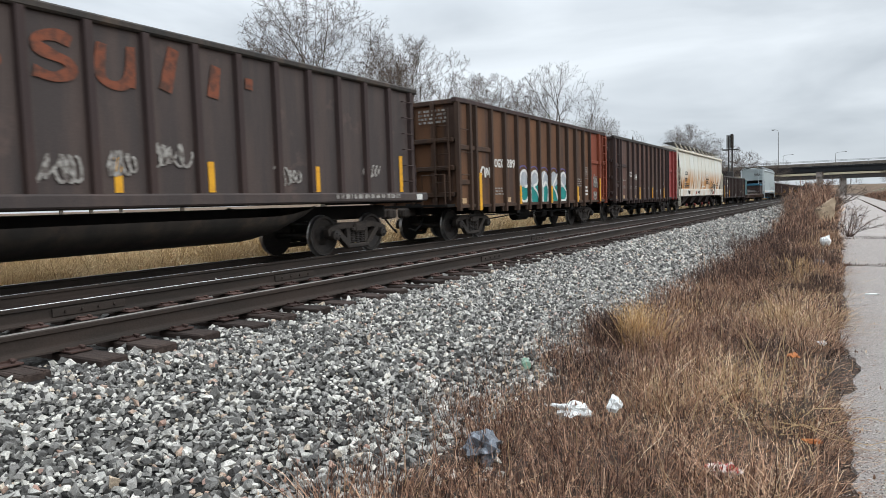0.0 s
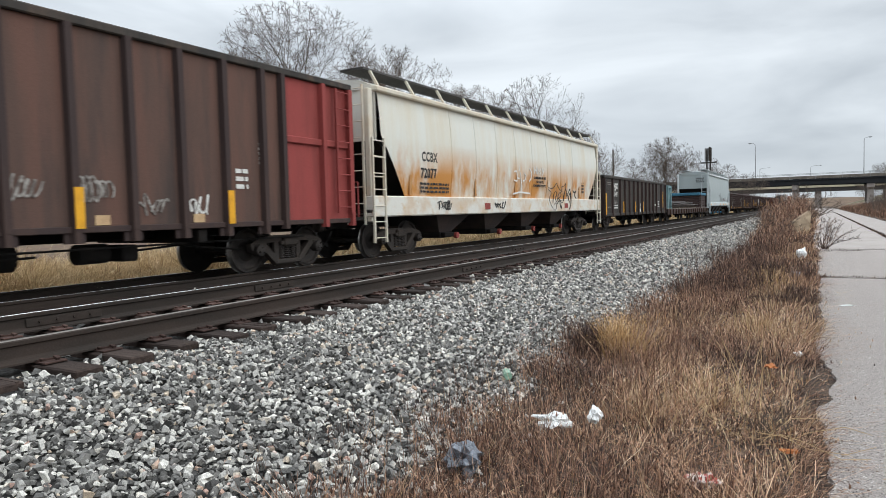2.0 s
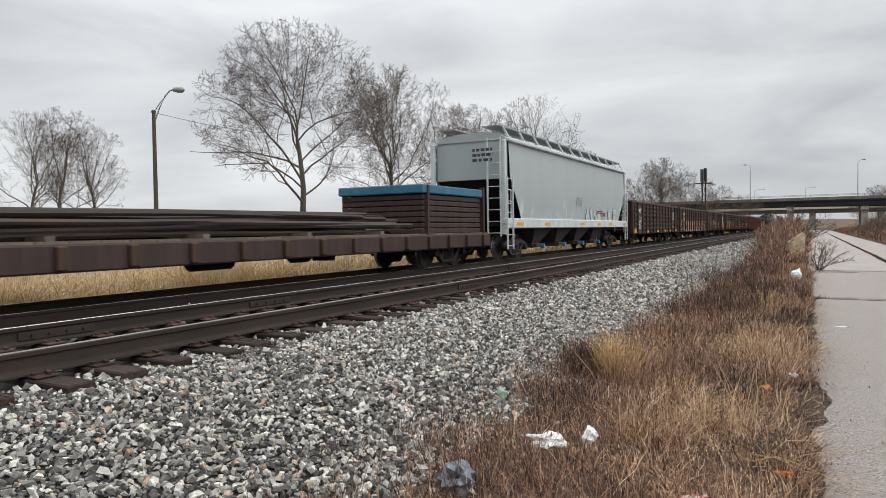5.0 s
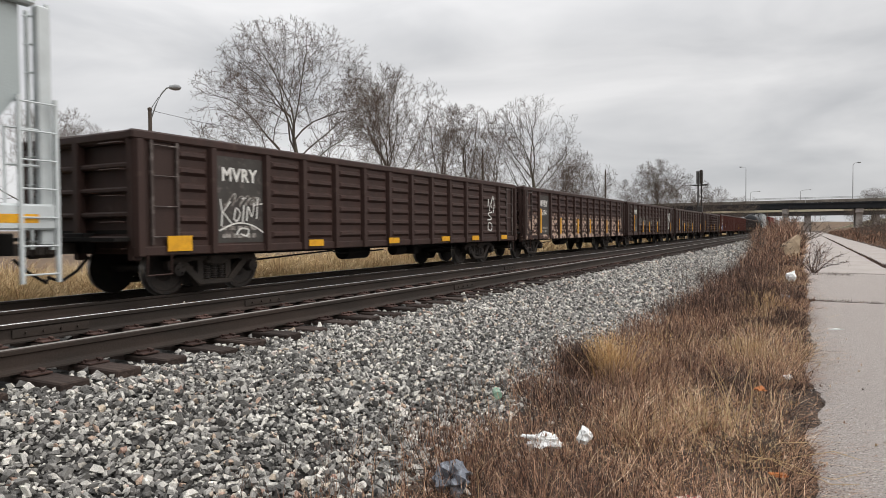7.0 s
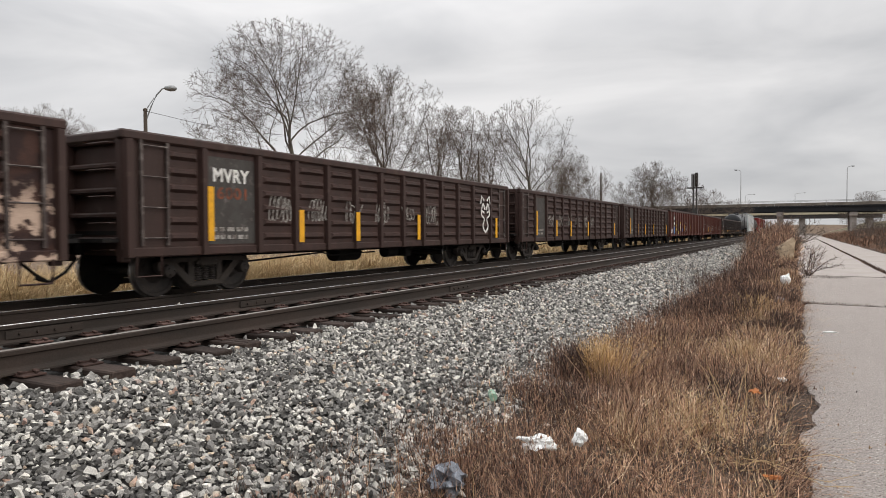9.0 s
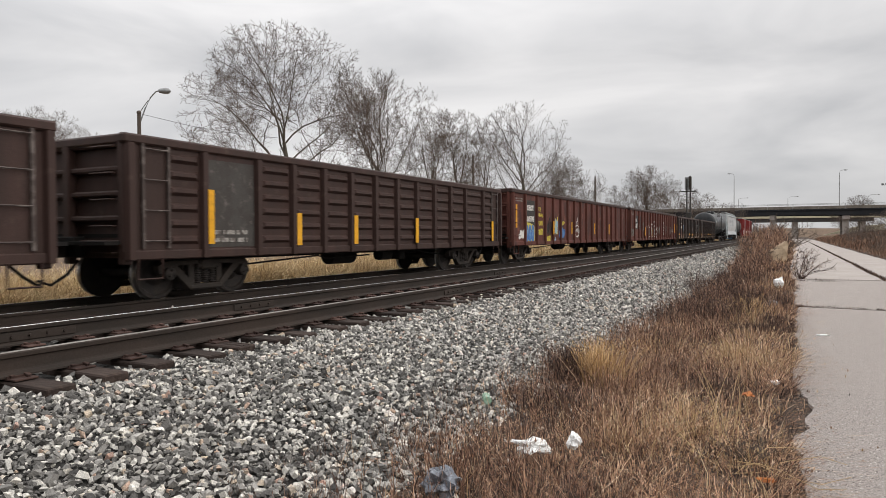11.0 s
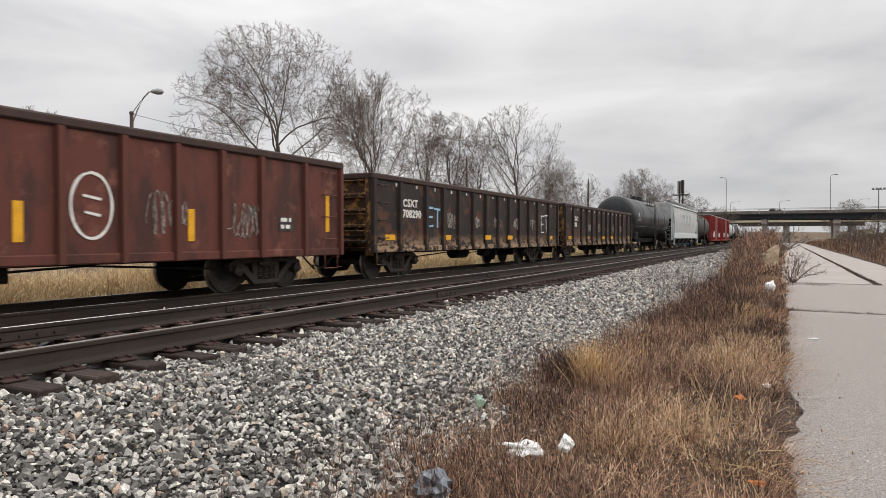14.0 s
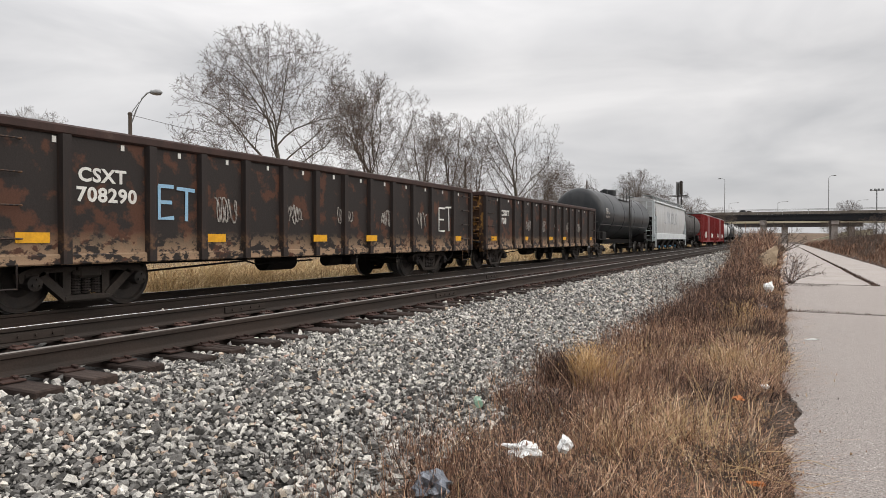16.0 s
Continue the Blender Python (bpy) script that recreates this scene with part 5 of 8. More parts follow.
def box_car(u, L, label, mat):
    car = tagged(new("box_car"), label, "railway wagon", group="box cars")
    CARS.append((car, u))
    add_running_gear(car, L, 2.2, clean=True)
    z0, z1 = 0.85, 4.35
    part("body", Geo().box(-1.46, 1.46, 0.2, L - 0.2, z0, z1, 0.03), mat, car)
    part("roof", Geo().prism([(-1.5, z1), (1.5, z1), (1.48, z1 + 0.1), (0, z1 + 0.26), (-1.48, z1 + 0.1)], "y", 0.1, L - 0.1), "galvanised", car)
    for s in (-1, 1):
        n = 16
        for k in range(n):
            y = 0.35 + (L - 0.7) * k / (n - 1)
            if abs(y - L / 2) < 2.0:
                continue
            part("side_post", rib_geo(z0, z1, 0.13, 0.09), mat, car, at=(s * 1.458, y, 0), turn=-90 if s > 0 else 90, key=("box_post", mat))
        for d in (-1, 1):
            g = Geo().box(0, 0.07, 0.02, 1.72, z0 + 0.12, z1 - 0.12, 0.02)
            for j in range(5):
                g.box(0.06, 0.10, 0.1, 1.64, z0 + 0.4 + j * 0.62, z0 + 0.5 + j * 0.62, 0.01)
            dr = part("door", g, mat, car, at=(s * 1.46 - (0.07 if s < 0 else 0), L / 2 + (0 if d > 0 else -1.74), 0), key=("box_door", mat))
            part("door_bar", Geo().tube([(0.12, 0.9, z0 + 0.2), (0.12, 0.9, z1 - 0.2)], 0.02, 5), "galvanised", dr, key="door_bar")
        part("side_sill", Geo().box(min(s * 1.3, s * 1.5), max(s * 1.3, s * 1.5), 0.2, L - 0.2, z0 - 0.18, z0, 0.02), mat, car)
        add_ladder(car, s * 1.47, 0.4, 0.6, z1 - 0.2, 0.45, 9, mat, side=s)
        add_ladder(car, s * 1.47, L - 0.85, 0.6, z1 - 0.2, 0.45, 9, mat, side=s)
    for y, way in ((0.2, 1), (L - 0.2, -1)):
        for j in range(8):
            part("end_corrugation", Geo().box(-1.35, 1.35, -0.06, 0.06, -0.09, 0.09, 0.05), mat, car, at=(0, y, z0 + 0.35 + j * 0.42), key=("corrugation", mat))
    return car


def flat_car(u, L):
    car = tagged(new("flat_car"), "rusty flat car with teal end racks, loaded with steel bars", "railway wagon")
    CARS.append((car, u))
    add_running_gear(car, L, 2.2)
    part("deck_frame", Geo().box(-1.5, 1.5, 0.1, L - 0.1, 0.86, 0.98, 0.02), "underframe", car)
    for s in (-1, 1):
        part("side_sill", Geo().box(min(s * 1.4, s * 1.53), max(s * 1.4, s * 1.53), 0.1, L - 0.1, 0.58, 1.0, 0.03), "rib_dark", car)
        for k in range(17):
            part("stake_pocket", Geo().box(0, 0.09, -0.08, 0.08, 0.62, 0.97, 0.02), "rib_rust", car, at=(s * 1.53 - (0.09 if s < 0 else 0), 0.7 + k * (L - 1.4) / 16, 0), key="stake_pocket")
    for k in range(40):
        part("deck_board", Geo().box(-1.45, 1.45, 0.01, L / 40 - 0.02, 0.98, 1.04), "deck_wood", car, at=(0, 0.1 + k * (L - 0.2) / 40, 0), key=("deck_board", L))
    # end rack of teal frames
    for y, way in ((0.35, 1),):
        g = Geo()
        for yy in (0, 1.15):
            for xx in (-1.42, 1.42):
                g.beam((xx, y + yy, 1.0), (xx, y + yy, 2.62), 0.14, 0.16)
            g.beam((-1.42, y + yy, 2.62), (1.42, y + yy, 2.62), 0.16, 0.18)
        for xx in (-1.42, 1.42):
            g.beam((xx, y, 2.62), (xx, y + 1.15, 2.62), 0.14, 0.16)
            g.beam((xx, y, 1.05), (xx, y + 1.15, 2.5), 0.08, 0.1)
        for xx in (-0.7, 0.0, 0.7):
            g.beam((xx, y, 1.0), (xx, y, 2.62), 0.1, 0.12)
        part("end_rack", g, "teal_paint", car, "chipped teal steel end rack")
        part("end_board", Geo().box(-1.3, 1.3, y + 1.05, y + 1.12, 1.06, 2.1, 0.01), "rib_dark", car)
    g = Geo()
    y = L - 0.5
    for xx in (-1.42, 0, 1.42):
        g.beam((xx, y, 1.0), (xx, y, 2.5), 0.12, 0.14)
        g.beam((xx, y - 3.6, 1.0), (xx, y - 3.6, 2.4), 0.12, 0.14)
    for z in (1.5, 2.0):
        g.beam((-1.42, y, z), (1.42, y, z), 0.08, 0.12)
    part("end_rack", g, "rib_dark", car)
    return car


def steel_load(u, L):
    """Bundles of bars lying on the flat car; they ride with it."""
    rng = random.Random(11)
    ld = tagged(new("steel_bar_load"), "loose dark steel bars piled on the flat car", "steel load")
    CARS.append((ld, u))
    for k in range(46):
        x = rng.uniform(-1.25, 1.3)
        z = 1.09 + 0.05 * (k % 9) + rng.uniform(0, 0.03)
        a, b = rng.uniform(1.7, 3.5), rng.uniform(L - 7.5, L - 4.4)
        sag = rng.uniform(-0.04, 0.12)
        g = Geo().tube([(x, a, z), (x + rng.uniform(-0.2, 0.2), (a + b) / 2, z + sag), (x + rng.uniform(-0.35, 0.35), b, z + rng.uniform(-0.02, 0.16))], rng.uniform(0.03, 0.05), 5)
        part("bar", g, "steel_stock", ld)
    for k in range(5):
        part("timber_bearer", Geo().box(-1.35, 1.4, -0.07, 0.07, 1.04, 1.12), "deck_wood", ld, at=(0, 2.5 + k * 2.8, 0), key="timber_bearer")
    st = tagged(new("stacked_rack"), "stack of dark panels under a blue top beam", "steel load")
    CARS.append((st, u + L - 4.3))
    for k in range(7):
        part("panel", Geo().box(-1.4, 1.4, 0, 3.7, 0, 0.14, 0.02), "rib_dark", st, at=(0, 0, 1.04 + k * 0.16), key="stack_panel")
    part("top_edge", Geo().box(-1.46, 1.46, -0.1, 3.8, 2.17, 2.42, 0.03), "blue_paint", st, "weathered blue top beam")


# ---- the cars in train order: distance of each front end along the track at the start ----
def build_train():
    c = tub_gondola(-2.9, 17.6)
    X = HALF - 0.055
    # faded house lettering: plain strokes in its colour
    curve = ((0.95, 0.9), (0.6, 1.0), (0.2, 0.88), (0.18, 0.66), (0.5, 0.52), (0.85, 0.4), (0.9, 0.16), (0.5, 0.0), (0.05, 0.1))
    for pts, w in (([(6.9 + 0.6 * a, 3.02 + 0.58 * b) for a, b in curve], 0.19), ([(7.92 + 0.6 * a, 3.02 + 0.58 * b) for a, b in curve], 0.19),
                   ([(8.95, 3.62), (8.9, 3.2), (9.02, 3.04), (9.25, 3.04), (9.36, 3.2), (9.42, 3.64), (9.38, 3.02)], 0.17), ([(10.2, 3.75), (10.1, 3.4), (10.0, 3.05)], 0.24),
                   ([(11.05, 3.6), (11.0, 3.35), (10.95, 3.05)], 0.24), ([(11.8, 3.5), (11.78, 3.3)], 0.2)):
        part("faded_letter", ribbon(Geo(), pts, w), "faded_orange", c, "flaking orange painted letter", at=(X, 0, 0))
    for y, z in ((7.2, 1.42), (9.03, 1.42), (10.77, 1.42), (13.51, 1.42), (16.59, 1.42)):
        stripe(c, y, z, 1.95 if y < 16 else 2.3)
    for k, (y, z, w) in enumerate(((6.6, 1.6, 0.6), (7.85, 1.55, 0.65), (9.66, 1.8, 0.75), (8.9, 1.65, 0.5), (12.3, 1.52, 0.75), (15.05, 1.7, 0.7))):
        scrawl(c, 20 + k, y, z, w, 0.42, "faded_white", 0.055, 2, x=X)
    bars(c, 3, 14.0, 1.27, 2.4, 1, 0.10, "faded_white", x=HALF + 0.065)
    part("white_patch", Geo().box(0, 0.01, 17.15, 17.4, 1.22, 1.36), "white_paint", c, at=(HALF + 0.062, 0, 0))

    c = high_gondola(16.5, 13.95, "rust-brown high-sided gondola with teal and white graffiti", "rust_brown", "rib_rust", "orange_end", "rib_dark")
    X = HALF - 0.062
    write(c, "COGX", 0.36, 2.30, 2.20, x=X, width=0.80)
    write(c, "289", 0.36, 3.36, 2.22, x=X, width=0.66)
    stripe(c, 1.22, 0.86, 1.98, 0.15)
    for y in (4.14, 6.97, 9.84):
        stripe(c, y, 1.0, 1.62, 0.14)
    stripe(c, 12.78, 1.0, 2.0, 0.14)
    forms = [[[(0.74, 1.9), (0.52, 2.13), (0.2, 2.08), (0.05, 1.8), (0.06, 1.4), (0.25, 1.1), (0.6, 1.12), (0.75, 1.35), (0.72, 1.6), (0.42, 1.58)]],
             [[(0.08, 1.05), (0.06, 1.6), (0.15, 2.0), (0.45, 2.15), (0.7, 1.98), (0.62, 1.72), (0.3, 1.6), (0.62, 1.4), (0.82, 1.05)]],
             [[(0.2, 1.05), (0.22, 1.5), (0.2, 1.85), (0.42, 2.15)], [(0.2, 1.55), (0.5, 1.75), (0.72, 1.5), (0.66, 1.05)]],
             [[(0.08, 1.05), (0.12, 1.45), (0.1, 1.8), (0.06, 2.12)], [(0.74, 2.1), (0.5, 1.85), (0.28, 1.64), (0.55, 1.4), (0.8, 1.05)]],
             [[(0.76, 1.95), (0.5, 2.15), (0.2, 2.05), (0.15, 1.8), (0.5, 1.6), (0.76, 1.38), (0.62, 1.1), (0.1, 1.08)]]]
    for k, y in enumerate((4.3, 5.22, 6.16, 7.12, 8.06)):
        yb = y + 0.02
        blob = [(yb + 0.05, 1.02), (yb + 0.72, 1.02), (yb + 0.80, 1.4), (yb + 0.66, 1.66), (yb + 0.05, 1.60)]
        part("graffiti_fill", Geo().prism(rounded(blob, True), "x", 0, 0.006), "teal_spray", c, "teal sprayed letter fill", at=(X, 0, 0))
        blob = [(yb + 0.05, 1.60), (yb + 0.66, 1.66), (yb + 0.74, 1.95), (yb + 0.5, 2.15), (yb + 0.25, 2.15), (yb + 0.04, 1.95)]
        part("graffiti_fill", Geo().prism(rounded(blob, True), "x", 0, 0.006), "grey_spray", c, "grey sprayed letter fill", at=(X + 0.003, 0, 0))
        g = Geo()
        for line in forms[k]:
            ribbon(g, [(yb + a, b) for a, b in line], 0.10)
        part("graffiti_outline", g, "white_paint", c, "white sprayed outline", at=(X + 0.012, 0, 0))
        g = Geo()
        ribbon(g, [(yb + 0.84, 1.8), (yb + 0.82, 2.08), (yb + 0.5, 2.29), (yb + 0.1, 2.24), (yb - 0.04, 1.95)], 0.06)
        part("graffiti_outline", g, "violet_spray", c, "violet sprayed outline", at=(X + 0.004, 0, 0))
    scrawl(c, 31, 1.4, 1.85, 0.85, 0.34, "white_paint", 0.07, 2, x=X)
    scrawl(c, 32, 12.2, 1.45, 0.6, 0.75, "faded_white", 0.05, 3, x=X)
    scrawl(c, 37, 12.2, 1.05, 0.5, 0.4, "faded_white", 0.09, 2, x=X)
    bars(c, 33, 10.1, 1.9, 0.6, 4, 0.05, x=X)
    bars(c, 38, 11.2, 2.4, 0.25, 6, 0.05, x=X)
    bars(c, 34, 11.05, 1.55, 0.4, 3, 0.08, "white_paint", x=X)
    bars(c, 35, 2.5, 1.5, 0.7, 3, 0.05, x=X)
    for y in (0.35, 3.4, 6.2, 10.2):
        part("reflector", Geo().box(0, 0.008, 0, 0.24, 0, 0.15), "reflector_tan", c, at=(X, y, 1.08), key="reflector")
    bars(c, 36, 0.3, 3.72, 0.95, 4, 0.06, x=0.0).rotation_euler = (0, 0, radians(-90))

    c = high_gondola(31.75, 13.95, "dark brown high-sided gondola with a red end panel", "dark_brown", "rib_dark", "red_end", "black_paint", first=2.5)
    write(c, "PTX", 0.36, 2.66, 2.16, x=X, width=0.66)
    write(c, "214", 0.38, 3.66, 2.05, x=X, width=0.62)
    stripe(c, 1.30, 0.95, 1.75, 0.15)
    for y in (4.44, 7.23, 10.1):
        stripe(c, y, 1.02, 1.62, 0.14)
    for k, y in enumerate((5.3, 6.25, 7.35, 8.3, 9.2)):
        scrawl(c, 40 + k, y, 1.4 if k < 3 else 1.15, 0.55, 0.4, "faded_white" if k < 4 else "white_paint", 0.035, 2, x=X)
    for k, y in enumerate((1.5, 2.7, 3.75)):
        bars(c, 45 + k, y, 1.65, 0.55, 2, 0.05, x=X)
    bars(c, 48, 10.4, 1.95, 0.3, 3, 0.08, "white_paint", x=X)
    bars(c, 49, 1.42, 1.95, 0.7, 1, 0.05, "faded_white", x=X)
    bars(c, 50, 11.0, 2.5, 0.25, 5, 0.05, x=X)
    for y in (0.35, 1.7, 3.75, 5.5, 7.6, 9.4):
        part("reflector", None, "reflector_tan", c, at=(X, y, 1.06), key="reflector")
    bars(c, 51, 0.3, 3.72, 0.95, 4, 0.06, x=0.0).rotation_euler = (0, 0, radians(-90))
    part("white_edge", Geo().box(-1.2, 0.9, -0.012, 0.0, 4.0, 4.07), "faded_white", c, "scraped white top edge", at=(0, -0.035, 0))

    c = covered_hopper(46.3, 19.5, "cream covered hopper with orange rust streaks and dark graffiti", "cream", "cream_clean", "cream_sill", "coal_brown", "hopper_red")
    X = HALF - 0.062
    write(c, "CCBX", 0.36, 2.47, 2.54, "black_letter", x=X + 0.06, width=0.86)
    write(c, "72077", 0.36, 2.42, 2.10, "black_letter", x=X + 0.05, width=0.86)
    bars(c, 50, 2.4, 1.9, 1.6, 3, 0.06, "black_letter", x=X + 0.03)
    write(c, "HAMMERING ON SIDE", 0.13, 10.66, 2.32, "black_letter", x=X + 0.075, width=1.26)
    write(c, "OF CAR WILL", 0.13, 10.92, 2.17, "black_letter", x=X + 0.07, width=0.78)
    write(c, "CONTAMINATE PRODUCT", 0.13, 10.60, 2.02, "black_letter", x=X + 0.065, width=1.36)
    g = Geo()
    for line in ([(12.02, 2.3), (12.08, 1.95), (12.4, 1.84), (12.2, 1.6), (12.3, 1.4), (12.75, 1.12), (13.0, 1.22), (12.95, 1.42), (12.72, 1.34)],
                 [(12.1, 2.02), (12.5, 1.98), (12.85, 2.1), (13.05, 2.2), (13.3, 2.02), (13.7, 1.86), (13.6, 2.05), (13.95, 2.12), (14.2, 2.22), (14.1, 1.95)],
                 [(12.6, 1.42), (12.68, 1.75), (12.95, 1.88), (13.05, 1.72), (12.85, 1.62), (13.0, 1.45)], [(13.1, 1.5), (13.25, 1.75), (13.5, 1.85), (13.55, 1.7), (13.25, 1.6), (13.6, 1.5)],
                 [(13.05, 1.36), (13.35, 1.5), (13.7, 1.42), (13.85, 1.55), (13.8, 1.8)], [(13.9, 1.5), (13.98, 1.8), (14.2, 1.98), (14.3, 1.7), (14.55, 1.9), (14.7, 2.0), (14.75, 1.7), (14.68, 1.4)],
                 [(14.45, 1.5), (14.6, 1.75), (14.8, 1.85), (14.85, 1.5), (14.75, 1.28), (14.6, 1.14)], [(13.4, 1.4), (13.55, 1.16), (13.62, 1.3)], [(15.1, 1.95), (15.3, 1.86), (15.5, 1.95), (15.35, 1.75), (15.55, 1.6)]):
        ribbon(g, line, 0.032)
    part("graffiti", g, "black_letter", c, "black sprayed scrawl", at=(HALF + 0.045, 0, 0))
    g = Geo()
    for line in ([(8.75, 2.5), (9.0, 2.52), (9.02, 2.2), (8.72, 2.22)], [(9.0, 2.3), (9.28, 2.28)], [(9.26, 2.75), (9.22, 2.55)], [(9.35, 2.5), (9.42, 2.1), (9.40, 1.75)], [(9.7, 2.5), (9.85, 2.4), (9.75, 2.25), (9.55, 2.2)], [(10.2, 2.7), (10.4, 2.55), (10.38, 2.35), (10.15, 2.2)],
                 [(8.6, 1.72), (9.3, 1.8), (10.2, 1.76)]):
        ribbon(g, line, 0.06)
    part("graffiti", g, "white_paint", c, "thin white sprayed strokes", at=(HALF + 0.005, 0, 0))
    g = Geo()
    for line in ([(10.7, 2.5), (10.74, 2.8)], [(10.72, 2.66), (10.9, 2.64), (10.92, 2.8), (10.95, 2.5)], [(11.05, 2.5), (11.05, 2.76)], [(11.35, 2.72), (11.2, 2.62), (11.36, 2.5)], [(11.5, 2.78), (11.6, 2.6), (11.75, 2.75), (11.55, 2.48)]):
        ribbon(g, line, 0.06)
    part("graffiti", g, "white_paint", c, "thin white sprayed strokes", at=(HALF + 0.01, 0, 0))
    scrawl(c, 55, 3.2, 1.2, 0.8, 0.28, "black_letter", 0.035, 3, x=HALF + 0.025)
    scrawl(c, 58, 7.0, 1.2, 0.9, 0.26, "black_letter", 0.04, 2, x=HALF + 0.025)
    bars(c, 59, 16.6, 2.3, 0.3, 4, 0.08, "black_letter", x=X + 0.04)
    for y in (1.85, 5.7, 8.9, 16.2):
        part("rust_stripe", Geo().box(0, 0.012, 0, 0.12, 1.62, 2.5), "rust_stain", c, at=(HALF - 0.04, y, 0), key="rust_stripe")
    for y in (6.3, 14.1):
        part("placard", Geo().box(0, 0.012, 0, 0.4, 0, 0.2), "hopper_red", c, at=(HALF + 0.022, y, 1.2), key="red_placard")

    c, step = gondola(66.55, 15.75, "gondola_car", "plain black steel gondola with white stencilled lettering", "black_paint", "rib_dark", "black_paint", bays=9, z1=2.74, outer=(1.6, 3.15))
    X = HALF - 0.034
    write(c, "DJJX", 0.40, 1.78, 2.18, x=X, width=1.02)
    write(c, "3149", 0.34, 1.90, 1.78, x=X, width=0.78)
    bars(c, 60, 1.75, 1.25, 1.0, 2, 0.07, "white_paint", x=X)
    bars(c, 61, 0.75, 2.45, 0.7, 2, 0.05, x=X)
    bars(c, 64, 0.75, 1.18, 0.7, 1, 0.05, x=X)
    bars(c, 62, 1.9, 1.5, 0.75, 3, 0.04, x=X)
    stripe(c, 0.06, 0.82, 1.9, 0.16)
    for y in (3.96, 6.75, 8.8, 11.85):
        stripe(c, y, 0.88, 1.5, 0.14)
    stripe(c, 14.85, 1.1, 2.2, 0.13)
    g = Geo()
    ribbon(g, [(8.05, 1.42), (8.05, 0.95)], 0.07)
    g.prism([(7.90, 1.06), (8.05, 0.82), (8.20, 1.06)], "x", 0, 0.006)
    part("arrow_mark", g, "white_paint", c, "white painted arrow", at=(X, 0, 0))
    bars(c, 63, 13.2, 1.5, 0.4, 4, 0.06, "white_paint", x=X)
    bars(c, 65, 12.2, 1.25, 0.3, 1, 0.1, "white_paint", x=X)
    bars(c, 66, -1.3, 2.72, 2.3, 1, 0.09, "faded_white", x=0.03).rotation_euler = (0, 0, radians(-90))

    flat_car(83.3, 20.0)
    steel_load(83.3, 20.0)

    c = covered_hopper(104.4, 17.6, "clean pale grey covered hopper with whitened lower sides", "pale_grey", "pale_trim", "pale_trim", "dark_post", "gate_blue", eave=4.28, sill=(1.16, 1.52), bulge=0.06)
    for y in (1.0, 3.9, 8.6, 11.4, 13.6, 16.6):
        stripe(c, y, 1.26, 1.38, 0.62)
    bars(c, 70, 11.6, 1.95, 0.9, 2, 0.05, "dark_post", x=HALF - 0.03)
    bars(c, 71, 8.2, 2.5, 0.9, 4, 0.06, "grey_spray", x=HALF - 0.01)
    bars(c, 72, 14.6, 2.05, 0.6, 3, 0.04, "white_paint", x=HALF - 0.02)
    part("placard", None, "hopper_red", c, at=(HALF - 0.05, 12.6, 1.72), key="red_placard")
    rng = random.Random(77)
    g = Geo()
    for k in range(26):
        y = rng.choice((9.9, 11.3, 12.9, 14.0)) + rng.uniform(-0.3, 1.1)
        h = rng.uniform(0.25, 0.75)
        g.prism(rounded([(y, 1.5), (y + rng.uniform(0.12, 0.3), 1.5), (y - h * 0.15 + 0.1, 1.5 + h * 0.6), (y - h * 0.25, 1.5 + h), (y - h * 0.2 - 0.03, 1.5 + h * 0.6)], True, 3), "x", 0, 0.001 + 0.0008 * k)
    part("splash_mark", g, "splash", c, "white dried splashes", at=(HALF - 0.055, 0, 0))
    bars(c, 73, 0.3, 3.9, 0.8, 3, 0.1, "dark_post", x=0.0).rotation_euler = (0, 0, radians(-90))

    mv = "brown gondola with pressed side panels, white letters and graffiti"
    for k, (u, L, marks) in enumerate(((123.1, 15.8, "a"), (139.65, 15.7, "b"), (156.2, 15.6, "c"), (172.9, 15.6, "d"), (189.55, 15.3, "e"))):
        body = "mv_worn" if marks == "b" else "mv_brown"
        c, step = gondola(u, L, "gondola_car", {"a": mv, "b": "brown gondola with peeling whitened lower panels and yellow strips"}.get(marks, "brown gondola with pressed side panels and yellow strips"),
                          body, "mv_brown", "mv_brown", bays=9, corrugated=True, z1=2.66, group="brown pressed-side gondola cars", outer=(1.62, 2.98))
        part("number_panel", Geo().box(0, 0.004, 1.72, 2.9, 0.92, 2.5), "mv_panel", c, at=(X - 0.006, 0, 0))
        if marks in "abc":
            write(c, "MVRY", 0.34, 1.86, 2.06, "white_paint", x=X, width=0.9)
        if marks == "b":
            write(c, "6174", 0.30, 2.02, 1.70, "white_paint", x=X, width=0.6)
        if marks == "c":
            write(c, "6001", 0.30, 1.95, 1.75, "faded_orange", x=X, width=0.74)
        bars(c, 80 + k, 1.86, 1.15, 0.85, 2, 0.08, "faded_white", x=X)
        if marks == "a":
            g = Geo()
            for line in ([(1.82, 1.72), (1.86, 1.45), (1.84, 1.22)], [(2.06, 1.68), (1.88, 1.48), (2.08, 1.28)], [(2.14, 1.34), (2.2, 1.56), (2.3, 1.46), (2.22, 1.32), (2.14, 1.36)], [(2.36, 1.30), (2.4, 1.62)], [(2.34, 1.74), (2.46, 1.76)],
                         [(2.46, 1.32), (2.5, 1.6), (2.6, 1.4), (2.66, 1.68)], [(2.72, 1.36), (2.76, 1.78)], [(2.62, 1.62), (2.88, 1.66)], [(1.78, 1.14), (2.2, 1.28), (2.6, 1.24), (2.9, 1.10)], [(2.2, 1.06), (2.3, 1.18), (2.5, 1.16), (2.45, 1.04), (2.3, 1.08)]):
                ribbon(g, line, 0.03)
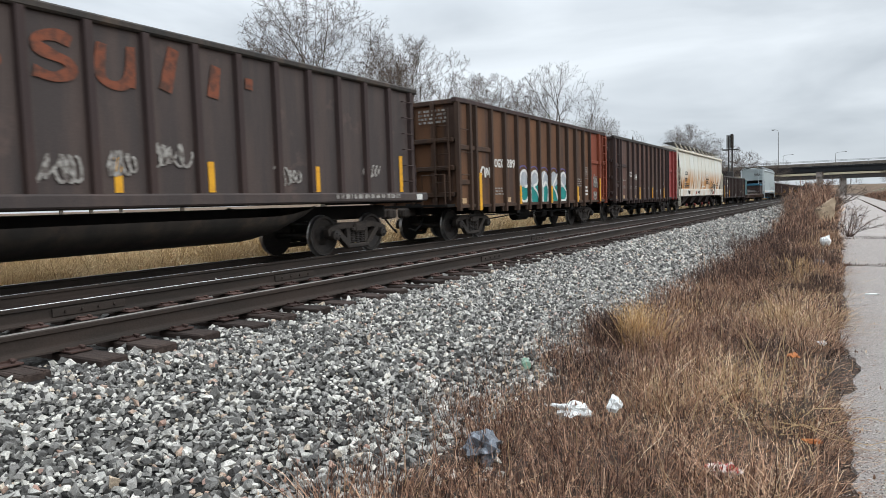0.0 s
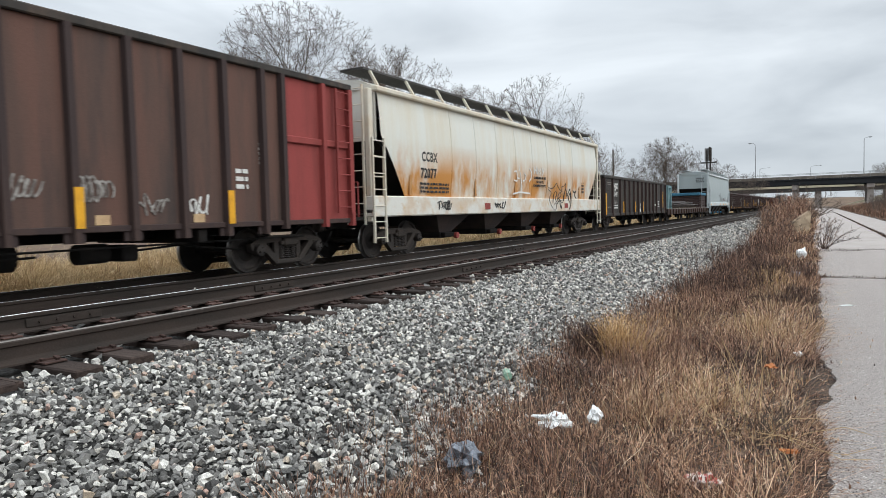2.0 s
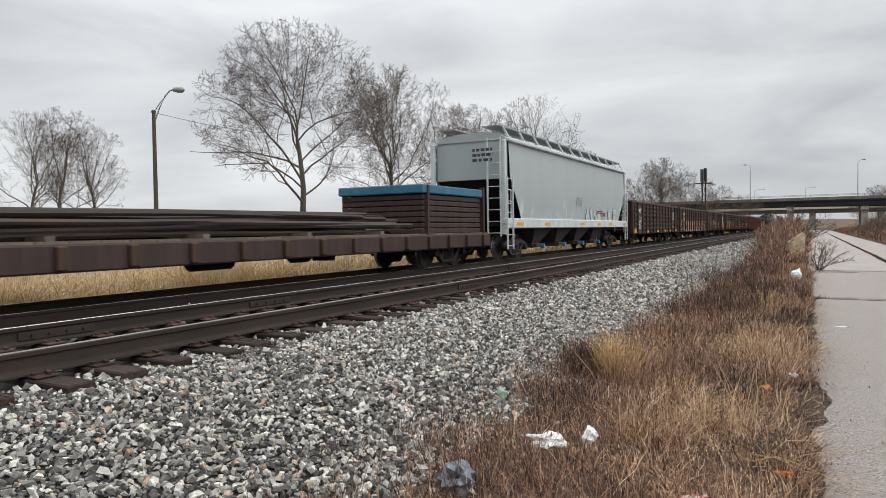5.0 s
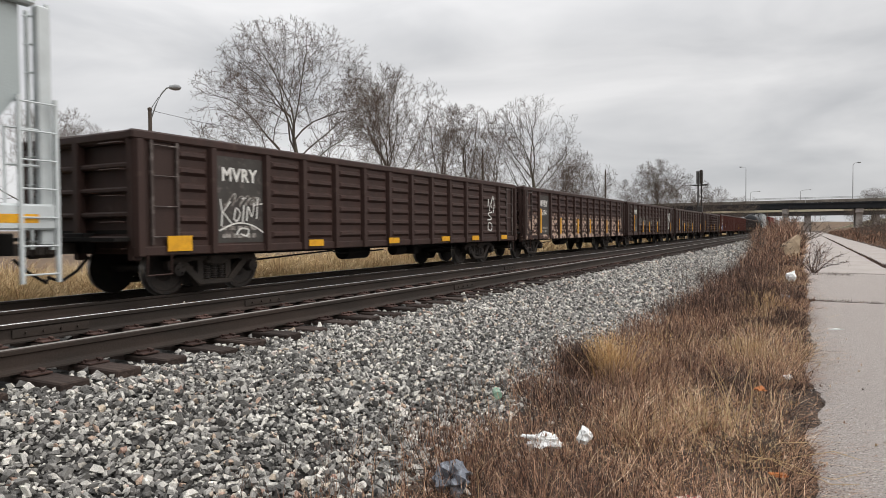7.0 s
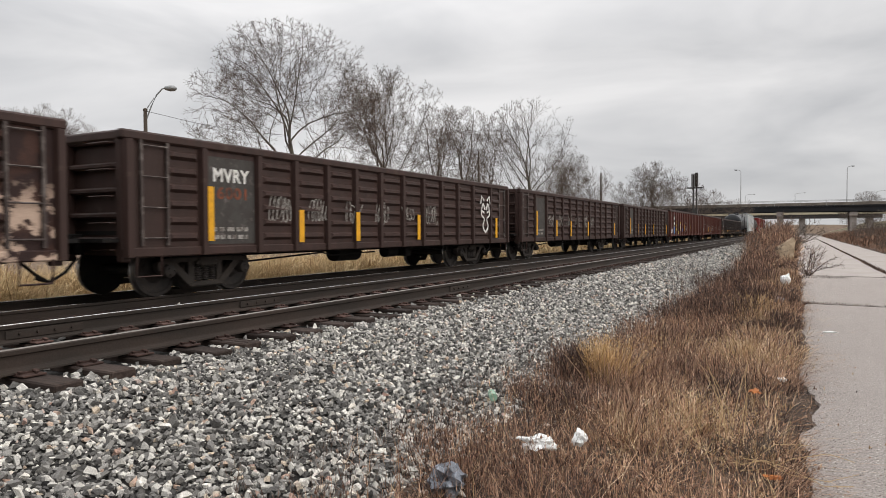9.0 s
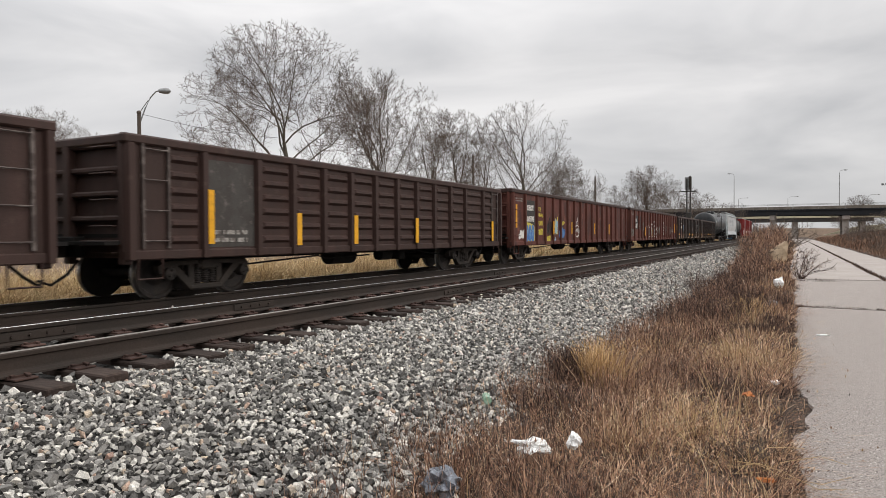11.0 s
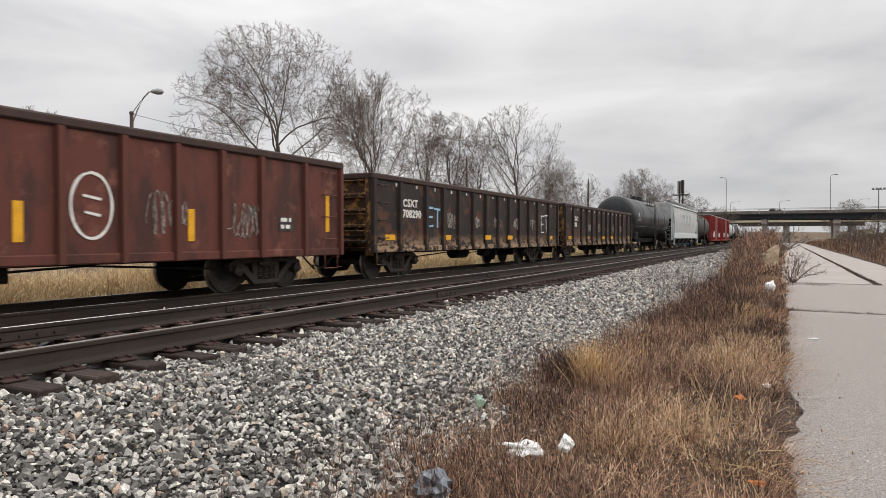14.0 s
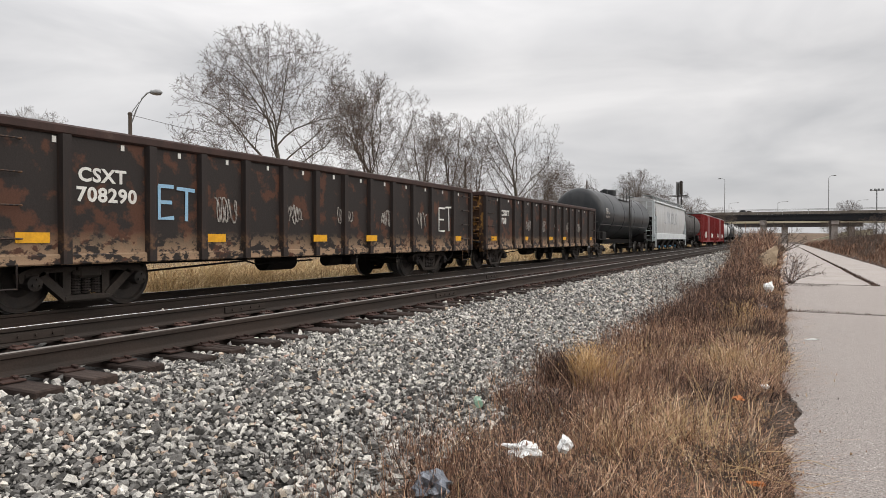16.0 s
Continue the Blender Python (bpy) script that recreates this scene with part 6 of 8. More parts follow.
            part("graffiti", g, "white_paint", c, "white sprayed tag", at=(X, 0, 0))
            scrawl(c, 92, 1.9, 1.55, 0.9, 0.3, "faded_white", 0.03, 2, x=X)
            g = Geo()
            for line in ([(13.3, 1.1), (13.35, 1.35), (13.6, 1.3), (13.55, 1.1), (13.3, 1.15)], [(13.25, 1.45), (13.6, 1.5), (13.3, 1.65), (13.62, 1.72)], [(13.4, 1.75), (13.5, 2.0), (13.62, 1.85)], [(13.55, 2.0), (13.7, 2.25), (13.8, 2.0), (13.72, 1.7)], [(13.3, 1.9), (13.35, 2.15)]):
                ribbon(g, line, 0.04)
            part("graffiti", g, "white_paint", c, "tall white sprayed tag", at=(X + 0.06, 0, 0))
            stripe(c, 0.62, 0.80, 1.06, 0.5)
            for y in (4.2, 7.25, 10.1, 12.1, 14.4):
                stripe(c, y, 0.80, 0.94, 0.48)
        else:
            stripe(c, 1.66, 0.98, 1.95, 0.13)
            for y in ((4.1, 6.68, 8.72, 11.79, 14.19) if marks == "b" else (4.1, 6.13, 9.05, 14.37)):
                stripe(c, y, 0.92, 1.6, 0.15)
        if marks == "c":
            g = Geo()
            for s in (-1, 1):
                for pts in ([(0, 1.1), (0.2, 1.3), (0.1, 1.55), (0.32, 1.7), (0.25, 2.0)], [(0.05, 1.85), (0.18, 2.05), (0.3, 1.85), (0.1, 1.76)], [(0.1, 2.15), (0.3, 2.3), (0.38, 2.05)]):
                    ribbon(g, [(13.55 + s * a, b) for a, b in pts], 0.07)
            part("graffiti", g, "white_paint", c, "white sprayed pattern of mirrored loops", at=(X + 0.055, 0, 0))
        if marks in "cd":
            for j in range(6):
                scrawl(c, 95 + j + 10 * k, 3.2 + j * 1.25, 1.3, 0.7, 0.6, "faded_white", 0.025, 2, x=X + 0.045)

    for k, (u, L) in enumerate(((205.85, 19.3), (226.3, 19.1))):
        c, step = gondola(u, L, "gondola_car", ("oxide-red gondola with blue and yellow bubble graffiti" if k == 0 else "oxide-red gondola with black number panel and white scrawls"),
                          "oxide_red", "oxide_rib", "mv_brown", bays=13, z0=0.74, z1=2.78, rib_w=0.14, group="oxide-red gondola cars", outer=(1.42, 2.78))
        if k == 0:
            part("number_panel", Geo().box(0, 0.005, 1.5, 2.62, 1.5, 2.5), "black_letter", c, at=(X - 0.004, 0, 0))
            write(c, "OFOX", 0.30, 1.72, 2.10, x=X + 0.004, width=0.76)
            write(c, "360706", 0.30, 1.53, 1.66, x=X + 0.004, width=1.0)
            write(c, "OFOX 36070", 0.16, 0.0, 2.62, x=-0.3, width=1.4).rotation_euler = (0, 0, radians(-90))
            part("graffiti_fill", Geo().prism(rounded([(1.5, 0.95), (1.66, 0.80), (2.5, 0.78), (2.6, 1.2), (2.5, 1.5), (1.66, 1.62), (1.48, 1.4)], True), "x", 0, 0.005), "yellow_spray", c, at=(X, 0, 0))
            for j in range(3):
                yb = 1.58 + j * 0.33
                part("graffiti_fill", Geo().prism(rounded([(yb, 0.92), (yb + 0.26, 0.88), (yb + 0.3, 1.15), (yb + 0.26, 1.45), (yb + 0.06, 1.52), (yb - 0.01, 1.25)], True), "x", 0, 0.005), "blue_spray", c, "blue bubble letter", at=(X + 0.005, 0, 0))
                g = Geo()
                ribbon(g, [(yb + 0.08, 1.3), (yb + 0.2, 1.3), (yb + 0.08, 1.12), (yb + 0.2, 1.12)], 0.025)
                part("graffiti_outline", g, "pale_blue_spray", c, at=(X + 0.010, 0, 0))
            for j, (y, z, w, h, m, st) in enumerate(((2.92, 1.86, 0.62, 0.16, "yellow_spray", 0.035), (2.92, 1.06, 0.62, 0.36, "yellow_spray", 0.05), (3.86, 0.78, 0.68, 0.32, "yellow_spray", 0.06), (4.9, 1.1, 0.7, 0.85, "yellow_spray", 0.09),
                                                     (4.95, 1.15, 0.6, 0.7, "pale_blue_spray", 0.09), (4.85, 0.8, 0.4, 0.25, "pale_blue_spray", 0.05), (5.85, 0.95, 0.75, 0.5, "blue_spray", 0.11), (5.95, 1.55, 0.6, 0.2, "yellow_spray", 0.04))):
                scrawl(c, 110 + j, y, z, w, h, m, st, 2, x=X + 0.004 + 0.004 * (j % 3))
            write(c, "U R", 0.24, 2.96, 2.10, "yellow_spray", x=X, width=0.42)
            write(c, "DUMB", 0.26, 2.92, 1.52, "yellow_spray", x=X, width=0.66)
            scrawl(c, 125, 3.9, 1.1, 0.8, 0.8, "black_letter", 0.05, 3, x=X)
            scrawl(c, 126, 0.85, 0.95, 0.5, 0.4, "white_paint", 0.1, 2, x=X)
            g = Geo()
            ribbon(g, [(8.64 + 0.34 * math.sin(a * 0.483), 1.3 + 0.28 * math.cos(a * 0.483)) for a in range(14)], 0.05)
            ribbon(g, [(8.42, 1.2), (8.48, 1.4), (8.62, 1.25), (8.74, 1.42), (8.86, 1.2)], 0.045)
            ribbon(g, [(8.64, 1.6), (8.56, 1.75), (8.72, 1.78), (8.64, 1.95)], 0.045)
            part("graffiti", g, "white_paint", c, "white sprayed oval tag", at=(X, 0, 0))
            stripe(c, 0.52, 1.4, 2.3, 0.13)
            for y in (4.72, 7.72, 11.85, 15.0):
                stripe(c, y, 1.15, 1.72, 0.13)
        else:
            part("number_panel", Geo().box(0, 0.005, 1.5, 2.62, 1.5, 2.4), "black_letter", c, at=(X - 0.004, 0, 0))
            write(c, "OFOX", 0.30, 1.54, 1.98, x=X + 0.004, width=0.74)
            write(c, "3607", 0.40, 1.48, 1.58, x=X + 0.005, width=0.98)
            part("number_panel", Geo().box(0, 0.005, 2.9, 3.55, 1.45, 2.4), "black_letter", c, at=(X - 0.004, 0, 0))
            write(c, "12", 0.38, 2.98, 1.55, x=X + 0.004, width=0.36)
            write(c, "360712", 0.16, 0.2, 2.62, x=-0.1, width=0.8).rotation_euler = (0, 0, radians(-90))
            g = Geo()
            for line in ([(5.9, 1.35), (5.8, 1.7), (6.1, 1.85), (6.5, 1.78), (6.75, 1.6)], [(6.6, 1.7), (6.95, 1.62), (7.2, 1.9), (7.5, 1.75), (7.55, 1.35), (7.45, 1.0)], [(7.3, 1.75), (7.75, 1.92), (8.0, 1.72), (8.05, 1.2)], [(8.1, 1.55), (8.4, 1.7), (8.9, 1.78), (9.25, 1.6), (9.32, 1.2), (9.2, 0.92)],
                         [(6.3, 0.9), (6.8, 0.98), (7.5, 0.92), (8.2, 1.0), (9.0, 0.94)], [(6.9, 1.3), (7.0, 1.05), (7.3, 1.2), (7.15, 1.5)], [(8.3, 1.45), (8.6, 1.2), (8.45, 1.0)], [(8.8, 1.5), (8.9, 1.1), (9.1, 1.3)], [(9.4, 1.1), (9.6, 1.2), (9.7, 1.0), (9.5, 0.9), (9.4, 1.05)],
                         [(7.1, 2.12), (7.25, 2.2), (7.3, 2.08), (7.2, 1.98)], [(8.4, 2.1), (8.52, 2.18), (8.56, 2.05), (8.46, 1.95)], [(5.85, 2.0), (6.0, 2.08), (6.05, 1.95), (5.95, 1.85)], [(9.55, 1.72), (9.6, 1.45)], [(9.75, 1.7), (9.9, 1.6), (9.78, 1.5), (9.95, 1.4)]):
                ribbon(g, line, 0.034)
            part("graffiti", g, "white_paint", c, "white sprayed outline piece", at=(X, 0, 0))
            for j, (y, z, w, h) in enumerate(((0.1, 0.85, 0.7, 0.8), (0.75, 0.95, 0.6, 0.6), (4.0, 1.3, 0.7, 0.7), (6.6, 1.05, 0.8, 0.5), (7.6, 1.05, 0.6, 0.6), (8.5, 1.05, 0.6, 0.6), (9.9, 1.0, 0.7, 0.7), (10.4, 1.1, 0.9, 0.7), (13.6, 1.15, 0.9, 0.8), (15.4, 1.1, 1.0, 0.7))):
                scrawl(c, 130 + j, y, z, w, h, "faded_white", 0.018, 3, x=X)
            g = Geo()
            cy = 12.67
            ribbon(g, [(cy + 0.34 * math.sin(a * 0.483), 1.6 + 0.5 * math.cos(a * 0.483)) for a in range(14)], 0.05)
            ribbon(g, [(cy - 0.15, 1.75), (cy + 0.15, 1.7)], 0.045)
            ribbon(g, [(cy - 0.12, 1.5), (cy + 0.14, 1.45)], 0.045)
            part("graffiti", g, "white_paint", c, "white sprayed oval outline", at=(X, 0, 0))
            stripe(c, 0.42, 1.1, 2.2, 0.14)
            for y in (4.67, 7.74, 11.5, 14.5):
                stripe(c, y, 1.05, 1.62, 0.14)
            stripe(c, 18.45, 1.25, 2.1, 0.13)
            part("white_label", Geo().box(0, 0.006, 16.87, 17.3, 1.25, 1.55), "black_letter", c, at=(X, 0, 0))
            bars(c, 143, 16.92, 1.45, 0.33, 2, 0.08, "white_paint", x=X + 0.007)
        bars(c, 140 + k, 0.5, 2.5, 0.7, 2, 0.05, x=X)
        bars(c, 145 + k, 0.7, 0.8, 0.6, 1, 0.05, x=X)

    for k, (u, L) in enumerate(((246.6, 15.65), (263.3, 15.5))):
        c, step = gondola(u, L, "gondola_car", ("worn black gondola, peeling to rust, with white number and blue tag" if k == 0 else "worn black gondola with rusty yellow end posts"),
                          "peeling_black", "peeling_rib", "mv_brown", bays=9, z1=2.68, end_mat="yellow_rust", rib_w=0.19, group="worn black gondola cars", outer=(1.42, 2.9))
        write(c, "CSXT", 0.29, 1.64, 1.98, x=X, width=0.82)
        if k == 0:
            write(c, "708290", 0.30, 1.61, 1.68, x=X, width=1.04)
            g = Geo()
            for pts in ([(0, 2.0), (0, 1.45), (0.3, 1.47)], [(0, 1.73), (0.26, 1.73)], [(-0.02, 2.0), (0.3, 2.0)], [(0.36, 1.98), (0.76, 1.96)], [(0.58, 1.98), (0.57, 1.42)]):
                ribbon(g, [(3.08 + a, b) for a, b in pts], 0.07)
            part("graffiti", g, "pale_blue_spray", c, "pale blue sprayed letters", at=(X + 0.006, 0, 0))
            g = Geo()
            for pts in ([(0, 2.05), (0, 1.35), (0.38, 1.35)], [(0, 1.7), (0.32, 1.7)], [(0, 2.05), (0.4, 2.05)], [(0.42, 2.08), (0.9, 2.1)], [(0.66, 2.1), (0.68, 1.35)]):
                ribbon(g, [(13.3 + a, b) for a, b in pts], 0.055)
            part("graffiti", g, "white_paint", c, "white sprayed letters", at=(X + 0.006, 0, 0))
        else:
            write(c, "708", 0.30, 1.62, 1.68, x=X, width=0.55)
        for y in (0.72, 4.1, 7.1, 9.2, 14.4):
            stripe(c, y, 1.05, 1.2, 0.48)
        for j in range(5):
            scrawl(c, 150 + 7 * k + j, 4.3 + j * 1.9, 1.4, 0.6, 0.5, "faded_white", 0.035, 2, x=X)
        for j in range(13):
            part("weep_hole", Geo().box(0, 0.012, -0.03, 0.03, 0, 0.09), "white_paint", c, at=(HALF - 0.042, 1.28 + j * step * 1.02, 2.5), key="weep_hole")

    c = tank_car(279.9, 17.2, "glossy black tank car with railed walkway", "tank_black")
    write(c, "TILX", 0.26, 1.6, 2.75, x=1.515, name="lettering")
    bars(c, 158, 1.6, 2.6, 1.0, 2, 0.12, "faded_white", x=1.505)
    c = covered_hopper(298.2, 19.4, "white-grey covered hopper with faded dark lettering", "tank_white", "pale_trim", "pale_trim", "dark_post", "gate_blue")
    g = Geo()
    for k in range(6):
        y = 5.2 + k * 1.35
        ribbon(g, [(y, 2.5), (y + 0.1, 3.4), (y + 0.6, 3.5), (y + 0.8, 3.1), (y + 0.6, 2.5)] if k % 2 else [(y, 3.5), (y + 0.05, 2.6), (y + 0.7, 2.55)], 0.22)
    part("faded_lettering", g, "grey_spray", c, "large faded grey letters", at=(HALF - 0.005, 0, 0))
    tank_car(318.5, 15.0, "dark tank car with dull grey barrel", "dark_post")
    for k, u in enumerate((334.2, 352.8)):
        c = box_car(u, 17.6, "bright red box car with ribbed sides", "box_red")
        scrawl(c, 165 + k, 3.0, 1.2, 3.0, 0.9, "white_paint", 0.12, 3)
        scrawl(c, 167 + k, 12.0, 1.2, 3.0, 0.7, "white_paint", 0.12, 3)
    tank_car(371.4, 16.0, "white tank car far down the train", "tank_white")
    tank_car(388.4, 16.0, "black tank car far down the train", "tank_black")
    tank_car(405.4, 16.0, "white tank car far down the train", "tank_white")
    tank_car(422.4, 16.0, "grey tank car far down the train", "galvanised")
    for car, u in CARS:
        car.location = (TRACK_B, u, RAIL_B)


build_train()


# ---- plants ----
def mesh_of(name, v, f, mats, smooth=False):
    me = bpy.data.meshes.new(name)
    me.from_pydata(np.asarray(v).tolist(), [], np.asarray(f).tolist() if isinstance(f, np.ndarray) else f)
    for m in mats:
        me.materials.append(M[m])
    if smooth:
        me.polygons.foreach_set("use_smooth", [True] * len(me.polygons))
    me.update()
    return me


def flat_z(x):
    return np.interp(x, [p[0] for p in PROFILE], [p[1] for p in PROFILE])


def blades(rs, x, y, h, width, lean, bend=0.35, z=None, seeds=0.0, way=None):
    """Dry stalks and blades: a bent strip of three joints each, as vertex and face arrays. seeds: share that carry a small seed head; way: the bearing each leans to."""
    n = len(x)
    z = flat_z(x) if z is None else z
    a, tw = rs.uniform(0, 2 * np.pi, n), rs.uniform(0, np.pi, n)
    if way is not None:
        a = way
    ln = np.abs(rs.normal(0, 1, n)) * lean
    d = np.stack([np.cos(a), np.sin(a)], 1)
    s = np.stack([np.cos(tw), np.sin(tw)], 1) * (width * rs.uniform(0.6, 1.4, n))[:, None] / 2
    base = np.stack([x, y], 1)
    v = np.zeros((n, 7, 3))
    wob = rs.normal(0, 0.05, (n, 2)) * h[:, None]
    for k, (t, w) in enumerate(((0.0, 1.0), (0.45, 0.85), (0.8, 0.6))):
        c = base + d * (ln * h * (t + bend * t * t))[:, None] + wob * (0, 1, 0.3)[k]
        zz = z - 0.02 + h * t * np.sqrt(np.maximum(0.08, 1 - (ln * 0.75) ** 2 * t))
        v[:, 2 * k, :2], v[:, 2 * k + 1, :2] = c - s * w, c + s * w
        v[:, 2 * k, 2] = v[:, 2 * k + 1, 2] = zz
    v[:, 6, :2] = base + d * (ln * h * (1 + bend))[:, None] + rs.normal(0, 0.04, (n, 2)) * h[:, None]
    v[:, 6, 2] = z + h * np.sqrt(np.maximum(0.08, 1 - (ln * 0.8) ** 2)) * rs.uniform(0.85, 1.02, n)
    i = np.arange(n)[:, None] * 7
    q = np.concatenate([i + np.array([[0, 1, 3, 2]]), i + np.array([[2, 3, 5, 4]])]).tolist()
    t = (i + np.array([[4, 5, 6]])).tolist()
    verts, faces = v.reshape(-1, 3), q + t
    if seeds:
        pick = np.nonzero(rs.random(n) < seeds)[0]
        tips = v[pick, 6]
        m = len(pick)
        r = 0.006 * rs.uniform(0.6, 1.5, m)[:, None]
        o = np.stack([tips + r * np.array([[1, 0, 0]]), tips + r * np.array([[-0.5, 0.87, 0]]), tips + r * np.array([[-0.5, -0.87, 0]]), tips + r * np.array([[0, 0, 2.6]]), tips - r * np.array([[0, 0, 1.4]])], 1)
        k = len(verts) + np.arange(m)[:, None] * 5
        for tri in ((0, 1, 3), (1, 2, 3), (2, 0, 3), (1, 0, 4), (2, 1, 4), (0, 2, 4)):
            faces += (k + np.array([tri])).tolist()
        verts = np.concatenate([verts, o.reshape(-1, 3)])
    return verts, faces


def stems(rs, x, y, h, width, twigs=7):
    """Upright branching weed stems: a stalk and short side twigs, all thin strips."""
    n = len(x)
    V, Fc, off = [], [], 0
    z = flat_z(x)
    v, f = blades(rs, x, y, h, width, 0.22, 0.2)
    V.append(v), Fc.extend(f)
    off = len(v)
    for k in range(twigs):
        t = rs.uniform(0.35, 0.98, n)
        v, f = blades(rs, x + rs.normal(0, 0.02, n), y + rs.normal(0, 0.02, n), h * rs.uniform(0.18, 0.42, n), width * 0.7, 0.75, 0.3, z + h * t * 0.95)
        V.append(v), Fc.extend([[i + off for i in q] for q in f])
        off += len(v)
    return np.concatenate(V), Fc


def field_noise(x, y, s, o):
    return np.array([noise.noise((a * s, b * s, o)) for a, b in zip(x, y)])


def stuff(name, v, f, mat, label, category):
    return tagged(new(name, mesh_of(name, v, f, [mat])), label, category, kind="stuff")


def verge():
    """The strip of dead weeds between ballast and trail: clumps, each with its own kind, height and lean, over a low mat."""
    rs = np.random.RandomState(3)
    LEFT = ([2.0, 3.1, 3.6, 4.3, 4.9, 5.2, 6.0, 7.3, 8.0, 10.3, 13.0, 17.0, 24.0, 40.0, 110.0], [-2.15, -2.0, -2.2, -2.22, -1.95, -2.1, -2.22, -2.3, -2.15, -2.2, -2.0, -1.8, -1.85, -2.2, -2.4])

    def edge(y):
        return np.interp(y, *LEFT) + 0.13 * np.sin(y * 4.3) + 0.07 * np.sin(y * 13.1 + 1)

    def spots(n, y0, y1, power=1.0, x0=None, x1=-0.02):
        y = y0 + (y1 - y0) * rs.random(n) ** power
        e = edge(y) if x0 is None else np.full(n, x0)
        return e + (x1 - e) * rs.random(n), y

    sets = {"dry_weed": [], "red_weed": [], "dark_weed": [], "straw": [], "golden_straw": []}
    # bands along the strip: span of y, clumps, blades a clump, blade width, height
    for y0, y1, clumps, per, w, hh in ((2.1, 5.0, 300, 30, 0.0046, 0.21), (5.0, 9.0, 380, 30, 0.0056, 0.24), (9.0, 16.0, 400, 30, 0.0082, 0.25), (16.0, 27.0, 300, 28, 0.013, 0.30), (27.0, 50.0, 220, 26, 0.024, 0.45), (50.0, 110.0, 220, 26, 0.05, 0.8)):
        cx, cy = spots(clumps, y0, y1, x1=-0.10)
        tone, tall = field_noise(cx, cy, 0.75, 2.0), field_noise(cx, cy, 1.5, 5.0)
        dim = field_noise(cx, cy, 0.9, 12.0)
        for i in range(clumps):
            x, y = cx[i], cy[i]
            into = (x - edge(y)) / (-edge(y))           # 0 at the ballast, 1 at the trail
            pick = tone[i] + 0.9 * (into - 0.45) + rs.normal(0, 0.16)
            kind = "dry_weed" if pick > 0.0 else "red_weed"
            if dim[i] > 0.25 or (y > 9 and 0.1 < into < 0.85 and dim[i] > 0.0 and rs.random() < 0.3):
                kind = "dark_weed"
            elif pick > 0.5 and rs.random() < 0.3:
                kind = "straw"
            n = max(8, int(per * rs.uniform(0.6, 1.4)))
            r = rs.uniform(0.05, 0.13) * (1 + y * 0.02)
            bx, by = rs.normal(0, r, n), rs.normal(0, r, n)
            px = x + bx
            ok = px < 0.02 + 0.10 * np.sin(y * 2.3) + 0.06 * np.sin(y * 7.1)
            bx, by, px = bx[ok], by[ok], px[ok]
            n = len(px)
            if n < 3:
                continue
            # upright at the ballast, arching and flattened towards the trail
            lean = (0.34 if kind == "red_weed" else 0.62) * rs.uniform(0.6, 1.5) + 0.9 * max(0.0, into - 0.35)
            h = hh * (1.0 - 0.45 * max(0.0, into - 0.4)) * (0.9 + 1.0 * tall[i]) * rs.uniform(0.75, 1.2) * rs.uniform(0.45, 1.15, n)
            h = np.maximum(h, 0.05)
            whole = rs.uniform(0, 6.283)
            way = np.arctan2(by + 1.2 * r * math.sin(whole), bx + 1.2 * r * math.cos(whole)) + rs.normal(0, 0.6, n)
            sets[kind].append(blades(rs, px, y + by, h, w, lean, 0.55, seeds=0.10 if y < 16 else 0.0, way=way))
    # a low mat of broken stalks lying any way
    for n, y0, y1, w in ((5200, 2.1, 6, 0.0046), (5200, 6, 14, 0.0070), (3000, 14, 30, 0.013)):
        x, y = spots(n, y0, y1, x1=0.02)
        m = rs.random(n)
        for key, ok in (("dark_weed", m < 0.35), ("red_weed", (m >= 0.35) & (m < 0.68)), ("dry_weed", m >= 0.68)):
            sets[key].append(blades(rs, x[ok], y[ok], rs.uniform(0.08, 0.22, ok.sum()), w, 1.5, 0.6))
    # upright branching stems in the thick of it
    for n, y0, y1, w, hh in ((420, 2.6, 9, 0.0036, 0.36), (420, 9, 20, 0.006, 0.42), (600, 20, 40, 0.012, 0.6)):
        x, y = spots(n, y0, y1, x1=-0.9)
        for key, ok in (("red_weed", rs.random(n) < 0.6), ("dark_weed", rs.random(n) < 0.45)):
            sets[key].append(stems(rs, x[ok], y[ok], hh * rs.uniform(0.5, 1.2, ok.sum()), w, 6))
    # tall russet thicket round the boulder
    for x0, x1, y0, y1, n, hh in ((-2.2, -1.0, 30, 37, 150, 0.75), (-2.5, -1.15, 37, 40, 160, 1.2), (-2.5, -0.5, 40, 46, 380, 1.5), (-2.3, -0.4, 46, 64, 520, 1.9)):
        x, y = spots(n, y0, y1, x0=x0, x1=x1)
        sets["red_weed"].append(stems(rs, x, y, hh * rs.uniform(0.45, 1.15, n), 0.016 if y0 < 40 else 0.022, 6))
    # thin weeds that stray out into the stones
    x, y = spots(260, 2.4, 9, x0=-2.75, x1=-2.2)
    sets["dark_weed"].append(stems(rs, x, y, rs.uniform(0.08, 0.24, 260), 0.0034, 5))
    x, y = spots(160, 3.0, 7, x0=-2.6, x1=-2.1)
    sets["dry_weed"].append(blades(rs, x, y, rs.uniform(0.10, 0.25, 160), 0.0034, 0.4))
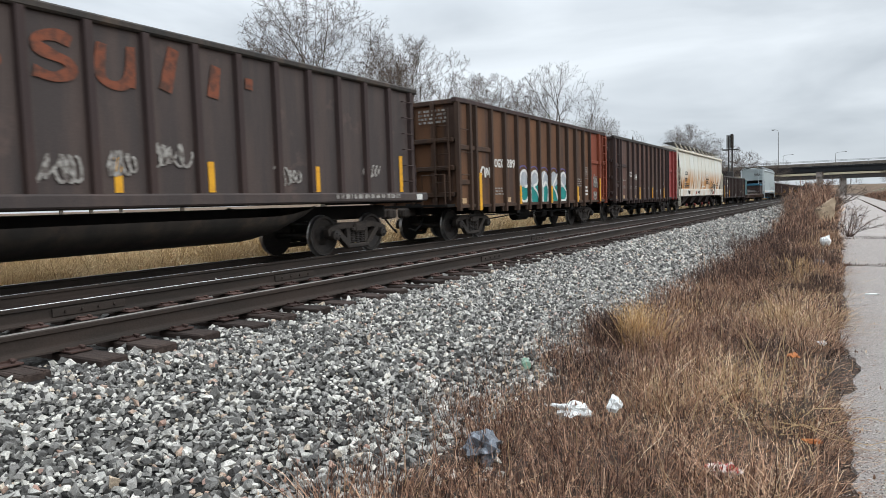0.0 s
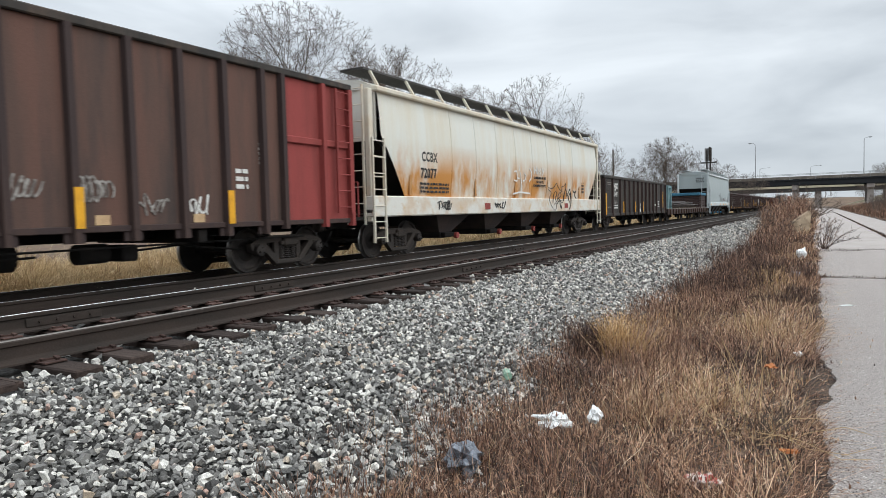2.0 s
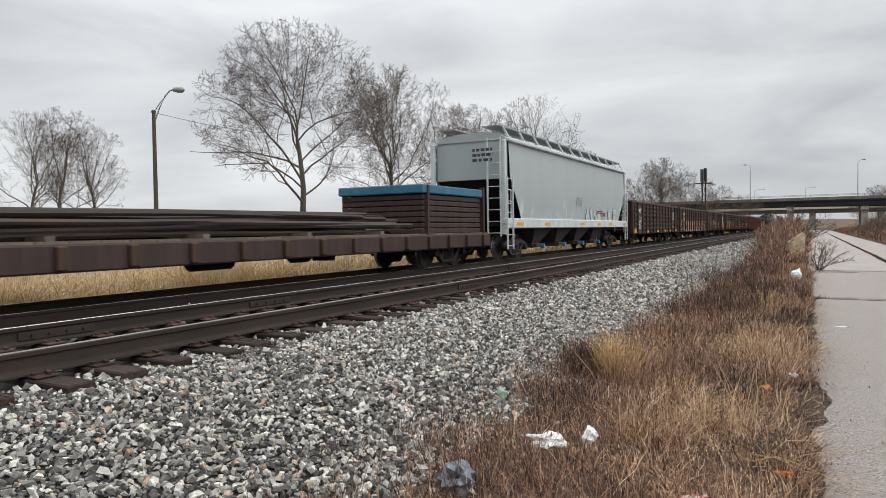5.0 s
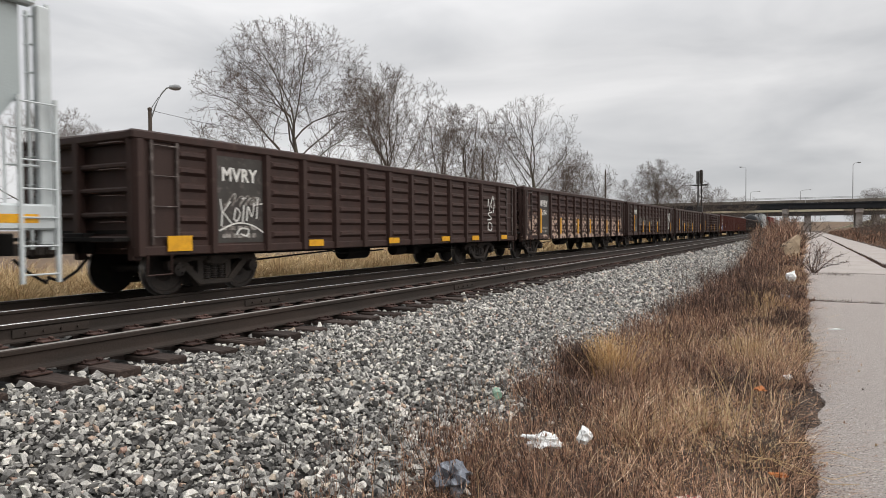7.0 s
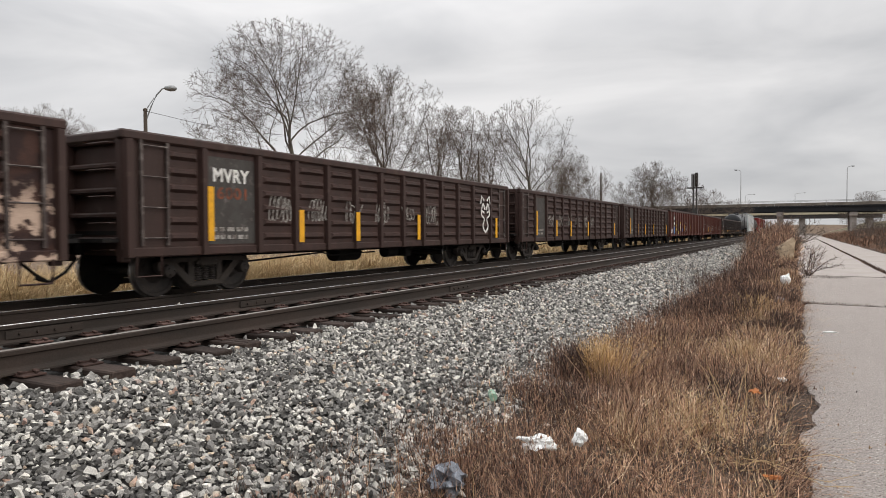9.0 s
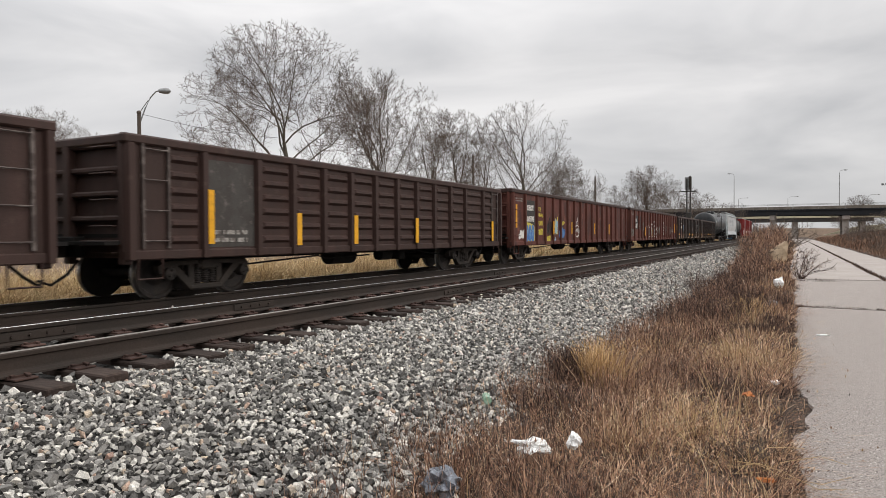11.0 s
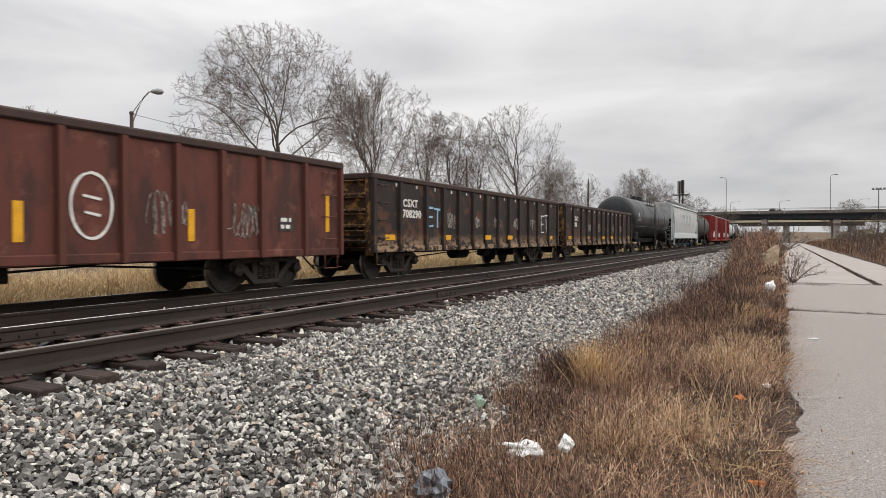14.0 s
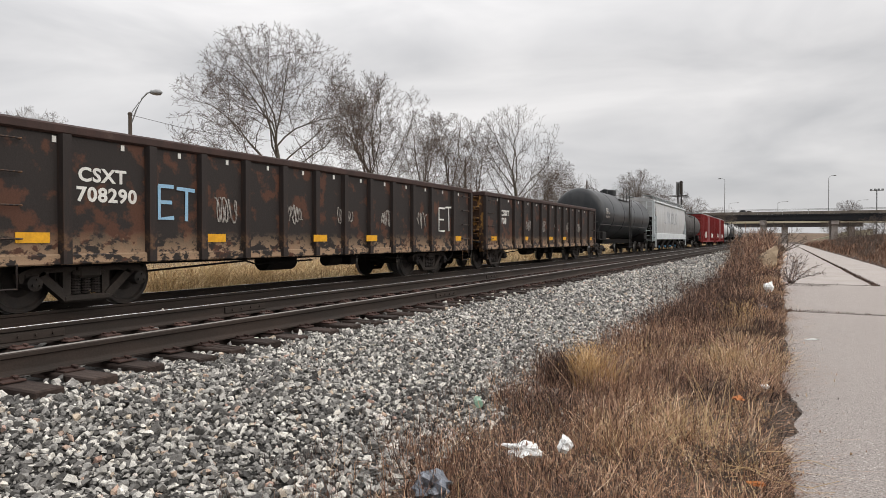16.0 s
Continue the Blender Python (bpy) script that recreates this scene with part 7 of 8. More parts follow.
    # dark clumps
    for cx, cy, r, n, h in ((-1.95, 6.55, 0.11, 420, 0.33), (-1.2, 12.5, 0.45, 380, 0.4), (-0.9, 15.3, 0.5, 420, 0.36), (-1.7, 17.5, 0.45, 320, 0.45), (-0.28, 11.3, 0.16, 420, 0.16), (-0.22, 12.4, 0.16, 300, 0.16), (-0.2, 15.4, 0.2, 300, 0.2), (-1.3, 21, 0.6, 360, 0.5)):
        x, y = np.minimum(cx + rs.normal(0, r, n), rs.uniform(-0.2, 0.02, n)), cy + rs.normal(0, r * 1.3, n)
        sets["dark_weed"].append(stems(rs, x, y, h * rs.uniform(0.5, 1.1, n), 0.005 if cy < 12 else 0.008, 5))
    # the bright straw tuft and a few smaller, looser ones
    for cx, cy, r, n, h, ln in ((-1.70, 6.38, 0.04, 380, 0.52, 0.14), (-1.62, 6.55, 0.07, 260, 0.52, 0.34), (-0.62, 8.6, 0.12, 170, 0.30, 0.3), (-0.5, 8.2, 0.16, 220, 0.22, 1.0), (-0.75, 13.6, 0.2, 300, 0.36, 0.3), (-0.45, 10.6, 0.2, 200, 0.2, 1.0), (-0.7, 5.4, 0.2, 120, 0.22, 0.9)):
        x, y = cx + rs.normal(0, r, n), cy + rs.normal(0, r, n)
        sets["golden_straw" if cx < -1.5 or cy == 13.6 else "straw"].append(blades(rs, x, y, h * rs.uniform(0.45, 1.1, n), 0.0046 if cy < 10 else 0.007, ln, 0.9, seeds=0.25, way=np.arctan2(y - cy, x - cx) + rs.normal(0, 0.5, n)))
    # weeds in the trail's seam and cracks
    x, y = 2.66 + rs.normal(0, 0.05, 2600), 25 + 90 * rs.random(2600) ** 1.6
    sets["dark_weed"].append(blades(rs, x, y, rs.uniform(0.03, 0.09, 2600), 0.02, 0.9, z=np.zeros(2600)))
    x = np.concatenate([0.1 + 3.2 * rs.random(520) ** 1.8, 0.0 + 1.3 * rs.random(420) ** 1.5, 0.1 + 3.6 * rs.random(160)])
    y = np.concatenate([15.55 + 0.1 * np.sin(x[:520] * 2.1) + rs.normal(0, 0.06, 520), 24.3 + rs.normal(0, 0.25, 420), 25.2 + rs.normal(0, 0.05, 160)])
    sets["dark_weed"].append(blades(rs, x, y, rs.uniform(0.015, 0.07, len(x)), 0.012, 1.0, z=np.zeros(len(x))))
    # tufts that overhang the trail, each sprawling its own way
    for k in range(46):
        cy = 2.6 + 22 * rs.random() ** 1.25
        n = int(rs.uniform(30, 110))
        x, y = rs.normal(-0.06, 0.05, n), cy + rs.normal(0, 0.10 + 0.006 * cy, n)
        sets[("dark_weed", "dry_weed", "red_weed")[k % 3]].append(blades(rs, x, y, rs.uniform(0.05, 0.20, n), 0.0032 if cy < 9 else 0.006, 1.1, 0.5, z=np.zeros(n), way=rs.normal(0.0, 0.9, n)))
    # long pale stalks lying any way through the mat
    x, y = spots(420, 2.4, 11, x1=-0.2)
    sets["straw"].append(blades(rs, x, y, rs.uniform(0.18, 0.42, 420), 0.003, 1.3, 0.5))
    # fallen leaves and bits of bark on the soil
    n = 6400
    x, y = spots(n, 2.2, 16, 1.4, x1=0.1)
    out = rs.random(n) < 0.16
    x = np.where(out, np.abs(rs.normal(0, 0.22, n)), x)
    z = flat_z(x) + rs.uniform(0.0, 0.05, n)
    z = np.where(x > 0.0, 0.004, z)
    a, r = rs.uniform(0, 6.28, n), rs.uniform(0.006, 0.022, n) * np.where(out, 0.6, 1.0)
    v = np.zeros((n, 4, 3))
    for k in range(4):
        e = a + k * 1.571 + rs.normal(0, 0.25, n)
        q = r * (1.0 if k % 2 else 0.6)
        v[:, k] = np.stack([x + np.cos(e) * q, y + np.sin(e) * q, z + rs.normal(0, 0.35, n) * r * (x < 0)], 1)
    v[:, :, 2] = np.maximum(v[:, :, 2], 0.003)
    stuff("leaf_litter", v.reshape(-1, 3), (np.arange(n)[:, None] * 4 + np.arange(4)[None]).tolist(), "leaf_litter", "brown fallen leaves and plant scraps on the verge", "leaf litter")
    names = {"dry_weed": ("dry_grass", "matted tan and brown dead grass beside the trail", "dry grass"), "red_weed": ("dead_weeds", "reddish-brown dead weed stems with fine twigs", "weeds"),
             "dark_weed": ("dark_weeds", "dark brown withered weed clumps at the ballast edge", "weeds"), "golden_straw": ("golden_grass", "bright golden dry grass tuft beside the ballast", "dry grass"), "straw": ("straw_grass", "pale straw-coloured grass tufts among dead weeds", "dry grass")}
    for key, parts_ in sets.items():
        V, Fc, off = [], [], 0
        for v, f in parts_:
            V.append(v)
            Fc += [[i + off for i in q] for q in f]
            off += len(v)
        stuff(names[key][0], np.concatenate(V), Fc, key, *names[key][1:])


def far_grass():
    """Tussocks of tall straw behind the tracks, each falling open from its own root, and the weeds of the bank."""
    rs = np.random.RandomState(8)
    V, Fc, off = [], [], 0
    for y0, y1, x0, x1, tufts, per, w, hh in ((1, 14, -16.5, -12.8, 330, 60, 0.011, 0.80), (14, 34, -16.5, -12.8, 380, 46, 0.017, 0.80), (34, 80, -17.5, -12.8, 330, 36, 0.035, 0.85), (80, 200, -22, -12.9, 260, 28, 0.08, 0.9)):
        for k in range(tufts):
            cx, cy = rs.uniform(x0, x1), rs.uniform(y0, y1)
            n = int(per * rs.uniform(0.6, 1.4))
            r = rs.uniform(0.08, 0.2)
            bx, by = rs.normal(0, r, n), rs.normal(0, r * 1.4, n)
            tall = hh * rs.uniform(0.5, 1.25) * (1 + 0.5 * noise.noise((cx * 0.5, cy * 0.35, 1.0))) * min(1.0, 0.45 + (-12.7 - cx) * 0.6)
            x = np.minimum(cx + bx, -12.6)
            v, f = blades(rs, x, cy + by, np.maximum(0.12, tall * rs.uniform(0.55, 1.1, n)), w, 0.6, 1.0, seeds=0.3 if y1 < 40 else 0.0, way=np.arctan2(by, bx) + rs.normal(0, 0.6, n))
            V.append(v)
            Fc += [[i + off for i in q] for q in f]
            off += len(v)
    stuff("tall_dry_grass", np.concatenate(V), Fc, "bank_grass", "tall golden dry grass behind the railway track", "dry grass")
    V, Fc, off = [], [], 0
    for n, y0, y1, x0, x1, w, hh in ((11000, 18, 70, 4.75, 12, 0.025, 0.38), (12000, 70, 190, 4.8, 26, 0.08, 0.9)):
        x, y = rs.uniform(x0, x1, n), rs.uniform(y0, y1, n)
        z = np.array([ground_z(a, b) for a, b in zip(x, y)])
        h = hh * (0.5 + 0.6 * rs.random(n) + 0.6 * field_noise(x, y, 0.35, 4.0)) * np.clip((x - 4.5) / 0.8, 0.3, 1)
        v, f = blades(rs, x, y, np.maximum(0.1, h), w, 0.5, 0.5, z)
        V.append(v)
        Fc += [[i + off for i in q] for q in f]
        off += len(v)
    stuff("bank_weeds", np.concatenate(V), Fc, "bank_weed", "brown winter weeds covering the bank beside the trail", "weeds")


verge()
far_grass()


def tree_meshes(seed, H, width, mat, fork=0.5, low=0.24, limbs=11, side=(7, 6, 5, 3), lift=0.10, droop=0.0):
    """A bare tree by repeated branching inside an oval crown: trunk and limbs as one mesh, branches and twigs as another."""
    rng = random.Random(seed)
    c, rad = Vector((0, 0, H * (1 + low) / 2)), Vector((H * width, H * width, H * (1 - low) / 2))
    wood, fine = Geo(), []

    def reach(p, d):
        """Distance from p along d to the crown's lumpy outline."""
        a, e = Vector([(p[i] - c[i]) / rad[i] for i in range(3)]), Vector([d[i] / rad[i] for i in range(3)])
        A, B, C = e.dot(e), a.dot(e), a.dot(a) - 1
        q = B * B - A * C
        t = (-B + math.sqrt(q)) / A if q > 0 else 0.0
        end = p + d * max(t, 0.0)
        return max(0.0, t) * (0.93 + 0.20 * noise.noise((end - c) * (2.4 / H) + Vector((seed * 3.1, 0, 0))))

    def grow(p, d, length, r, level):
        n = (9, 7, 5, 4, 3, 2)[level]
        pts, rs_ = [p], [r]
        way = [d]
        for k in range(n):
            bend = (0.04, 0.17, 0.17, 0.17, 0.18, 0.2)[level]
            up = (0.0, lift, lift, lift * 0.7, 0.04, 0.0)[level] - (droop if level == 1 and p.z < H * 0.45 else 0.0)
            d = (d + Vector((rng.gauss(0, bend), rng.gauss(0, bend), rng.gauss(0, bend) + up))).normalized()
            pts.append(pts[-1] + d * length / n)
            rs_.append(max(0.008, r * (1 - (0.8 if level == 1 else 0.62 if level else 0.5) * (k + 1) / n)))
            way.append(d)
        if r > 0.045:
            wood.tube(pts, rs_, 7 if r > 0.1 else 5, False)
        else:
            for a, b, ra, rb in zip(pts, pts[1:], rs_, rs_[1:]):
                fine.append((*a, *b, ra, rb))
        if level >= len(side) + 1:
            return
        count = limbs if level == 0 else side[level - 1]
        turn = rng.uniform(0, 6.28)
        for k in range(count):
            t = (0.30 + 0.68 * k / (count - 1)) if level == 0 else 0.22 + 0.78 * (k + rng.uniform(0.2, 0.8)) / count
            i = min(n - 1, int(t * n))
            q = pts[i].lerp(pts[i + 1], t * n - i)
            w = way[i + 1]
            turn += 2.4 + rng.gauss(0, 0.4)
            o = w.cross(Vector((0, 0, 1)) if abs(w.z) < 0.95 else Vector((1, 0, 0))).normalized()
            o = Matrix.Rotation(turn, 3, w) @ o
            ang = radians(rng.uniform(66, 84) - 40 * t) if level == 0 else radians(rng.uniform(34, 66))
            e = (w * math.cos(ang) + o * math.sin(ang)).normalized()
            far = reach(q, e)
            want = far * rng.uniform(0.86, 1.0) if level == 0 else min(far, length * rng.uniform(0.34, 0.62) * (1.15 - 0.45 * t))
            if want < H * 0.012:
                continue
            thick = max(0.008, rs_[i] * (rng.uniform(0.34, 0.5) if level == 0 else rng.uniform(0.42, 0.58)))
            grow(q, e, want, thick, level + 1)
        # the leader goes on past the last fork
        if level < len(side):
            far = reach(pts[-1], d)
            if level == 0:
                for s in (0, 1, 2):
                    e = (d + Vector((0.42 * math.cos(turn + s * 2.1), 0.42 * math.sin(turn + s * 2.1), rng.uniform(0, 0.3)))).normalized()
                    grow(pts[-1], e, reach(pts[-1], e) * rng.uniform(0.9, 1.0), rs_[-1] * 0.62, 1)
            elif far > H * 0.02:
                grow(pts[-1], d, min(far, length * 0.4), rs_[-1], level + 1)

    grow(Vector((0, 0, -0.3)), Vector((0.02, 0.0, 1)), H * fork + 0.3, H * 0.0165, 0)
    s = np.array(fine)
    p, q, ra, rb = s[:, :3], s[:, 3:6], s[:, 6], s[:, 7]
    d = q - p
    d /= np.maximum(1e-6, np.linalg.norm(d, axis=1))[:, None]
    ref = np.where(np.abs(d[:, 2:3]) < 0.9, np.array([[0, 0, 1.0]]), np.array([[1.0, 0, 0]]))
    e = np.cross(d, ref)
    e /= np.linalg.norm(e, axis=1)[:, None]
    b = np.cross(d, e)
    v = np.zeros((len(s), 6, 3))
    for k in range(3):
        co, si = math.cos(2.094 * k), math.sin(2.094 * k)
        v[:, k] = p + (e * co + b * si) * ra[:, None]
        v[:, 3 + k] = q + (e * co + b * si) * rb[:, None]
    i = np.arange(len(s))[:, None] * 6
    f = np.concatenate([i + np.array([[k, (k + 1) % 3, 3 + (k + 1) % 3, 3 + k]]) for k in range(3)])
    return wood.mesh("trunk", "bark", True), mesh_of("crown", v.reshape(-1, 3), f, [mat])


def plant_trees():
    kinds = []
    sorts = ((2, 14.4, 0.47, "twigs", 0.48, 0.24, 12, (8, 7, 5, 2), 0.05, 0.03, "broad leafless tree with a forked trunk and fine twigs"),
             (7, 14.0, 0.44, "twigs", 0.40, 0.14, 11, (8, 6, 5, 2), 0.06, 0.02, "leafless many-limbed tree in a dense row"),
             (12, 12.0, 0.40, "twigs", 0.42, 0.14, 10, (7, 6, 5), 0.08, 0.0, "slim leafless tree with fine pale twigs"),
             (15, 13.0, 0.38, "dark_twigs", 0.44, 0.14, 10, (7, 5, 4), 0.14, 0.0, "dark leafless tree with steep limbs"),
             (21, 8.0, 0.5, "dark_twigs", 0.30, 0.06, 10, (7, 6, 4), 0.08, 0.0, "low bare tree with dense dark twigs"))
    for seed, H, wide, mat, fork, low, limbs, side, lift, droop, label in sorts:
        t, c = tree_meshes(seed, H, wide, mat, fork, low, limbs, side, lift, droop)
        thing = tagged(new("tree"), label, "tree", group="bare trees")
        part("trunk", t, "bark", thing)
        part("crown", c, mat, thing, "fine bare twigs")
        kinds.append((thing, max((w.co.z for w in c.vertices))))

    # bearing, distance, elevation of the top, kind, turn
    spots = [(-41.0, 46, 17.0, 0, 20), (-33.2, 54, 14.0, 1, 70), (-28.9, 60, 11.0, 2, 10), (-26.3, 66, 10.7, 2, 200), (-20.6, 60, 11.3, 3, 40), (-23.6, 76, 8.9, 2, 120), (-18.0, 82, 7.0, 1, 260), (-16.2, 90, 5.7, 4, 30),
             (-10.7, 126, 5.8, 1, 60), (-12.2, 124, 4.3, 4, 10), (-8.9, 140, 4.6, 4, 90), (-6.9, 160, 3.5, 4, 200), (-4.3, 175, 2.6, 4, 20),
             (-58.5, 95, 9.6, 2, 50), (-60.5, 90, 9.2, 2, 0), (-56.5, 100, 8.4, 2, 220), (4.3, 240, 2.9, 1, 80), (3.2, 236, 1.9, 4, 10), (6.4, 150, 1.9, 4, 140), (7.4, 120, 2.1, 4, 240), (5.4, 165, 1.6, 4, 300)]
    used = set()
    for az, D, el, k, turn in spots:
        x, y = D * math.sin(radians(az)), D * math.cos(radians(az))
        z = ground_z(x, y) - 0.1
        thing, top = kinds[k]
        s = (1.5 + D * math.tan(radians(el)) - z) / top
        if k in used:
            thing = copy_thing(thing, pose(x, y, z, 0, 0, turn))
        else:
            used.add(k)
            thing.matrix_basis = pose(x, y, z, 0, 0, turn)
        thing.scale = (s, s, s)


plant_trees()


def shrub(seed, at, h, mat, label):
    """A twiggy low shrub: many thin branching shoots from one root."""
    rng = random.Random(seed)
    g = Geo()

    def shoot(p, d, n, l, r):
        pts = [p]
        for _ in range(n):
            d = (d + Vector((rng.gauss(0, 0.25), rng.gauss(0, 0.25), rng.gauss(0, 0.15)))).normalized()
            pts.append(pts[-1] + d * l)
        g.tube(pts, [r * (1 - 0.7 * i / n) for i in range(n + 1)], 4, False)
        return pts, d

    for _ in range(26):
        a = rng.uniform(0, 6.28)
        pts, d = shoot(Vector((rng.gauss(0, 0.05) * h, rng.gauss(0, 0.05) * h, 0)), Vector((math.cos(a) * 0.8, math.sin(a) * 0.8, rng.uniform(0.5, 1.3))).normalized(), 5, h * 0.2, 0.009 * h)
        for q in pts[2:]:
            for _ in range(3):
                shoot(q, (d + Vector((rng.gauss(0, 0.8), rng.gauss(0, 0.8), rng.gauss(0.2, 0.5)))).normalized(), 3, h * 0.08, 0.005 * h)
    t = tagged(new("shrub"), label, "shrub", group="bare shrubs")
    t.location = at
    part("crown", g, mat, t)
    return t


shrub(1, (0.25, 25.3, 0.0), 1.0, "dark_weed", "dark bare shrub leaning over the trail edge")
shrub(3, (-1.75, 34, 0.0), 1.3, "twigs", "tall reddish bare shrub in the weeds")
shrub(4, (-1.4, 48, 0.0), 2.2, "twigs", "tall reddish bare shrub in the weeds")
shrub(5, (-0.75, 52, 0.0), 2.6, "twigs", "tall reddish bare shrub in the weeds")
shrub(6, (-0.28, 4.75, 0.0), 0.26, "dark_twigs", "small dark withered plant at the trail edge")
for k, (x, y, h) in enumerate(((5.6, 60, 1.2), (7.5, 75, 1.8), (6.4, 90, 1.7), (9.0, 105, 2.4), (8.0, 125, 2.2), (12, 140, 3.0), (10, 95, 2.0), (11.5, 165, 2.6))):
    shrub(20 + k, (x, y, ground_z(x, y)), h, "dark_twigs", "bare brown shrub on the weedy bank")


def pale_stalks():
    rng = random.Random(3)
    t = tagged(new("dead_stalk"), "tall pale dead stalks with bent tips beside the trail", "weeds")
    t.location = (-0.42, 5.05, 0)
    for k in range(7):
        a = rng.uniform(0, 6.28)
        pts = [Vector((rng.gauss(0, 0.07), rng.gauss(0, 0.1), 0))]
        d = Vector((math.cos(a) * 0.25, math.sin(a) * 0.25, 1)).normalized()
        for _ in range(5):
            d = (d + Vector((rng.gauss(0, 0.1), rng.gauss(0, 0.1), -0.05))).normalized()
            pts.append(pts[-1] + d * rng.uniform(0.09, 0.14))
        part("stalk", Geo().tube(pts, [0.003, 0.003, 0.0026, 0.0022, 0.0018, 0.0014], 5, False), "straw", t)
    for k in range(6):
        a = rng.uniform(-0.5, 2.6)
        pts = [Vector((0.1, -0.5, 0.03)) + Vector((math.cos(a), math.sin(a), 0.12)) * s + Vector((0, 0, 0.05 * math.sin(s * 9 + k))) for s in (0, 0.15, 0.3, 0.5, 0.65)]
        part("fallen_stalk", Geo().tube(pts, [0.0028, 0.0028, 0.0022, 0.002, 0.0014], 5, False), "straw", t)


pale_stalks()


# ---- litter and rocks ----
def lump(seed, r, flat, rough, sub=2):
    """A crumpled or broken lump."""
    bm = bmesh.new()
    bmesh.ops.create_icosphere(bm, subdivisions=sub, radius=1)
    for w in bm.verts:
        k = 1 + rough * noise.noise(w.co * 1.6 + Vector((seed, 0, 0))) + rough * 0.6 * noise.noise(w.co * 4.1 + Vector((0, seed, 0)))
        w.co = Vector((w.co.x * r[0], w.co.y * r[1], w.co.z * r[2])) * k
        if w.co.z < -flat:
            w.co.z = -flat
    g = Geo()
    bm.verts.index_update()
    g.add([w.co[:] for w in bm.verts], [[w.index for w in q.verts] for q in bm.faces])
    bm.free()
    return g


def litter(name, label, at, geo, mat, turn=0):
    ob = new(name, geo.mesh(name, mat))
    ob.location, ob.rotation_euler = at, (0, 0, radians(turn))
    return tagged(ob, label, "litter")


litter("paper_scrap", "crumpled white paper scrap in dead weeds", (-1.50, 4.08, 0.13), lump(3, (0.115, 0.05, 0.04), 0.05, 0.9, 3), "litter_white", 20)
litter("paper_cup", "crushed white paper cup in dead weeds", (-1.28, 4.30, 0.13), lump(8, (0.05, 0.036, 0.045), 0.05, 0.8, 3), "litter_white", 70)
litter("plastic_bag", "crumpled clear blueish plastic bag in the weeds", (-1.74, 3.30, 0.10), lump(14, (0.10, 0.09, 0.09), 0.09, 0.9, 3), "litter_clear", 10)
litter("wrapper", "red and white wrapper in dead grass", (-0.52, 3.66, 0.06), lump(21, (0.07, 0.055, 0.03), 0.04, 0.8, 3), "litter_red", 40)
litter("dry_leaf", "dead orange leaf on the trail edge", (-0.14, 4.40, 0.03), lump(25, (0.05, 0.03, 0.012), 0.02, 0.9), "leaf_orange", 15)
litter("dry_leaf", "dead rust-red leaf in dry grass", (-0.33, 6.2, 0.14), lump(26, (0.06, 0.04, 0.015), 0.02, 0.9), "leaf_orange", 80)
litter("paper_scrap", "small white scrap on matted grass", (-0.14, 7.25, 0.05), lump(31, (0.04, 0.03, 0.02), 0.02, 0.6), "litter_white")
litter("bottle", "pale green glass bottle at the ballast edge", (-2.28, 5.15, 0.10), Geo().lathe([(0, 0.034), (0.15, 0.036), (0.19, 0.015), (0.25, 0.013)], "y", (0, 0, 0), 12), "glass_green", 30)
litter("plastic_bag", "dirty pale plastic bag caught in weeds", (-0.33, 20.3, 0.18), lump(41, (0.13, 0.1, 0.16), 0.14, 0.7), "litter_white", 10)
litter("paper_scrap", "blue-white scrap lying in weeds", (-0.36, 15.1, 0.10), lump(44, (0.13, 0.08, 0.06), 0.06, 0.8), "litter_clear", 60)
litter("paper_scrap", "white scrap on the asphalt trail", (0.40, 11.25, 0.012), lump(47, (0.09, 0.02, 0.012), 0.01, 0.4), "litter_white", 15)
b = new("boulder", Geo().prism([(-0.62, -0.7), (0.42, -0.7), (0.60, 0.55), (0.52, 0.95), (0.36, 0.80), (-0.30, 0.28), (-0.58, -0.05)], "y", -0.28, 0.34).mesh("boulder", "buff_rock"))
bm = bmesh.new()
bm.from_mesh(b.data)
bmesh.ops.bevel(bm, geom=bm.edges[:], offset=0.06, segments=2, affect="EDGES")
bmesh.ops.triangulate(bm, faces=bm.faces[:])
bmesh.ops.subdivide_edges(bm, edges=bm.edges[:], cuts=2, use_grid_fill=True)
for w in bm.verts:
    w.co += Vector((noise.noise(w.co * 2.1), noise.noise(w.co * 2.1 + Vector((5, 0, 0))), noise.noise(w.co * 2.1 + Vector((0, 7, 0))))) * 0.09
bm.to_mesh(b.data)
bm.free()
b.location, b.rotation_euler, b.scale = (-0.72, 38.2, 0.50), (radians(-6), 0, radians(16)), (0.85, 0.85, 0.72)
tagged(b, "buff angular boulder standing in tall weeds", "rock")


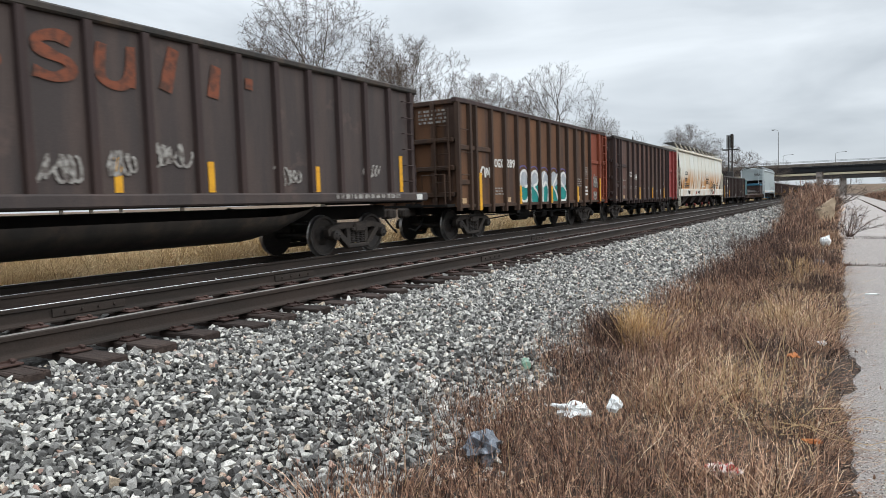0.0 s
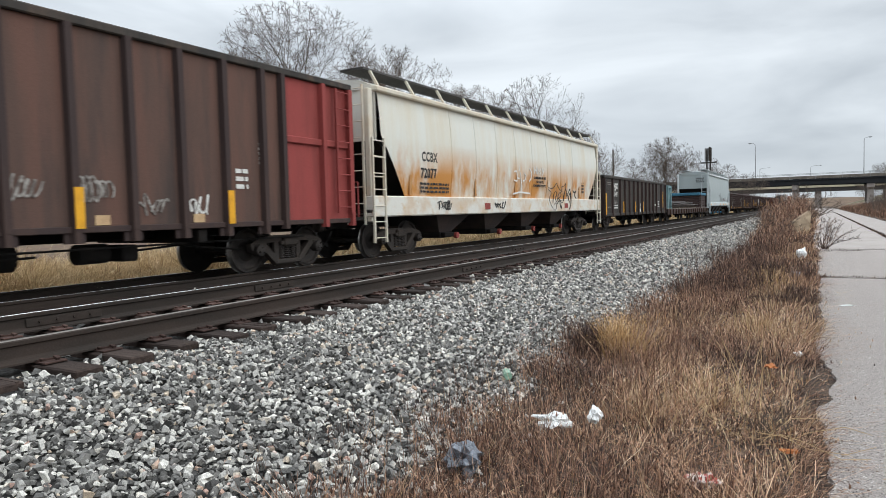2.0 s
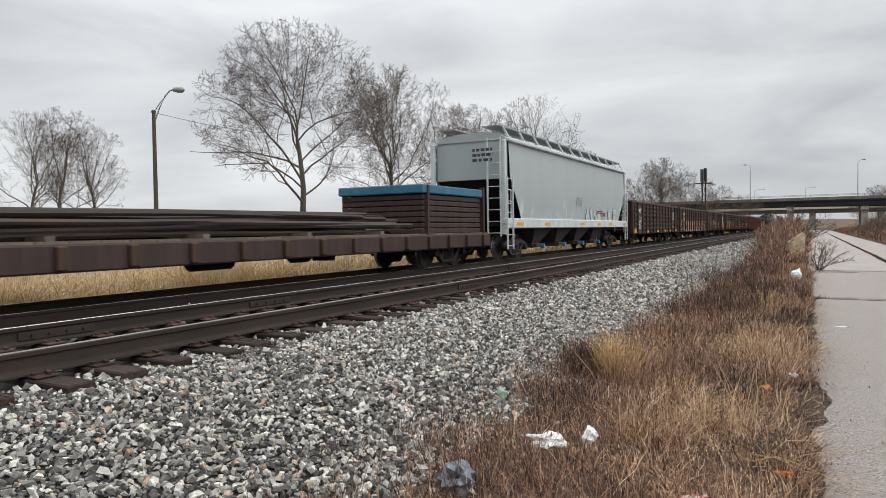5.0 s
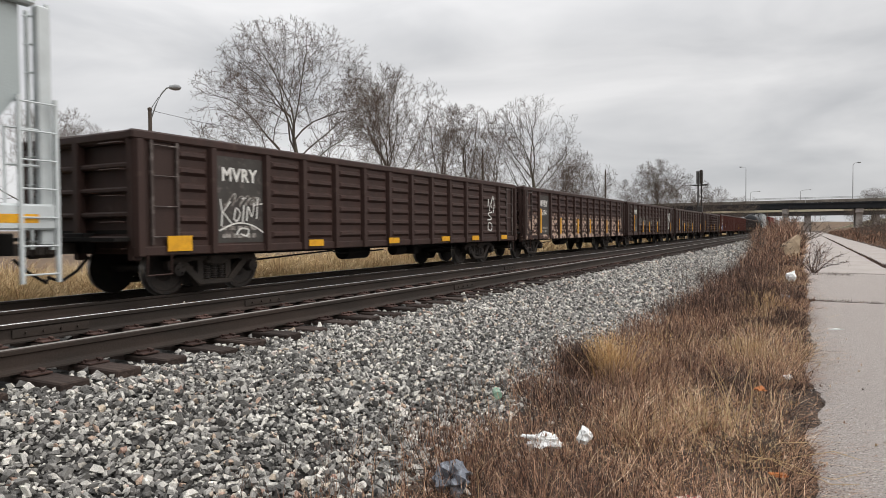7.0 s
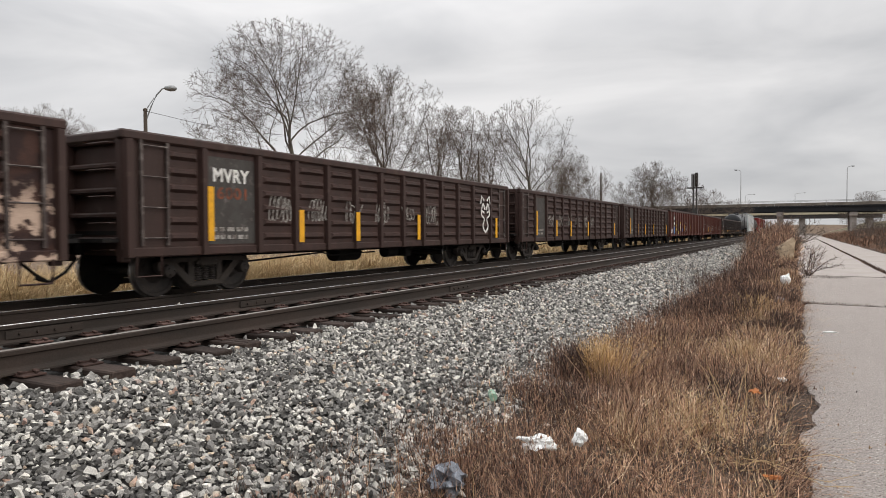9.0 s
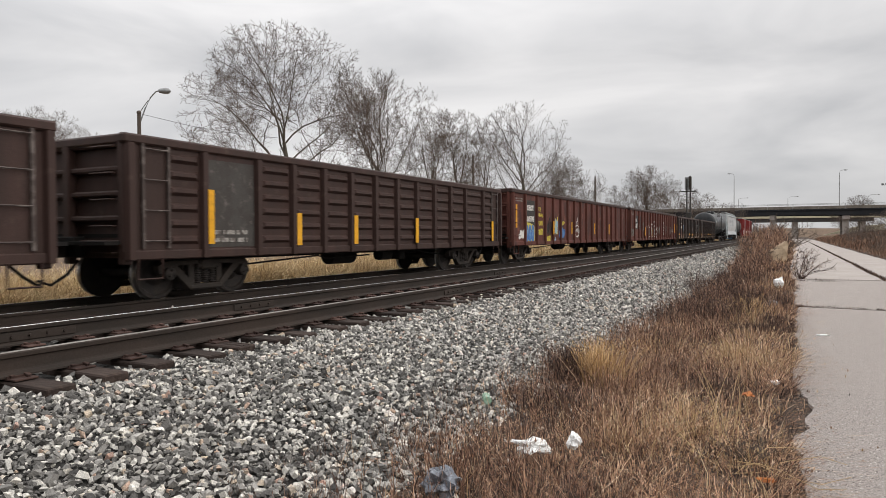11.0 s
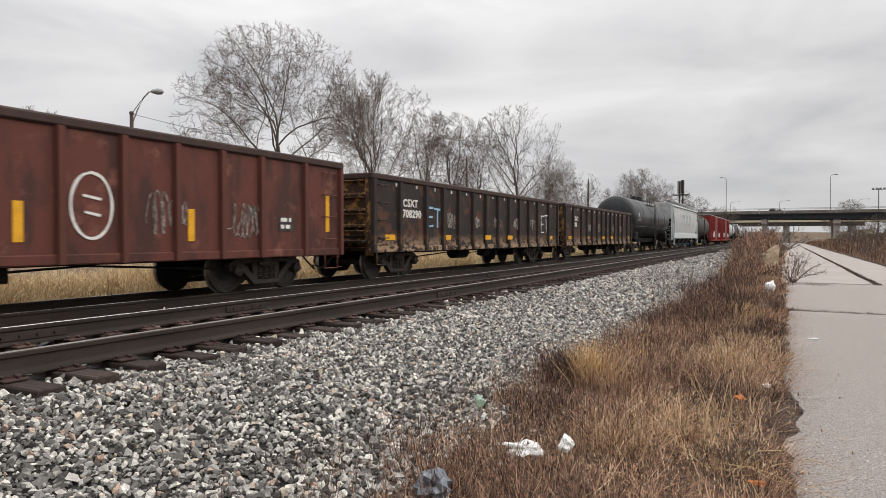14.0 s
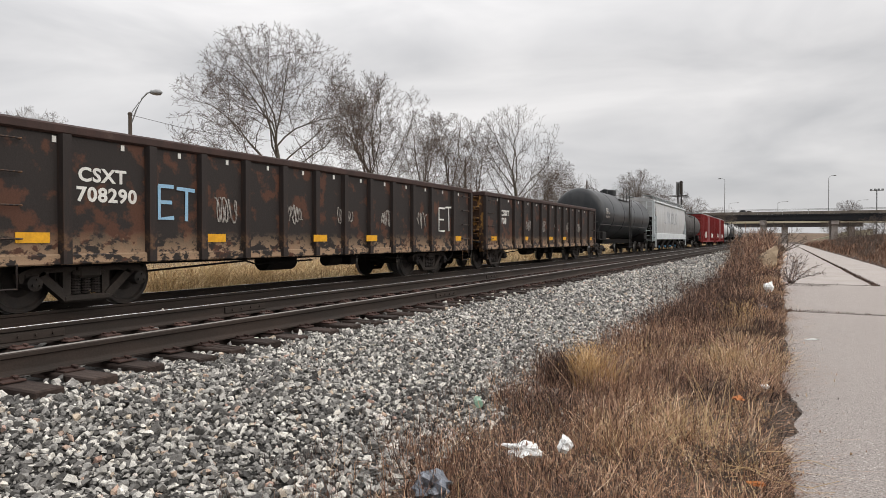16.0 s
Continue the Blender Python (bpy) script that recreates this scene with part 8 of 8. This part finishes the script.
# ---- track pieces: ties and plates ----
def lay_ties():
    rng = random.Random(9)
    tie = []
    for k in range(4):
        r2 = random.Random(60 + k)
        g = Geo().box(-1.3 + r2.uniform(-0.04, 0.02), 1.3 + r2.uniform(-0.05, 0.06), -0.115, 0.115, -0.18, 0.0, 0.012)
        # splits along the top
        for j in range(3):
            y = r2.uniform(-0.09, 0.07)
            g.box(0.55 + r2.uniform(0, 0.3), 1.28, y, y + 0.02, -0.05, 0.004)
        tie.append(g.mesh("tie", "tie_wood"))
    g = Geo().box(-0.19, 0.19, -0.09, 0.09, 0, 0.016, 0.004).box(-0.095, -0.078, -0.09, 0.09, 0.016, 0.03).box(0.078, 0.095, -0.09, 0.09, 0.016, 0.03)
    for sx, sy in ((-0.1, -0.05), (0.1, 0.05), (-0.1, 0.06), (0.1, -0.06), (0.155, 0.03)):
        g.box(sx - 0.012, sx + 0.012, sy - 0.012, sy + 0.012, 0.0, 0.03, 0.003).box(sx - 0.02, sx + 0.02, sy - 0.016, sy + 0.016, 0.028, 0.042, 0.004)
    plate = g.mesh("tie_plate", "plate_rust")
    for track, n, far in ((track_near, 150, 60), (track_far, 110, 24)):
        for k in range(n):
            y = 1.0 + k * 0.5 + rng.uniform(-0.03, 0.03)
            t = part("tie", tie[k % 4], "tie_wood", track, at=(rng.uniform(-0.05, 0.05), y, -0.204 + rng.uniform(-0.012, 0.004)))
            t.rotation_euler = (0, 0, radians(rng.uniform(-1.2, 1.2)) + (math.pi if rng.random() < 0.5 else 0))
            if k < far:
                for s in (-0.7525, 0.7525):
                    part("tie_plate", plate, "plate_rust", track, at=(s, y, -0.203))
    # joint bars and bolts on the near track's inner faces
    for s, y in ((-0.7525, 7.2), (-0.7525, 16.3), (0.7525, 10.6), (-0.7525, 4.1)):
        g = Geo().box(s + 0.012, s + 0.028, -0.4, 0.4, -0.145, -0.06, 0.004)
        for j in range(4):
            g.lathe([(s + 0.028, 0.016), (s + 0.05, 0.014)], "x", (0, -0.27 + j * 0.18, -0.1), 6)
        part("joint_bar", g, "rail_side", track_near, at=(0, y, 0))


lay_ties()


# ---- crushed stone ----
def stones(rs, x, y, z, size):
    """Broken stones: boxes with knocked corners, flattened and turned, so that each shows flat facets and sharp arrises."""
    n = len(x)
    box = np.array([(-1, -1, -1), (1, -1, -1), (1, 1, -1), (-1, 1, -1), (-1, -1, 1), (1, -1, 1), (1, 1, 1), (-1, 1, 1)]) * 0.78
    tri = np.array([(0, 2, 1), (0, 3, 2), (4, 5, 6), (4, 6, 7), (0, 1, 5), (0, 5, 4), (1, 2, 6), (1, 6, 5), (2, 3, 7), (2, 7, 6), (3, 0, 4), (3, 4, 7)])
    v = box[None] * (1 + rs.uniform(-0.34, 0.06, (n, 8, 1))) * (1 + rs.uniform(-0.26, 0.10, (n, 8, 3)))
    v[:, 4:, :2] *= rs.uniform(0.40, 0.85, (n, 1, 2))
    v[:, 4:, :2] += rs.normal(0, 0.16, (n, 1, 2))
    v[:, :, 0] += v[:, :, 1] * rs.normal(0, 0.22, (n, 1))
    v = v * (np.stack([rs.uniform(1.0, 1.6, n), rs.uniform(0.75, 1.1, n), rs.uniform(0.5, 0.9, n)], 1) * size[:, None])[:, None, :]
    q = rs.normal(0, 1, (n, 4)) * np.array([1.0, 0.34, 0.34, 1.0])
    q /= np.linalg.norm(q, axis=1)[:, None]
    w, a, b, c = q.T
    R = np.stack([1 - 2 * (b * b + c * c), 2 * (a * b - c * w), 2 * (a * c + b * w), 2 * (a * b + c * w), 1 - 2 * (a * a + c * c), 2 * (b * c - a * w), 2 * (a * c - b * w), 2 * (b * c + a * w), 1 - 2 * (a * a + b * b)], 1).reshape(n, 3, 3)
    v = np.einsum("nij,nkj->nki", R, v) + np.stack([x, y, z], 1)[:, None, :]
    f = (np.arange(n)[:, None, None] * 8 + tri[None]).reshape(-1, 3)
    return v.reshape(-1, 3), f


def spread_ballast():
    rs = np.random.RandomState(17)
    V, Fc, off = [], [], 0
    for n, x0, x1, y0, y1, sz, lift in ((38000, -4.95, -2.0, 0.9, 12, 0.0215, 0.014), (40000, -4.95, -2.0, 12, 32, 0.025, 0.012), (18000, -4.95, -2.3, 32, 80, 0.046, 0.0),
                                        (5200, -6.75, -5.45, 1.5, 26, 0.034, -0.006), (5200, -9.5, -6.95, 1.5, 34, 0.042, 0.0), (2600, -5.4, -4.75, 0.9, 14, 0.030, 0.008), (1800, -2.4, -1.5, 2.2, 12, 0.024, 0.0)):
        # strewn evenly: one stone to a cell, knocked about
        cell = ((x1 - x0) * (y1 - y0) / n) ** 0.5
        gx, gy = np.meshgrid(np.arange(x0, x1, cell), np.arange(y0, y1, cell))
        n = gx.size
        x, y = gx.ravel() + rs.uniform(-0.55, 0.55, n) * cell, gy.ravel() + rs.uniform(-0.55, 0.55, n) * cell
        near = (np.abs(x + 3.05) < 0.31) & (np.abs(y - 3.55) < 0.25)
        tie = (x < -4.72) & (x > -7.45) & (np.abs(((y - 1.0 + 0.25) % 0.5) - 0.25) < 0.13)
        keep = ~near & ~(tie & (rs.random(n) < 0.9)) & (np.abs(x + 5.3475) > 0.11) & (np.abs(x + 6.8525) > 0.11) & (np.abs(x + 10.0975) > 0.11)
        x, y = x[keep], y[keep]
        m = len(x)
        size = sz * np.clip(rs.lognormal(0, 0.28, m), 0.5, 1.8)
        v, f = stones(rs, x, y, flat_z(x) + lift + rs.uniform(-1.3, 0.7, m) * size, size)
        V.append(v)
        Fc.append(f + off)
        off += len(v)
    ob = new("ballast", mesh_of("ballast", np.concatenate(V), np.concatenate(Fc), ["stone"]))
    tagged(ob, "loose grey crushed-stone ballast heaped along the track", "ballast", kind="stuff")
    n = 9000
    x, y = np.abs(rs.normal(0, 0.24, n)) ** 1.3 - 0.08, 2.2 + 20 * rs.random(n) ** 1.5
    v, f = stones(rs, x, y, np.full(n, 0.001), rs.uniform(0.0015, 0.0048, n))
    grit = new("grit", mesh_of("grit", v, f, ["soil"]))
    tagged(grit, "crumbs of soil and grit along the trail's edge", "grit", kind="stuff")
    # pale and dark chips of aggregate laid bare in the asphalt
    n = 15000
    x, y = rs.uniform(0.0, 2.6, n), 3.0 + 11 * rs.random(n) ** 1.4
    a, r = rs.uniform(0, 6.28, n), rs.uniform(0.0022, 0.0052, n) * (1 + 0.05 * y)
    v = np.zeros((n, 4, 3))
    for k in range(4):
        e = a + k * 1.571 + rs.normal(0, 0.3, n)
        v[:, k] = np.stack([x + np.cos(e) * r, y + np.sin(e) * r, np.full(n, 0.0016)], 1)
    chips = new("aggregate", mesh_of("aggregate", v.reshape(-1, 3), (np.arange(n)[:, None] * 4 + np.arange(4)[None]).tolist(), ["aggregate"]))
    tagged(chips, "pale and dark stone chips bared in the worn asphalt", "gravel", kind="stuff")
    # the stones nearest the trail, one by one
    shapes = []
    for k in range(10):
        v, f = stones(rs, np.zeros(1), np.zeros(1), np.zeros(1), np.full(1, 0.022))
        shapes.append(mesh_of("stone", v, f, ["stone_single"]))
    for k in range(298):
        x, y = rs.uniform(-3.37, -2.73), rs.uniform(3.29, 3.81)
        s = part("stone", shapes[k % 10], "stone_single", ground, at=(x, y, float(flat_z(x)) + 0.012 + rs.uniform(-0.016, 0.012)))
        s.rotation_euler = (rs.uniform(-0.5, 0.5), rs.uniform(-0.5, 0.5), rs.uniform(0, 6.28))
        s.scale = (rs.uniform(0.7, 1.25),) * 3


spread_ballast()


# ---- movement: the whole train rolls towards the camera at one speed and stands from STOP on ----
def motions():
    times = [i * 0.5 for i in range(0, 29)] + [14.2, 14.4, 14.5, 14.533, 14.567, 14.6, 14.7, 15.0, 16.0]

    def run(t):
        return SPEED * min(t, STOP)

    for car, u in CARS:
        walk(car, [(t, pose(TRACK_B, u - run(t), RAIL_B)) for t in times])
    # the pickup drives over the bridge and stands when the train does
    walk(truck, [(t, pose(-9.9 + 12.5 * (STOP - min(t, STOP)), 206, 8.05)) for t in times])
    spin = [i / FPS for i in range(0, 439)] + [15.0, 16.0]
    rows = {d: [(t, pose(0, d, 0.457) @ Matrix.Rotation(run(t) / 0.457, 4, "X")) for t in spin] for d in (-0.89, 0.89)}
    for w, d in WHEELSETS:
        walk(w, rows[d])


motions()
